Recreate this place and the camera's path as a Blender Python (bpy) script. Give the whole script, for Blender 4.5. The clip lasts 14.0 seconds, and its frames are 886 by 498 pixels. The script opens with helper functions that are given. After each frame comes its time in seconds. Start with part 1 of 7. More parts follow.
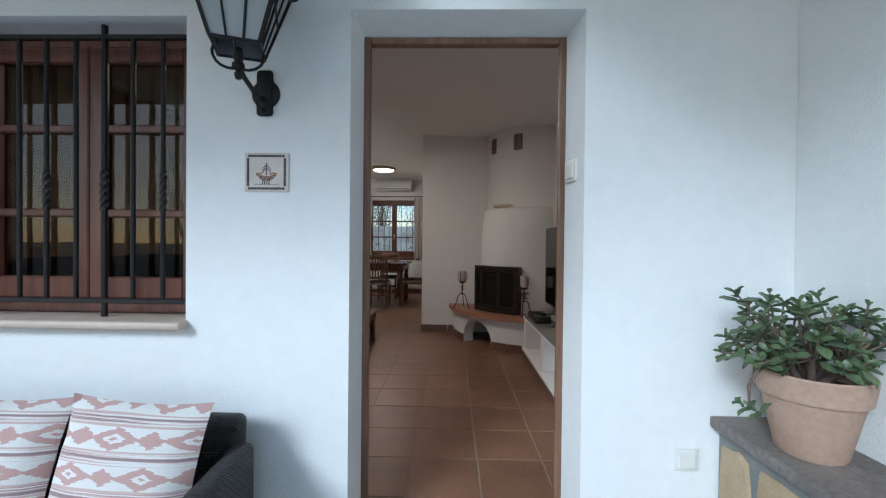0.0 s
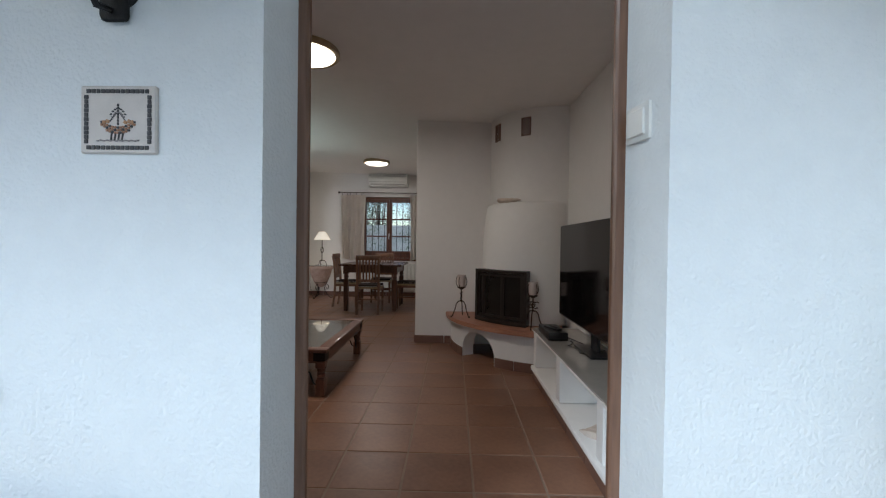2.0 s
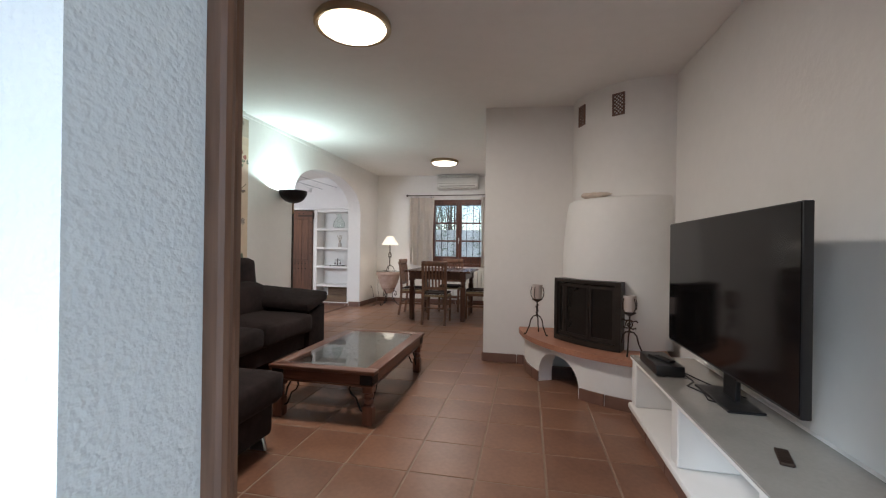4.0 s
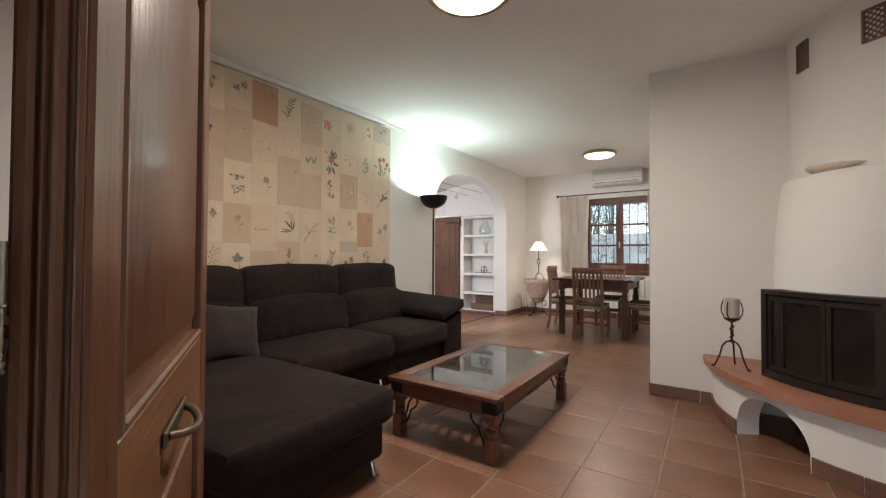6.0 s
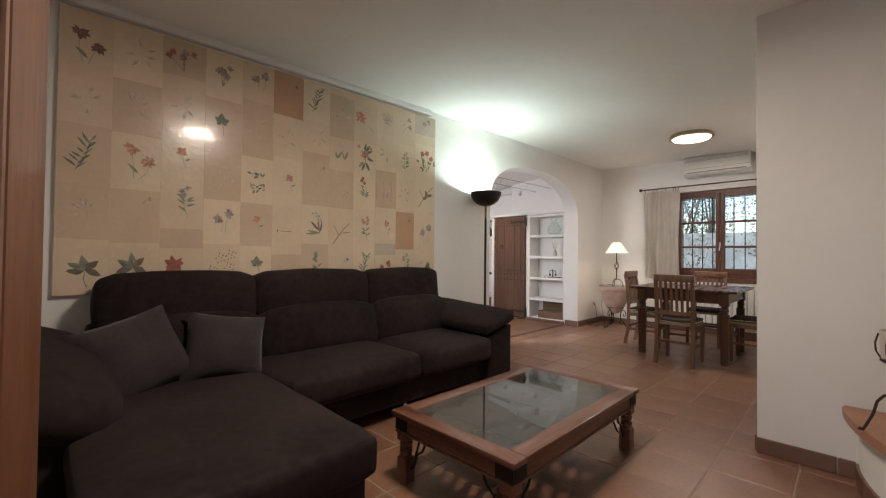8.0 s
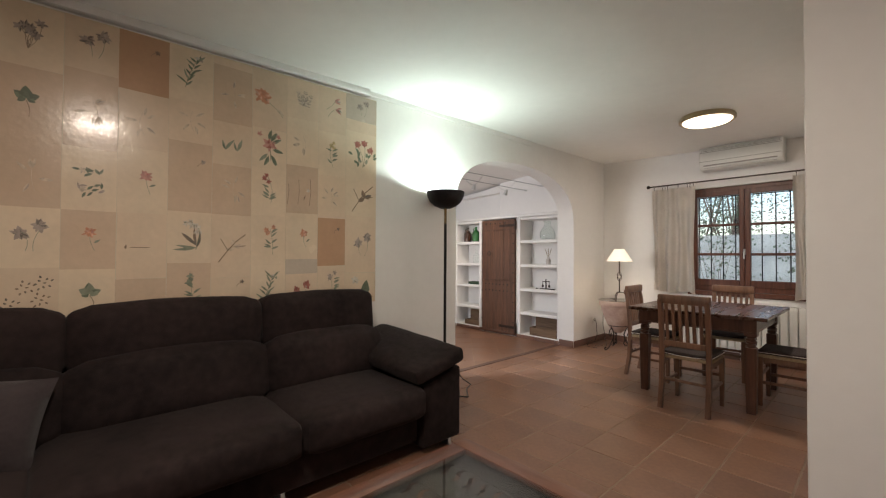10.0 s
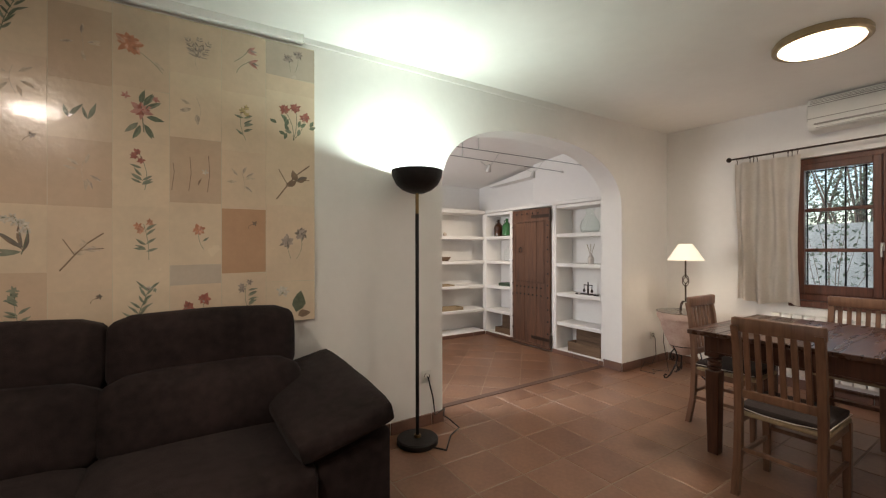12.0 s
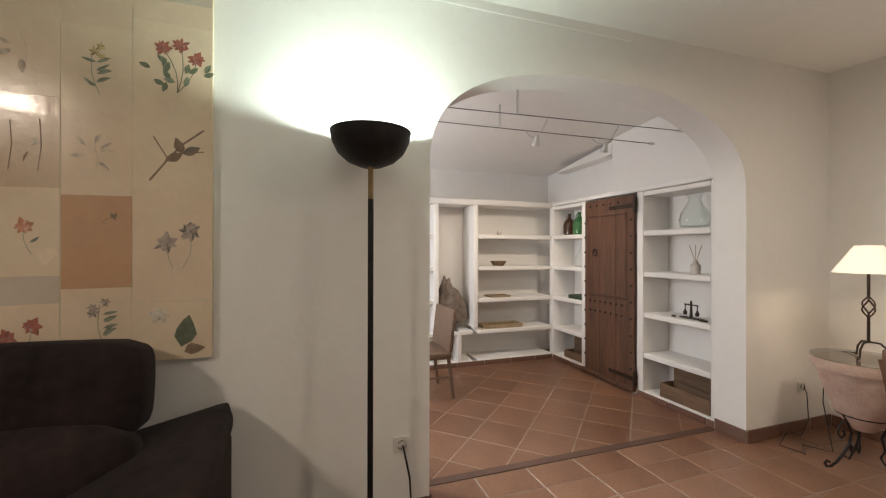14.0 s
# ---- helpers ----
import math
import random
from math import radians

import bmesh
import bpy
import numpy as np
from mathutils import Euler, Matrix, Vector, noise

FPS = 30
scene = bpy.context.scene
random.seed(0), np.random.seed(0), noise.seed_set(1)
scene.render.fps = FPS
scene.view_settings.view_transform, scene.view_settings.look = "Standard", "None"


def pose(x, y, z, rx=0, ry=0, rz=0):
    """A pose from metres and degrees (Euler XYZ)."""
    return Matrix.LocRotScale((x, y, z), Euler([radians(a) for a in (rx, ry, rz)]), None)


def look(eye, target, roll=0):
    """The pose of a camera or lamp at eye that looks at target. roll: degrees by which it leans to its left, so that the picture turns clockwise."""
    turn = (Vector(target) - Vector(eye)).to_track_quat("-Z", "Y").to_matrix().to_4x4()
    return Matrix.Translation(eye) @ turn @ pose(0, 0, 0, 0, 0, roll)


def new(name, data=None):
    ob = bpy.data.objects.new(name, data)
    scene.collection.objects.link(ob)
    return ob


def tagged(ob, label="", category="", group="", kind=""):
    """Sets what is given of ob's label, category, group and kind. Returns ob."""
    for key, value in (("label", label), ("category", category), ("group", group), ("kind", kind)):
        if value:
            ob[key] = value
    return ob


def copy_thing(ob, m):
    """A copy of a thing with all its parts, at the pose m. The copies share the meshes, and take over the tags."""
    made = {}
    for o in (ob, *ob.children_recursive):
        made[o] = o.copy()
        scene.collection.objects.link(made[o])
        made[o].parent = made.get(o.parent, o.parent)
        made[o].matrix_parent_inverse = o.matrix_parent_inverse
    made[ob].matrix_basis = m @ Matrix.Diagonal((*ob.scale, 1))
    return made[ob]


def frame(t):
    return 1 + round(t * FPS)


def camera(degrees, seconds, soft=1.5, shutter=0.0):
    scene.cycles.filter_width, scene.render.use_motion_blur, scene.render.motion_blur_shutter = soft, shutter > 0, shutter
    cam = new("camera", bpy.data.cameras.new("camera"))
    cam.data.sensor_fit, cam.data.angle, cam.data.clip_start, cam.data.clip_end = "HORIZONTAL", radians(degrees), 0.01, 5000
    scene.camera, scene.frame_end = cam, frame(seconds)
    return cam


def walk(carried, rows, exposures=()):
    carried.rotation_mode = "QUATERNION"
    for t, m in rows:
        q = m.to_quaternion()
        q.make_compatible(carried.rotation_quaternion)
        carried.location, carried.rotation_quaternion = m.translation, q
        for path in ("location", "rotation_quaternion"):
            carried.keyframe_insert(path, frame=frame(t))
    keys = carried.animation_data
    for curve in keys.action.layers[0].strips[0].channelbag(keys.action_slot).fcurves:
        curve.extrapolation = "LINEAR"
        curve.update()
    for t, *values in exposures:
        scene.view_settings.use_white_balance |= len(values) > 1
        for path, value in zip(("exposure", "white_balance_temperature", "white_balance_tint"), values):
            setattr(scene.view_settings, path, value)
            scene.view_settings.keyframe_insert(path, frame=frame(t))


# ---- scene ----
cam = camera(95.0, 14.0, soft=1.2)
PATH = [
    (0, (0.209, 1.097, 1.131), (0.165, 3.097, 1.11), 0.6),
    (0.5, (0.223, 1.242, 1.132), (0.186, 3.241, 1.109), 0.6),
    (1, (0.227, 1.401, 1.117), (0.191, 3.401, 1.105), 0.3),
    (1.5, (0.218, 1.559, 1.132), (0.181, 3.558, 1.113), 0.6),
    (2, (0.237, 1.722, 1.135), (0.192, 3.722, 1.113), 0.8),
    (2.5, (0.257, 1.871, 1.137), (0.185, 3.868, 1.107), 1.0),
    (5, (0.241, 2.524, 1.113), (-0.506, 4.378, 1.151), 0.5),
    (5.5, (0.244, 2.643, 1.11), (-0.683, 4.414, 1.144), 0.3),
    (6, (0.24, 2.782, 1.079), (-0.867, 4.448, 1.116), 0.3),
    (6.5, (0.214, 2.881, 1.056), (-1.015, 4.458, 1.092), 0.5),
    (7, (0.181, 3.039, 1.032), (-1.138, 4.542, 1.065), 0.7),
    (7.5, (0.2, 3.213, 1.058), (-1.194, 4.648, 1.085), 0.6),
    (8, (0.203, 3.403, 1.119), (-1.211, 4.818, 1.153), 0.6),
    (8.5, (0.155, 3.637, 1.168), (-1.257, 5.053, 1.203), 0.6),
    (9, (0.109, 3.903, 1.207), (-1.307, 5.315, 1.242), 0.5),
    (11.5, (-0.207, 5.341, 1.295), (-1.832, 6.507, 1.309), 0.1),
    (12, (-0.298, 5.636, 1.307), (-1.976, 6.724, 1.31), -0.1),
    (12.5, (-0.41, 5.903, 1.313), (-2.144, 6.9, 1.317), -0.2),
    (13, (-0.565, 6.178, 1.325), (-2.359, 7.061, 1.325), -0.0),
    (13.5, (-0.735, 6.433, 1.337), (-2.577, 7.212, 1.337), -0.0),
    (14, (-0.93, 6.709, 1.331), (-2.821, 7.359, 1.334), 0.1),
]
walk_exposures = [(0.0, 0.16, 5900, 9), (2.5, 0.09, 5900, 9), (5.0, 1.32, 6050, 11), (6.5, 1.06, 6330, 11), (9.0, 0.90, 6420, 11), (14.0, 0.76, 6800, 11)]
walk(cam, [(t, look(eye, target, roll)) for t, eye, target, roll in PATH], walk_exposures)

# ---- world, sun and lamps ----
world = bpy.data.worlds.new("sky")
scene.world = world
world.use_nodes = True
wn = world.node_tree.nodes
sky = wn.new("ShaderNodeTexSky")
sky.sky_type = "NISHITA"
sky.sun_disc = False
sky.sun_elevation, sky.sun_rotation = radians(30), radians(213)
sky.air_density, sky.dust_density = 1.0, 0.6
wn["Background"].inputs["Strength"].default_value = 0.15
world.node_tree.links.new(sky.outputs["Color"], wn["Background"].inputs["Color"])


def lamp(name, kind, m, power, colour, size=0.1, angle=None, blend=0.5):
    data = bpy.data.lights.new(name, kind)
    data.energy, data.color = power, colour
    if kind == "SUN":
        data.angle = size
    elif kind == "AREA":
        data.shape, data.size = "DISK", size
    else:
        data.shadow_soft_size = size
    if kind == "SPOT":
        data.spot_size, data.spot_blend = angle, blend
    ob = new(name, data)
    ob.matrix_world = m
    return ob


WARM = (1.0, 0.87, 0.745)
lamp("sun", "SUN", look((-2.2, -3.4, 2.3), (0, 0, 0)), 2.1, (0.78, 0.92, 1.0), radians(16))
CEIL1, CEIL2 = (-0.83, 4.63), (-1.13, 8.95)


def ceil_z(x, y):
    """Underside of the old living-room ceiling, which sags a little towards the door and the fireplace."""
    return 2.635 - 0.029 * (x + 2.9) + (0.024 if y < 6.39 else 0.011) * (y - 6.39)


for cx, cy in (CEIL1, CEIL2):
    lamp("ceiling_bulb", "AREA", pose(cx, cy, ceil_z(cx, cy) - 0.085), 18 if cy < 6 else 12, WARM, 0.34)
lamp("uplight_bulb", "POINT", pose(-2.70, 6.985, 1.782), 27, (0.80, 1.0, 0.91), 0.03)
lamp("table_bulb", "POINT", pose(-2.41, 9.93, 1.275), 7, (1.0, 0.78, 0.55), 0.03)
for sx, sy in ((-3.96, 8.40), (-3.86, 9.03)):
    lamp("spot_bulb", "SPOT", look((sx, sy, 2.185), (sx - 0.9, sy + 0.15, 1.0)), 16, (1.0, 0.86, 0.7), 0.02, radians(110), 0.8)


# fill lamp added in an unseen opening to brighten the annex
lamp("annex_fill", "AREA", look((-4.3, 6.12, 1.5), (-4.2, 9.6, 1.1)), 20, (0.93, 0.95, 1.0), 1.0)


# ---- materials ----
def material(name, colour, rough=0.6, metal=0.0, vary=0.12, scale=6.0, bump=0.0, bump_scale=60.0, coat=0.0, random_part=0.0,
             stretch=(1, 1, 1), second=None, fine=None, sheen=0.0, bump_detail=5.0):
    """A painted, woven or worn surface: base colour varied by broad and fine noise, with fine relief."""
    m = bpy.data.materials.new(name)
    m.use_nodes = True
    n, l = m.node_tree.nodes, m.node_tree.links
    b = n["Principled BSDF"]
    b.inputs["Metallic"].default_value = metal
    b.inputs["Coat Weight"].default_value = coat
    b.inputs["Sheen Weight"].default_value = sheen
    co = n.new("ShaderNodeTexCoord")
    mp = n.new("ShaderNodeMapping")
    mp.inputs["Scale"].default_value = stretch
    l.new(co.outputs["Object"], mp.inputs["Vector"])
    broad = n.new("ShaderNodeTexNoise")
    broad.inputs["Scale"].default_value, broad.inputs["Detail"].default_value = scale, 4
    small = n.new("ShaderNodeTexNoise")
    small.inputs["Scale"].default_value, small.inputs["Detail"].default_value = fine or scale * 12, 3
    l.new(mp.outputs["Vector"], broad.inputs["Vector"])
    l.new(mp.outputs["Vector"], small.inputs["Vector"])
    mix = n.new("ShaderNodeMix")
    mix.inputs[0].default_value = 0.35
    l.new(broad.outputs["Fac"], mix.inputs[2])
    l.new(small.outputs["Fac"], mix.inputs[3])
    spread = mix.outputs[0]
    if random_part:
        info = n.new("ShaderNodeObjectInfo")
        mul = n.new("ShaderNodeMath")
        mul.operation, mul.inputs[1].default_value = "MULTIPLY_ADD", random_part
        l.new(info.outputs["Random"], mul.inputs[0])
        l.new(spread, mul.inputs[2])
        spread = mul.outputs[0]
    ramp = n.new("ShaderNodeValToRGB")
    dark = tuple(max(0.0, c * (1 - vary)) for c in colour)
    light = second or tuple(min(1.0, c * (1 + vary)) for c in colour)
    ramp.color_ramp.elements[0].color, ramp.color_ramp.elements[1].color = (*dark, 1), (*light, 1)
    ramp.color_ramp.elements[0].position, ramp.color_ramp.elements[1].position = 0.32, 0.68 + random_part * 0.8
    l.new(spread, ramp.inputs["Fac"])
    l.new(ramp.outputs["Color"], b.inputs["Base Color"])
    rr = n.new("ShaderNodeMapRange")
    rr.inputs["To Min"].default_value, rr.inputs["To Max"].default_value = max(0.03, rough - 0.08), min(1, rough + 0.08)
    l.new(broad.outputs["Fac"], rr.inputs["Value"])
    l.new(rr.outputs["Result"], b.inputs["Roughness"])
    if bump:
        tex = n.new("ShaderNodeTexNoise")
        tex.inputs["Scale"].default_value, tex.inputs["Detail"].default_value = bump_scale, bump_detail
        l.new(mp.outputs["Vector"], tex.inputs["Vector"])
        bp = n.new("ShaderNodeBump")
        bp.inputs["Strength"].default_value, bp.inputs["Distance"].default_value = bump, 0.01
        l.new(tex.outputs["Fac"], bp.inputs["Height"])
        l.new(bp.outputs["Normal"], b.inputs["Normal"])
        l.new(bp.outputs["Normal"], b.inputs["Coat Normal"])
    return m


def glass(name, colour=(1, 1, 1), rough=0.0, thin=True):
    """Clear pane (thin: straight through with a mirror gloss) or solid glass."""
    m = bpy.data.materials.new(name)
    m.use_nodes = True
    n, l = m.node_tree.nodes, m.node_tree.links
    b = n["Principled BSDF"]
    if not thin:
        b.inputs["Base Color"].default_value = (*colour, 1)
        b.inputs["Transmission Weight"].default_value, b.inputs["Roughness"].default_value, b.inputs["IOR"].default_value = 1, rough, 1.3
        return m
    n.remove(b)
    out = n["Material Output"]
    see, gloss, mix, fr = (n.new("ShaderNode" + k) for k in ("BsdfTransparent", "BsdfGlossy", "MixShader", "LayerWeight"))
    see.inputs["Color"].default_value = (*colour, 1)
    gloss.inputs["Roughness"].default_value = rough
    power, gain = n.new("ShaderNodeMath"), n.new("ShaderNodeMath")
    power.operation, power.inputs[1].default_value = "POWER", 4.0
    gain.operation, gain.inputs[1].default_value, gain.inputs[2].default_value = "MULTIPLY_ADD", 0.85, 0.035
    fr.inputs["Blend"].default_value = 0.5
    l.new(fr.outputs["Facing"], power.inputs[0])
    l.new(power.outputs[0], gain.inputs[0])
    l.new(gain.outputs[0], mix.inputs[0])
    l.new(see.outputs[0], mix.inputs[1])
    l.new(gloss.outputs[0], mix.inputs[2])
    l.new(mix.outputs[0], out.inputs["Surface"])
    return m


def glowing(name, colour, strength):
    m = bpy.data.materials.new(name)
    m.use_nodes = True
    b = m.node_tree.nodes["Principled BSDF"]
    b.inputs["Base Color"].default_value = (0.8, 0.78, 0.7, 1)
    b.inputs["Emission Color"].default_value, b.inputs["Emission Strength"].default_value = (*colour, 1), strength
    return m


def wood(name, colour, second, rough=0.4, axis=2, scale=7.0, coat=0.15):
    st = [9, 9, 9]
    st[axis] = 0.7
    return material(name, colour, rough, 0, 0.35, scale * 0.3, 0.12, 9, coat, 0.15, tuple(st), second, scale * 1.2)


PLASTER_OUT = material("rough_white_render", (0.80, 0.81, 0.80), 0.9, 0, 0.04, 1.5, 0.36, 105, bump_detail=1.8)
PLASTER = material("white_interior_paint", (0.82, 0.80, 0.772), 0.75, 0, 0.03, 1.2, 0.10, 30)
CEILING = material("white_ceiling_paint", (0.86, 0.84, 0.81), 0.85, 0, 0.03, 0.9, 0.05, 25)
TILE = material("terracotta_tile", (0.175, 0.078, 0.045), 0.36, 0, 0.22, 3.0, 0.06, 18, 0.0, 0.16, second=(0.278, 0.143, 0.086))
SKIRT = material("terracotta_skirting", (0.175, 0.092, 0.066), 0.4, 0, 0.2, 5, 0.05, 30, 0.1, 0.3)
GROUT = material("grout", (0.27, 0.195, 0.145), 0.9, 0, 0.15, 9, 0.2, 120)
GROUT_PALE = material("pale_grout", (0.36, 0.275, 0.21), 0.9, 0, 0.15, 9, 0.2, 120)
HEARTH = material("clay_hearth", (0.36, 0.15, 0.09), 0.45, 0, 0.2, 4, 0.06, 30, second=(0.45, 0.22, 0.14))
FRAME_WOOD = wood("stained_door_wood", (0.15, 0.07, 0.038), (0.27, 0.14, 0.085))
DOOR_WOOD = wood("honey_pine_door", (0.115, 0.043, 0.020), (0.185, 0.076, 0.036), 0.38)
WINDOW_WOOD = wood("dark_red_window_wood", (0.085, 0.03, 0.02), (0.16, 0.06, 0.035))
WINDOW_WOOD_OUT = wood("red_brown_window_wood", (0.105, 0.03, 0.018), (0.18, 0.058, 0.034))
OLD_WOOD = wood("old_brown_boards", (0.06, 0.026, 0.015), (0.155, 0.072, 0.040), 0.6, coat=0.0)
TABLE_WOOD = wood("dark_mango_wood", (0.055, 0.022, 0.013), (0.115, 0.048, 0.028), 0.33)
COFFEE_WOOD = wood("red_brown_wood", (0.115, 0.042, 0.025), (0.215, 0.092, 0.056), 0.38)
CHAIR_WOOD = wood("brown_chair_wood", (0.13, 0.06, 0.034), (0.235, 0.12, 0.07), 0.42)
CRATE_WOOD = wood("grey_brown_crate", (0.13, 0.075, 0.04), (0.24, 0.15, 0.09), 0.7, axis=0, coat=0.0)
IRON = material("black_wrought_iron", (0.022, 0.02, 0.02), 0.5, 0.6, 0.3, 20, 0.25, 90)
RUST_IRON = material("dark_bronze_iron", (0.045, 0.028, 0.02), 0.5, 0.5, 0.3, 25, 0.2, 90)
BRASS = material("aged_brass", (0.22, 0.15, 0.07), 0.35, 0.9, 0.25, 15)
STEEL = material("brushed_steel", (0.62, 0.62, 0.60), 0.30, 1.0, 0.03, 12)
BLACK = material("black_plastic", (0.012, 0.012, 0.013), 0.35, 0, 0.2, 20)
SCREEN = material("dark_screen_glass", (0.004, 0.004, 0.0045), 0.09, 0, 0.05, 5)
SCREEN.node_tree.nodes["Principled BSDF"].inputs["Specular IOR Level"].default_value = 0.22
WHITE_PLASTIC = material("white_plastic", (0.74, 0.73, 0.69), 0.35, 0, 0.03, 8)
# lighter second tone puts the cloth's streaky sheen into its colour
SOFA = material("dark_brown_microfibre", (0.0135, 0.0088, 0.0086), 0.85, 0, 0.40, 1.9, 0.25, 220, sheen=0.03, second=(0.034, 0.0225, 0.0215))
PILLOW = material("grey_brown_velvet", (0.044, 0.034, 0.035), 0.9, 0, 0.25, 5, 0.25, 240, sheen=0.12)
for cloth in (SOFA, PILLOW):
    cloth.node_tree.nodes["Principled BSDF"].inputs["Specular IOR Level"].default_value = 0.12
SEAT_DARK = material("dark_seat_fabric", (0.032, 0.021, 0.018), 0.9, 0, 0.2, 12, 0.3, 200)
RUSH = material("woven_rush", (0.36, 0.27, 0.16), 0.8, 0, 0.3, 20, 0.5, 90, stretch=(1, 8, 1))
LINEN = material("cream_linen", (0.80, 0.74, 0.67), 0.9, 0, 0.08, 4, 0.35, 160)
SHELL = material("chalky_shell", (0.62, 0.52, 0.44), 0.7, 0, 0.15, 12, 0.3, 40)
TERRA = material("terracotta_pot", (0.42, 0.27, 0.19), 0.8, 0, 0.1, 5, 0.12, 60, second=(0.52, 0.36, 0.27))
CLAY = material("pale_pink_clay", (0.50, 0.33, 0.26), 0.8, 0, 0.18, 9, 0.2, 50, second=(0.62, 0.47, 0.39))
SOIL = material("potting_soil", (0.05, 0.035, 0.025), 1.0, 0, 0.4, 40, 0.8, 90)
LEAF = material("jade_leaf", (0.045, 0.085, 0.040), 0.38, 0, 0.35, 9, second=(0.145, 0.20, 0.09))
STEM = material("grey_stem", (0.16, 0.11, 0.085), 0.8, 0, 0.25, 40, 0.4, 90)
STONE = material("yellow_wall_stone", (0.42, 0.27, 0.12), 0.85, 0, 0.25, 8, 0.5, 45, 0, 0.4, second=(0.52, 0.40, 0.27))
MORTAR = material("grey_mortar", (0.22, 0.23, 0.22), 0.95, 0, 0.15, 15, 0.5, 110)
SLAB = material("brown_stone_slab", (0.165, 0.135, 0.12), 0.7, 0, 0.35, 5, 0.45, 35, second=(0.29, 0.25, 0.225))
SILL = material("beige_marble_sill", (0.55, 0.44, 0.36), 0.5, 0, 0.15, 10, 0.05, 60)
MARBLE = material("grey_polished_top", (0.34, 0.32, 0.29), 0.12, 0, 0.08, 6, coat=0.4)
RATTAN = material("dark_woven_rattan", (0.030, 0.028, 0.029), 0.5, 0, 0.4, 60)
wv, wl = RATTAN.node_tree.nodes, RATTAN.node_tree.links
w_co, w_brick, w_bump = wv.new("ShaderNodeTexCoord"), wv.new("ShaderNodeTexBrick"), wv.new("ShaderNodeBump")
w_sep, w_com = wv.new("ShaderNodeSeparateXYZ"), wv.new("ShaderNodeCombineXYZ")
wl.new(w_co.outputs["Object"], w_sep.inputs[0])
w_yz = wv.new("ShaderNodeMath")
wl.new(w_sep.outputs["Y"], w_yz.inputs[0])
wl.new(w_sep.outputs["Z"], w_yz.inputs[1])
wl.new(w_sep.outputs["X"], w_com.inputs[0])
wl.new(w_yz.outputs[0], w_com.inputs[1])
w_brick.inputs["Scale"].default_value, w_brick.inputs["Brick Width"].default_value, w_brick.inputs["Row Height"].default_value = 1.0, 0.022, 0.011
w_brick.inputs["Mortar Size"].default_value, w_brick.inputs["Mortar Smooth"].default_value = 0.003, 1.0
wl.new(w_com.outputs[0], w_brick.inputs["Vector"])
w_bump.invert = True
w_bump.inputs["Strength"].default_value, w_bump.inputs["Distance"].default_value = 1.0, 0.006
wl.new(w_brick.outputs["Fac"], w_bump.inputs["Height"])
wl.new(w_bump.outputs["Normal"], wv["Principled BSDF"].inputs["Normal"])
PANE = glass("window_pane")
# grey tint put in the glass to dim the room behind the barred window
DIM_PANE = glass("dimmed_window_pane", (0.34, 0.33, 0.31))
TABLE_GLASS = glass("table_glass", (0.84, 0.86, 0.85))
CLEAR_GLASS = glass("clear_blown_glass", (0.968, 0.985, 0.976))
LANTERN_GLASS = material("frosted_lantern_glass", (0.36, 0.38, 0.38), 0.3, 0, 0.05, 8)
BROWN_GLASS = material("brown_bottle_glass", (0.05, 0.018, 0.008), 0.08, 0, 0.1, 8, coat=0.6)
GREEN_GLASS = material("green_bottle_glass", (0.03, 0.13, 0.04), 0.08, 0, 0.1, 8, coat=0.6)
# paints the shade in log hole and vents; also colours the remote's buttons
NEAR_BLACK = material("near_black", (0.03, 0.027, 0.025), 0.9, 0, 0.3, 10, 0.3, 50)
SHADE = glowing("lit_lampshade", (1.0, 0.83, 0.62), 0.40)
DIFFUSER = glowing("lit_opal_glass", (1.0, 0.86, 0.66), 3.6)
BULB = glowing("lit_bulb", (0.93, 1.0, 0.9), 30.0)
STONE_WALL = material("pale_garden_wall", (0.42, 0.41, 0.38), 0.95, 0, 0.25, 3, 0.6, 12)
LAMP_BRASS = material("pale_lamp_brass", (0.42, 0.34, 0.22), 0.32, 0.8, 0.15, 15)
FIRE_IRON = material("brown_black_cast_iron", (0.030, 0.023, 0.019), 0.45, 0.4, 0.35, 18, 0.25, 70)
FIRE_GLASS = material("dark_stove_glass", (0.020, 0.017, 0.015), 0.09, 0, 0.3, 3)
# brown picked for warm bounce from the added overhead slabs
OVERHEAD_BROWN = material("overhead_brown", (0.30, 0.23, 0.17), 0.7, 0, 0.2, 3, 0.2, 30)
FOLIAGE = material("garden_leaf", (0.11, 0.145, 0.085), 0.6, 0, 0.4, 3, second=(0.26, 0.30, 0.21))
EARTH = material("garden_earth", (0.20, 0.17, 0.12), 1.0, 0, 0.3, 4, 0.5, 20)
THRESH = material("dark_clay_strip", (0.11, 0.058, 0.042), 0.5, 0, 0.2, 8)
PAVING = material("terrace_paving", (0.46, 0.48, 0.50), 0.8, 0, 0.15, 4, 0.2, 40)


COFFEE_WOOD_X = wood("red_brown_rail_across", (0.115, 0.042, 0.025), (0.215, 0.092, 0.056), 0.38, axis=0)
COFFEE_WOOD_Y = wood("red_brown_rail_along", (0.115, 0.042, 0.025), (0.215, 0.092, 0.056), 0.38, axis=1)
TABLE_WOOD_Y = wood("dark_mango_top", (0.055, 0.025, 0.016), (0.11, 0.052, 0.032), 0.28, axis=1)
STUDDED = material("studded_dark_iron", (0.05, 0.047, 0.042), 0.5, 0.3, 0.5, 60, 0.9, 70, second=(0.15, 0.14, 0.125))
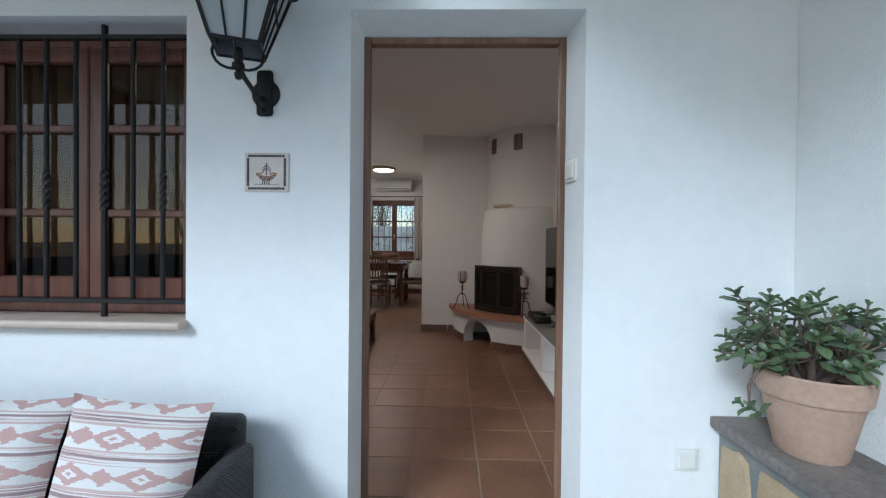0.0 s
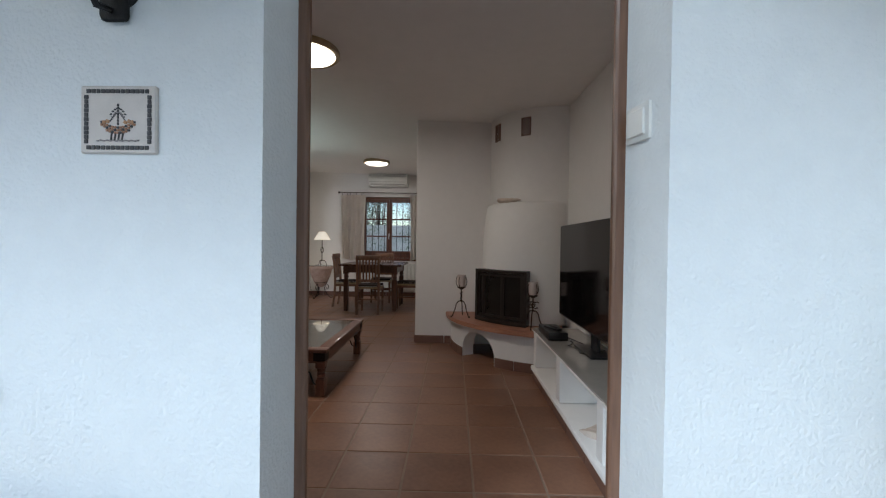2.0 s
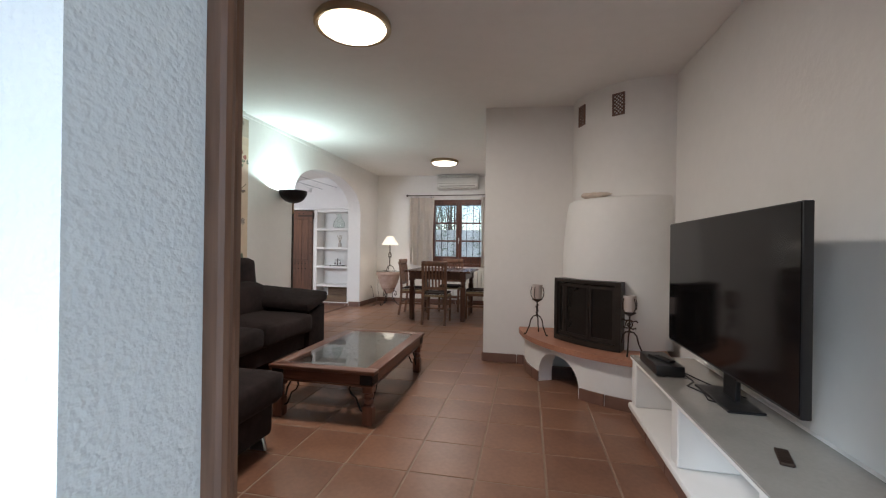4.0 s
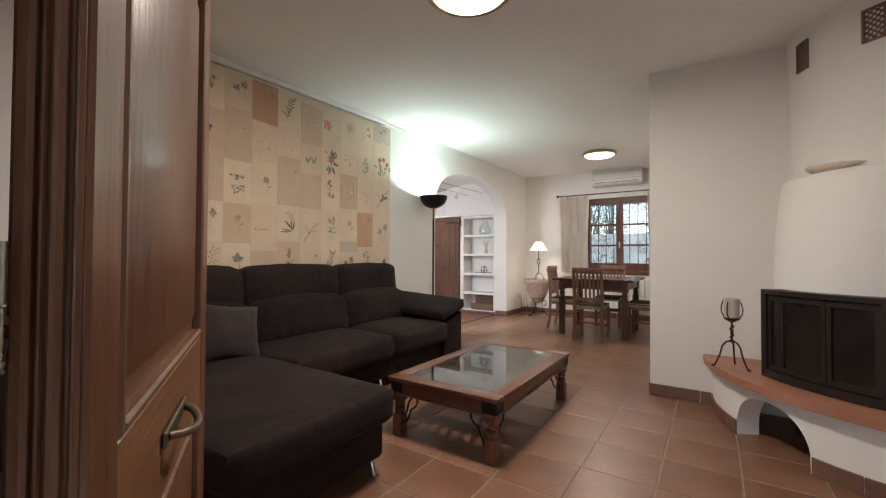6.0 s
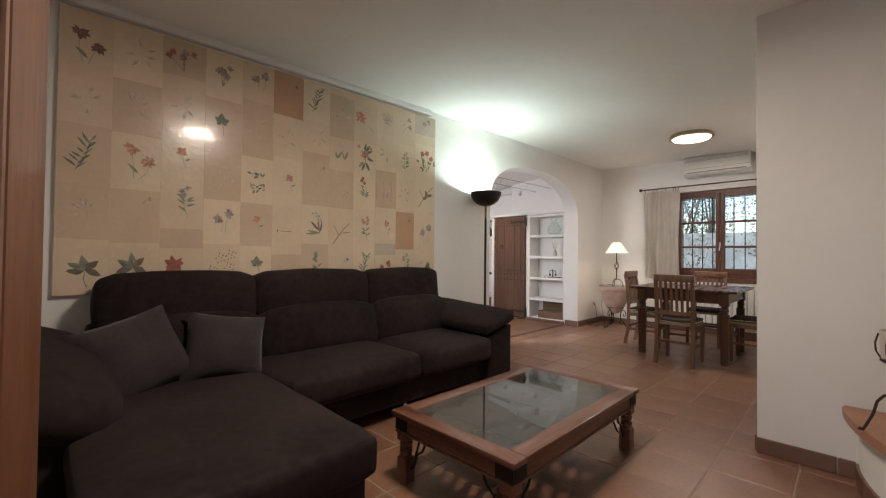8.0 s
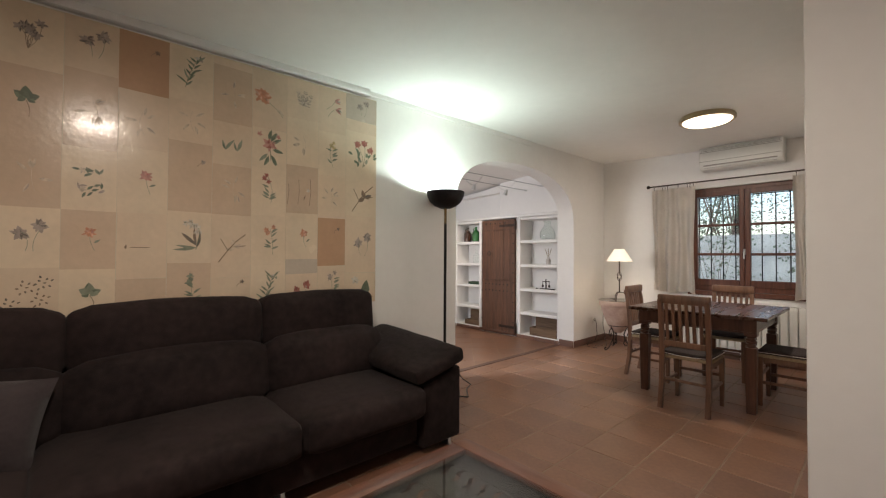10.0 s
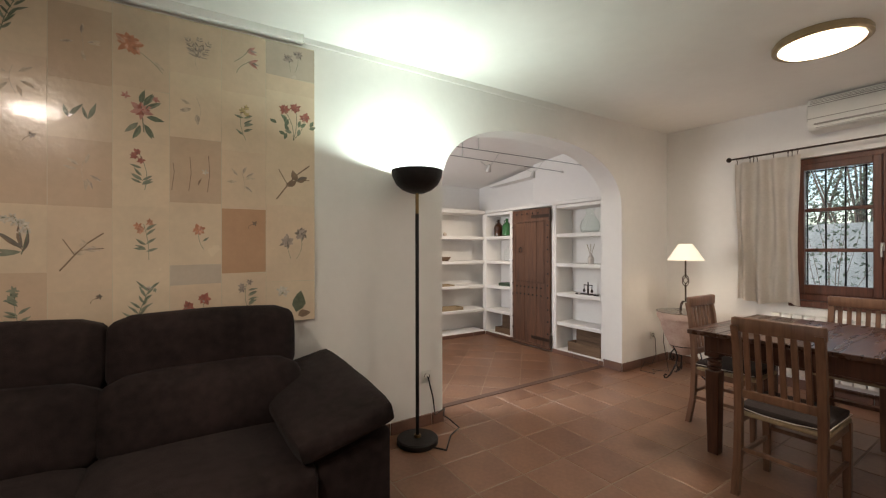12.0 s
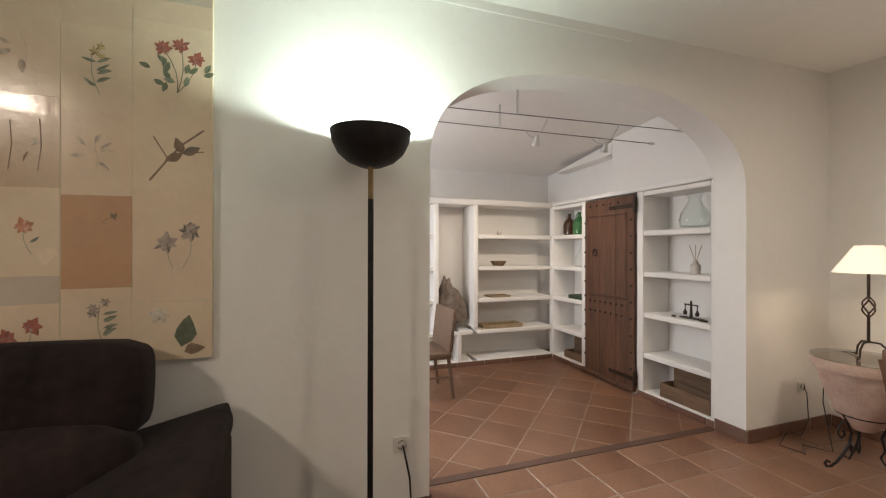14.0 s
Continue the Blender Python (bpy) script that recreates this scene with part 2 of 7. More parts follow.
PAPER_EDGE = material("cream_panel_edge", (0.62, 0.54, 0.40), 0.5, 0, 0.06, 6)
PAPERS = [material("paper_" + k, (c[0], 0.97 * c[1], 0.965 * c[2]), 0.24, 0, 0.09, 5, 0.07, 38, 0.35, 0.2, fine=30, bump_detail=2.0) for k, c in (
    ("cream", (0.74, 0.62, 0.455)), ("pale", (0.71, 0.58, 0.425)), ("tan", (0.63, 0.49, 0.355)), ("dark_tan", (0.53, 0.335, 0.205)), ("grey", (0.56, 0.485, 0.39)))]


# ---- building helpers ----
def thing(name, label, category, at=(0, 0, 0), group="", kind=""):
    ob = new(name)
    ob.location = at
    ob.empty_display_size = 0.1
    return tagged(ob, label, category, group, kind)


def link_mesh(name, bm, mats, smooth=None):
    me = bpy.data.meshes.new(name)
    bmesh.ops.recalc_face_normals(bm, faces=bm.faces[:])
    bm.to_mesh(me)
    bm.free()
    for m in (mats if isinstance(mats, (list, tuple)) else [mats]):
        me.materials.append(m)
    if smooth:
        for p in me.polygons:
            p.use_smooth = True
        me.set_sharp_from_angle(angle=radians(smooth))
    return new(name, me)


def part(name, bm, mat, parent, label="", smooth=35):
    """One mesh under a thing or a part; bm is in world metres."""
    at, p = Vector(), parent
    while p:
        at, p = at + p.location, p.parent
    bmesh.ops.translate(bm, verts=bm.verts[:], vec=-at)
    ob = link_mesh(name, bm, mat, smooth)
    ob.parent = parent
    return tagged(ob, label)


def solid(name, bm, mat, label, category, smooth=35, kind="", group=""):
    return tagged(link_mesh(name, bm, mat, smooth), label, category, group, kind)


def structure(name, bm, mat, label, smooth=35):
    return tagged(link_mesh(name, bm, mat, smooth), label, name.rstrip("_0123456789").replace("_", " "), kind="structure")


def box(bm, x0, x1, y0, y1, z0, z1, bevel=0.0, m=None, seg=1):
    r = bmesh.ops.create_cube(bm, size=1)
    vs = r["verts"]
    bmesh.ops.transform(bm, verts=vs, matrix=Matrix.Translation(((x0 + x1) / 2, (y0 + y1) / 2, (z0 + z1) / 2)) @ Matrix.Diagonal((x1 - x0, y1 - y0, z1 - z0, 1)))
    if bevel:
        es = list({e for v in vs for e in v.link_edges})
        out = bmesh.ops.bevel(bm, geom=es, offset=bevel, segments=seg, affect="EDGES", profile=0.5)
        vs = list({v for f in out["faces"] for v in f.verts} | {v for v in vs if v.is_valid})
        vs = list({w for v in vs for f in v.link_faces for w in f.verts})
    if m is not None:
        bmesh.ops.transform(bm, verts=vs, matrix=m)
    return vs


def rod(bm, a, b, r, r2=None, seg=10):
    a, b = Vector(a), Vector(b)
    d = b - a
    m = Matrix.Translation((a + b) / 2) @ d.to_track_quat("Z", "Y").to_matrix().to_4x4()
    return bmesh.ops.create_cone(bm, cap_ends=True, segments=seg, radius1=r, radius2=r if r2 is None else r2, depth=d.length, matrix=m)["verts"]


def tube(bm, pts, r, seg=7, closed=False):
    """A round bar bent along points."""
    pts = [Vector(p) for p in pts]
    rings, up = [], Vector((0.13, 0.21, 0.97))
    n = len(pts)
    for i, p in enumerate(pts):
        a = pts[(i - 1) % n] if (closed or i) else pts[0]
        b = pts[(i + 1) % n] if (closed or i < n - 1) else pts[-1]
        t = (b - a).normalized()
        u = (up - t * up.dot(t)).normalized()
        up = u
        w = t.cross(u)
        rr = r[i] if isinstance(r, (list, tuple)) else r
        rings.append([bm.verts.new(p + rr * (math.cos(k * math.tau / seg) * u + math.sin(k * math.tau / seg) * w)) for k in range(seg)])
    pairs = list(zip(rings, rings[1:])) + ([(rings[-1], rings[0])] if closed else [])
    for q, s in pairs:
        for k in range(seg):
            bm.faces.new((q[k], q[(k + 1) % seg], s[(k + 1) % seg], s[k]))
    if not closed:
        bm.faces.new(rings[0][::-1])
        bm.faces.new(rings[-1])


def lathe(bm, profile, cx, cy, seg=24, m=None):
    """A turned shape from (radius, z) pairs round a vertical axis."""
    rings = []
    for r, z in profile:
        if r < 1e-5:
            rings.append([bm.verts.new((cx, cy, z))])
        else:
            rings.append([bm.verts.new((cx + r * math.cos(k * math.tau / seg), cy + r * math.sin(k * math.tau / seg), z)) for k in range(seg)])
    for q, s in zip(rings, rings[1:]):
        for k in range(seg):
            j = (k + 1) % seg
            if len(q) == 1 and len(s) > 1:
                bm.faces.new((q[0], s[j], s[k]))
            elif len(s) == 1 and len(q) > 1:
                bm.faces.new((q[k], q[j], s[0]))
            elif len(q) > 1:
                bm.faces.new((q[k], q[j], s[j], s[k]))
    if m is not None:
        bmesh.ops.transform(bm, verts=[v for q in rings for v in q], matrix=m)


def prism(bm, outline, z0, z1):
    """An upright block from a plan outline."""
    lo = [bm.verts.new((x, y, z0)) for x, y in outline]
    hi = [bm.verts.new((x, y, z1)) for x, y in outline]
    n = len(outline)
    bm.faces.new(lo[::-1])
    bm.faces.new(hi)
    for i in range(n):
        j = (i + 1) % n
        bm.faces.new((lo[i], lo[j], hi[j], hi[i]))


def cushion(bm, size, m, puff=0.35, cuts=9, power=4.0, crease=0.0, seed=0):
    """A stuffed block: a box with swelling faces and soft edges."""
    work = bmesh.new()
    bmesh.ops.create_cube(work, size=2)
    bmesh.ops.subdivide_edges(work, edges=work.edges[:], cuts=cuts, use_grid_fill=True)
    sx, sy, sz = (s / 2 for s in size)
    rad = min(sx, sy, sz) * puff
    for v in work.verts:
        p = Vector((v.co.x * sx, v.co.y * sy, v.co.z * sz))
        q = Vector((max(-sx + rad, min(sx - rad, p.x)), max(-sy + rad, min(sy - rad, p.y)), max(-sz + rad, min(sz - rad, p.z))))
        d = p - q
        if d.length > 1e-6:
            p = q + d.normalized() * rad
        bulge = max(0, 1 - abs(v.co.x) ** power) * max(0, 1 - abs(v.co.y) ** power) * max(0, 1 - abs(v.co.z) ** power)
        w = noise.noise(Vector((p.x * 4 + seed, p.y * 4, p.z * 4))) * 0.012
        for i, s in enumerate((sx, sy, sz)):
            if abs(v.co[i]) > 0.99:
                others = [abs(v.co[j]) for j in range(3) if j != i]
                lift = (1 - others[0] ** 2) * (1 - others[1] ** 2)
                p[i] += math.copysign(crease * lift, v.co[i])
        v.co = m @ (p + Vector((w, w, w)) * (0.4 + bulge))
    spare = bpy.data.meshes.new("spare")
    work.to_mesh(spare)
    work.free()
    bm.from_mesh(spare)
    bpy.data.meshes.remove(spare)


def pillow_shape(bm, w, h, t, m, cuts=12, seed=0):
    """A square scatter cushion with pinched corners."""
    grid = {}
    for s in (1, -1):
        for i in range(cuts + 1):
            for j in range(cuts + 1):
                u, v = 2 * i / cuts - 1, 2 * j / cuts - 1
                edge = i in (0, cuts) or j in (0, cuts)
                if s == -1 and edge:
                    grid[s, i, j] = grid[1, i, j]
                    continue
                k = 0.5 * t * ((1 - u * u) * (1 - v * v)) ** 0.42
                k += 0.015 * noise.noise(Vector((u * 2.2 + seed, v * 2.2, s))) * (0 if edge else 1)
                pin = 1 - 0.075 * (1 - v * v), 1 - 0.075 * (1 - u * u)
                grid[s, i, j] = bm.verts.new(m @ Vector((u * w / 2 * pin[0], s * k, v * h / 2 * pin[1])))
        for i in range(cuts):
            for j in range(cuts):
                bm.faces.new([grid[s, a, b] for a, b in ((i, j), (i + 1, j), (i + 1, j + 1), (i, j + 1))])


# ---- setting ----
XW, XE, YS, YN = -2.90, 1.36, 2.775, 10.50
FACE = 2.57
ZT = 2.95

bm = bmesh.new()
box(bm, -6.2, 1.9, 2.6, 10.9, -0.25, -0.0028)
floor = structure("floor", bm, GROUT, "terracotta tiled floor with pale grey-brown joints")

# south wall with the front door and a barred window
WX0, WX1, WZ0, WZ1 = -1.74, -0.77, 0.84, 1.96
bm = bmesh.new()
def wall_cell(x0, x1, z0, z1):
    box(bm, x0, x1, FACE, YS, z0, z1)
wall_cell(-4.5, WX0, -0.2, ZT)
wall_cell(WX0, WX1, -0.2, WZ0)
wall_cell(WX0, WX1, WZ1, ZT)
wall_cell(WX1, -0.29, -0.2, ZT)
wall_cell(0.80, 1.9, -0.2, ZT)
wall_cell(-0.29, 0.80, 2.12, ZT)
box(bm, -0.29, 0.80, 2.72, YS, 1.957, 2.12)
# splayed reveals of the doorway
for x_out, x_in, x_far in ((-0.165, -0.149, -0.29), (0.682, 0.654, 0.80)):
    prism(bm, [(x_far, FACE), (x_out, FACE), (x_in, 2.718), (x_far, 2.718)], -0.2, 2.12)
v = [bm.verts.new(p) for p in ((-0.2, FACE + 0.001, 1.981), (0.74, FACE + 0.001, 1.981), (0.74, 2.72, 1.957), (-0.2, 2.72, 1.957),
                               (-0.2, FACE + 0.001, 2.121), (0.74, FACE + 0.001, 2.121), (0.74, 2.72, 2.121), (-0.2, 2.72, 2.121))]
for q in ((0, 1, 2, 3), (4, 5, 6, 7), (0, 1, 5, 4), (1, 2, 6, 5), (2, 3, 7, 6), (3, 0, 4, 7)):
    bm.faces.new([v[i] for i in q])
bmesh.ops.delete(bm, geom=[f for f in bm.faces if f.calc_area() < 1e-9], context="FACES_ONLY")
structure("wall_south", bm, PLASTER_OUT, "rough white rendered house wall")
# plain inner lining of the south wall
bm = bmesh.new()
def lining(x0, x1, z0, z1):
    box(bm, x0, x1, YS + 0.002, YS + 0.015, z0, z1)
lining(XW, WX0, 0, 2.8)
lining(WX0, WX1, 0, WZ0)
lining(WX0, WX1, WZ1, 2.8)
lining(WX1, -0.262, 0, 2.8)
lining(0.770, XE, 0, 2.8)
lining(-0.262, 0.770, 1.957, 2.8)
structure("wall_south_lining", bm, PLASTER, "white painted inner wall")

# east wall, behind the television
bm = bmesh.new()
box(bm, XE, 1.75, YS, 6.6, -0.2, ZT)
structure("wall_east", bm, PLASTER, "white painted plaster wall")
# wall between fireplace and dining room
bm = bmesh.new()
box(bm, -0.18, XE, 6.39, YN + 0.3, -0.2, ZT, 0.012, seg=2)
structure("wall_middle", bm, PLASTER, "white painted plaster wall with soft corner")

# north wall with the dining-room window
NX0, NX1, NZ0, NZ1 = -1.75, -0.53, 0.77, 2.15
bm = bmesh.new()
for x0, x1, z0, z1 in ((XW - 0.3, NX0, -0.2, ZT), (NX1, -0.18, -0.2, ZT), (NX0, NX1, -0.2, NZ0), (NX0, NX1, NZ1, ZT)):
    box(bm, x0, x1, YN, YN + 0.32, z0, z1)
structure("wall_north", bm, PLASTER, "white painted plaster wall round a window")

# west wall with the wide basket arch
AY0, AY1, ASPR, ARISE = 7.315, 9.60, 1.75, 0.59


def arch_z(y):
    u = abs(y - (AY0 + AY1) / 2) / ((AY1 - AY0) / 2)
    p = 2.6 if y < (AY0 + AY1) / 2 else 2.2
    return ASPR + ARISE * max(0.0, 1 - min(1, u) ** p) ** (1 / p)


bm = bmesh.new()
X0, X1 = -3.13, XW
box(bm, X0, X1, YS - 0.05, AY0, -0.2, ZT)
box(bm, X0, X1, AY1, YN + 0.1, -0.2, ZT)
steps = [AY0 + (AY1 - AY0) * (0.5 - 0.5 * math.cos(math.pi * i / 48)) for i in range(49)]
rows_v = []
for y in steps:
    z = arch_z(y)
    rows_v.append([bm.verts.new(p) for p in ((X1, y, z), (X0, y, z), (X0, y, ZT), (X1, y, ZT))])
for a, b in zip(rows_v, rows_v[1:]):
    for i in range(4):
        j = (i + 1) % 4
        bm.faces.new((a[i], a[j], b[j], b[i]))
structure("wall_west", bm, PLASTER, "white painted wall with a wide arched opening")

# ceilings
bm = bmesh.new()
for ya, yb in ((YS - 0.02, 6.39), (6.39, YN + 0.02)):
    for w in box(bm, XW - 0.02, XE + 0.02, ya, yb, 0, 0.12):
        w.co.z += ceil_z(w.co.x, w.co.y)
structure("ceiling", bm, CEILING, "smooth white painted ceiling")
bm = bmesh.new()
for w in box(bm, XW - 0.01, XW + 0.045, YS, 6.28, -0.05, 0.01, 0.012, seg=2):
    w.co.z += ceil_z(XW, w.co.y)
structure("trim_cornice", bm, PLASTER, "white plaster cornice strip")
bm = bmesh.new()
box(bm, XW - 0.01, XW + 0.008, 6.28, 8.6, 2.60, 2.70, 0.003)
structure("trim_ledge", bm, PLASTER, "thin white plaster ledge under the ceiling")

# annex behind the arch
bm = bmesh.new()
box(bm, -5.9, -5.62, 5.9, 10.3, -0.2, ZT)
structure("wall_annex_west", bm, PLASTER, "white plastered annex wall")
bm = bmesh.new()
box(bm, -5.9, -3.13, 10.0, 10.3, -0.2, ZT)
structure("wall_annex_north", bm, PLASTER, "white plastered annex wall")
bm = bmesh.new()
# opening out of view, made for the added fill lamp
for x0, x1, z0, z1 in ((-5.9, -4.9, -0.2, ZT), (-3.7, -3.13, -0.2, ZT), (-4.9, -3.7, -0.2, 0.9), (-4.9, -3.7, 2.1, ZT)):
    box(bm, x0, x1, 5.9, 6.2, z0, z1)
structure("wall_annex_south", bm, PLASTER, "white plastered annex wall")
bm = bmesh.new()
vs = box(bm, -5.7, -3.12, 6.1, 10.1, 0, 0.1)
for w in vs:
    w.co.z += 2.56 + 0.10 * (w.co.x + 3.13)
structure("ceiling_annex", bm, CEILING, "white painted sloping annex ceiling")

bm = bmesh.new()
box(bm, -5.6, -3.178, 6.22, 9.67, -0.0026, -0.0016)
structure("floor_annex", bm, GROUT_PALE, "pale joints between diagonal terracotta tiles")

# terrace and side wall outside, with unseen roof slabs added for shade
bm = bmesh.new()
box(bm, -4.5, 1.43, -3.0, FACE, -0.3, -0.04)
structure("pavement", bm, PAVING, "paved terrace by the front door")
bm = bmesh.new()
box(bm, 1.43, 1.75, -1.6, FACE - 0.002, -0.2, 2.8)
structure("wall_side", bm, PLASTER_OUT, "rough white rendered side wall")
# added slabs out of view, set low to darken the upper house wall
bm = bmesh.new()
box(bm, -0.3, 1.75, 0.3, FACE - 0.004, 2.72, 2.85)
box(bm, -4.5, -0.302, 0.9, FACE - 0.004, 2.32, 2.45)
structure("ceiling_porch", bm, OVERHEAD_BROWN, "unseen roof slabs added to shade the house wall")
bm = bmesh.new()
r = bmesh.ops.create_grid(bm, x_segments=1, y_segments=1, size=400)
bmesh.ops.translate(bm, verts=r["verts"], vec=(0, 0, -0.31))
structure("ground", bm, EARTH, "bare earth and gravel garden ground")


# ---- front door and door frame ----
frame_ob = thing("door_frame", "brown stained wooden door frame in a white wall", "door frame", (0.28, 2.76, 0), kind="structure")
# jamb in plan: a beaded nosing, grooves and a rebate that widens towards the room (depth from the front, way in from the edge)
JAMB = ((0.0, -0.115), (0.0, 0.0), (0.0, 0.020), (0.004, 0.026), (0.012, 0.028), (0.020, 0.026), (0.024, 0.018), (0.029, 0.014), (0.036, 0.017), (0.046, 0.016),
        (0.054, 0.004), (0.058, -0.008), (0.066, -0.012), (0.078, -0.022), (0.083, -0.036), (0.092, -0.046), (0.106, -0.066), (0.112, -0.080), (0.112, -0.115))
for edge, s in ((-0.149, 1), (0.654, -1)):
    bm = bmesh.new()
    prism(bm, [(edge + s * w, 2.7185 + d) for d, w in JAMB], 0, 1.956)
    part("jamb", bm, FRAME_WOOD, frame_ob, smooth=25)
bm = bmesh.new()
box(bm, -0.121, 0.626, 2.7187, 2.742, 1.932, 1.956, 0.004)
box(bm, -0.130, 0.634, 2.742, 2.78, 1.940, 1.956, 0.003)
part("head", bm, FRAME_WOOD, frame_ob)

LEAF_W = 0.945
leaf = thing("door_1", "open honey-coloured panelled pine front door", "door", (-0.260, 2.889, 0.0), kind="structure")
leaf.rotation_euler = (0, 0, math.atan2(0.533, -0.846))


def door_part(name, mat, boxes, label="", parent=None, smooth=35):
    b = bmesh.new()
    for bx in boxes:
        box(b, *bx)
    ob = link_mesh(name, b, mat, smooth)
    ob.parent = parent or leaf
    return tagged(ob, label)


# local frame: x along the leaf from the hinge, y = thickness, the seen face at +y
W, T = LEAF_W, 0.055
seen = 0.5 * T
door_part("stile", DOOR_WOOD, [(0.014, 0.11, -seen, seen, 0.008, 1.93, 0.004), (0.0, 0.0145, 0.012, seen, 0.008, 1.93, 0.004), (0.006, 0.0145, 0.004, 0.010, 0.008, 1.93, 0.002), (0.0, 0.0145, -0.010, 0.002, 0.008, 1.93, 0.004), (0.006, 0.0145, -0.022, -0.014, 0.008, 1.93, 0.003)])
door_part("stile", DOOR_WOOD, [(W - 0.11, W, -seen, seen, 0.008, 1.93, 0.006)])
DOOR_RAIL = wood("honey_pine_rail", (0.17, 0.070, 0.032), (0.27, 0.125, 0.058), 0.35, axis=0)
for z0, z1 in ((0.008, 0.15), (0.66, 0.86), (1.80, 1.93)):
    door_part("rail", DOOR_RAIL, [(0.11, W - 0.11, -seen + 0.001, seen - 0.001, z0, z1, 0.004)])
for z0, z1 in ((0.15, 0.66), (0.86, 1.80)):
    pan = door_part("panel", DOOR_WOOD, [(0.105, W - 0.105, -0.008, 0.008, z0 - 0.005, z1 + 0.005)])
    b = bmesh.new()
    box(b, 0.155, W - 0.155, -0.017, 0.017, z0 + 0.05, z1 - 0.05, 0.012, seg=2)
    o = link_mesh("raised_field", b, DOOR_WOOD, 35)
    o.parent = pan
    door_part("moulding", FRAME_WOOD, [(0.11, 0.128, -seen - 0.003, seen + 0.003, z0, z1, 0.005), (W - 0.128, W - 0.11, -seen - 0.003, seen + 0.003, z0, z1, 0.005),
                                       (0.128, W - 0.128, -seen - 0.003, seen + 0.003, z0, z0 + 0.018, 0.005), (0.128, W - 0.128, -seen - 0.003, seen + 0.003, z1 - 0.018, z1, 0.005)])
NICKEL = material("worn_bronze", (0.15, 0.12, 0.085), 0.45, 0.8, 0.2, 25, 0.1, 80)
# handle on the lock rail, both faces alike
for sgn in (1, -1):
    plate = door_part("handle_plate", NICKEL, [(0.34, 0.54, min(sgn * seen, sgn * (seen + 0.008)), max(sgn * seen, sgn * (seen + 0.008)), 0.751, 0.779, 0.003)], "worn bronze pull plate")
    b = bmesh.new()
    tube(b, [(0.36 + 0.16 * i / 10, sgn * (seen + 0.006 + 0.036 * math.sin(math.pi * i / 10) ** 0.6), 0.765 - 0.012 * math.sin(math.pi * i / 10)) for i in range(11)], 0.008)
    o = link_mesh("pull", b, NICKEL, 60)
    o.parent = plate
b = bmesh.new()
box(b, W - 0.001, W + 0.003, -0.012, 0.012, 0.86, 1.02, 0.001)
box(b, W, W + 0.01, -0.006, 0.006, 0.92, 0.95, 0.002)
o = link_mesh("latch_plate", b, BRASS, 35)
o.parent = leaf
for z in (0.22, 0.985, 1.68):
    b = bmesh.new()
    rod(b, (-0.022, 0.026, z), (-0.022, 0.026, z + 0.05), 0.0088, seg=14)
    rod(b, (-0.022, 0.026, z + 0.052), (-0.022, 0.026, z + 0.105), 0.0088, seg=14)
    rod(b, (-0.022, 0.026, z + 0.049), (-0.022, 0.026, z + 0.053), 0.0060, seg=12)
    box(b, -0.026, 0.004, 0.024, 0.030, z + 0.012, z + 0.020)
    box(b, -0.026, 0.004, 0.024, 0.030, z + 0.032, z + 0.040)
    o = link_mesh("hinge", b, STEEL, 35)
    o.parent = leaf


# ---- barred window beside the door ----
def casement(name, x0, x1, y, z0, z1, label, bars_z, wood_mat, pane_mat, depth=0.055):
    """A two-leaf wooden window with glazing bars."""
    w = thing(name, label, "window", ((x0 + x1) / 2, y, z0), kind="structure")
    b = bmesh.new()
    for bx in ((x0, x0 + 0.045, z0, z1), (x1 - 0.045, x1, z0, z1), (x0 + 0.045, x1 - 0.045, z1 - 0.05, z1), (x0 + 0.045, x1 - 0.045, z0, z0 + 0.06)):
        box(b, bx[0], bx[1], y - depth / 2, y + depth / 2, bx[2], bx[3], 0.004)
    part("window_frame", b, wood_mat, w)
    mid = (x0 + x1) / 2
    for a, c in ((x0 + 0.045, mid - 0.002), (mid + 0.002, x1 - 0.045)):
        lo, hi = z0 + 0.06, z1 - 0.05
        b = bmesh.new()
        yy0, yy1 = y - depth / 2 - 0.012, y + depth / 2 - 0.006
        box(b, a, a + 0.055, yy0, yy1, lo, hi, 0.005)
        box(b, c - 0.055, c, yy0, yy1, lo, hi, 0.005)
        box(b, a + 0.055, c - 0.055, yy0 + 0.001, yy1 - 0.001, hi - 0.06, hi, 0.005)
        box(b, a + 0.055, c - 0.055, yy0 + 0.001, yy1 - 0.001, lo, lo + 0.085, 0.005)
        leaf_ob = part("casement", b, wood_mat, w)
        for k in bars_z:
            b = bmesh.new()
            box(b, a + 0.055, c - 0.055, y - 0.024, y + 0.012, k - 0.016, k + 0.016, 0.005)
            part("glazing_bar", b, wood_mat, leaf_ob)
        b = bmesh.new()
        box(b, a + 0.05, c - 0.05, y - 0.003, y + 0.001, lo + 0.08, hi - 0.055)
        p = part("pane", b, pane_mat, leaf_ob, "clear window glass")
        p.visible_shadow = False
    return w


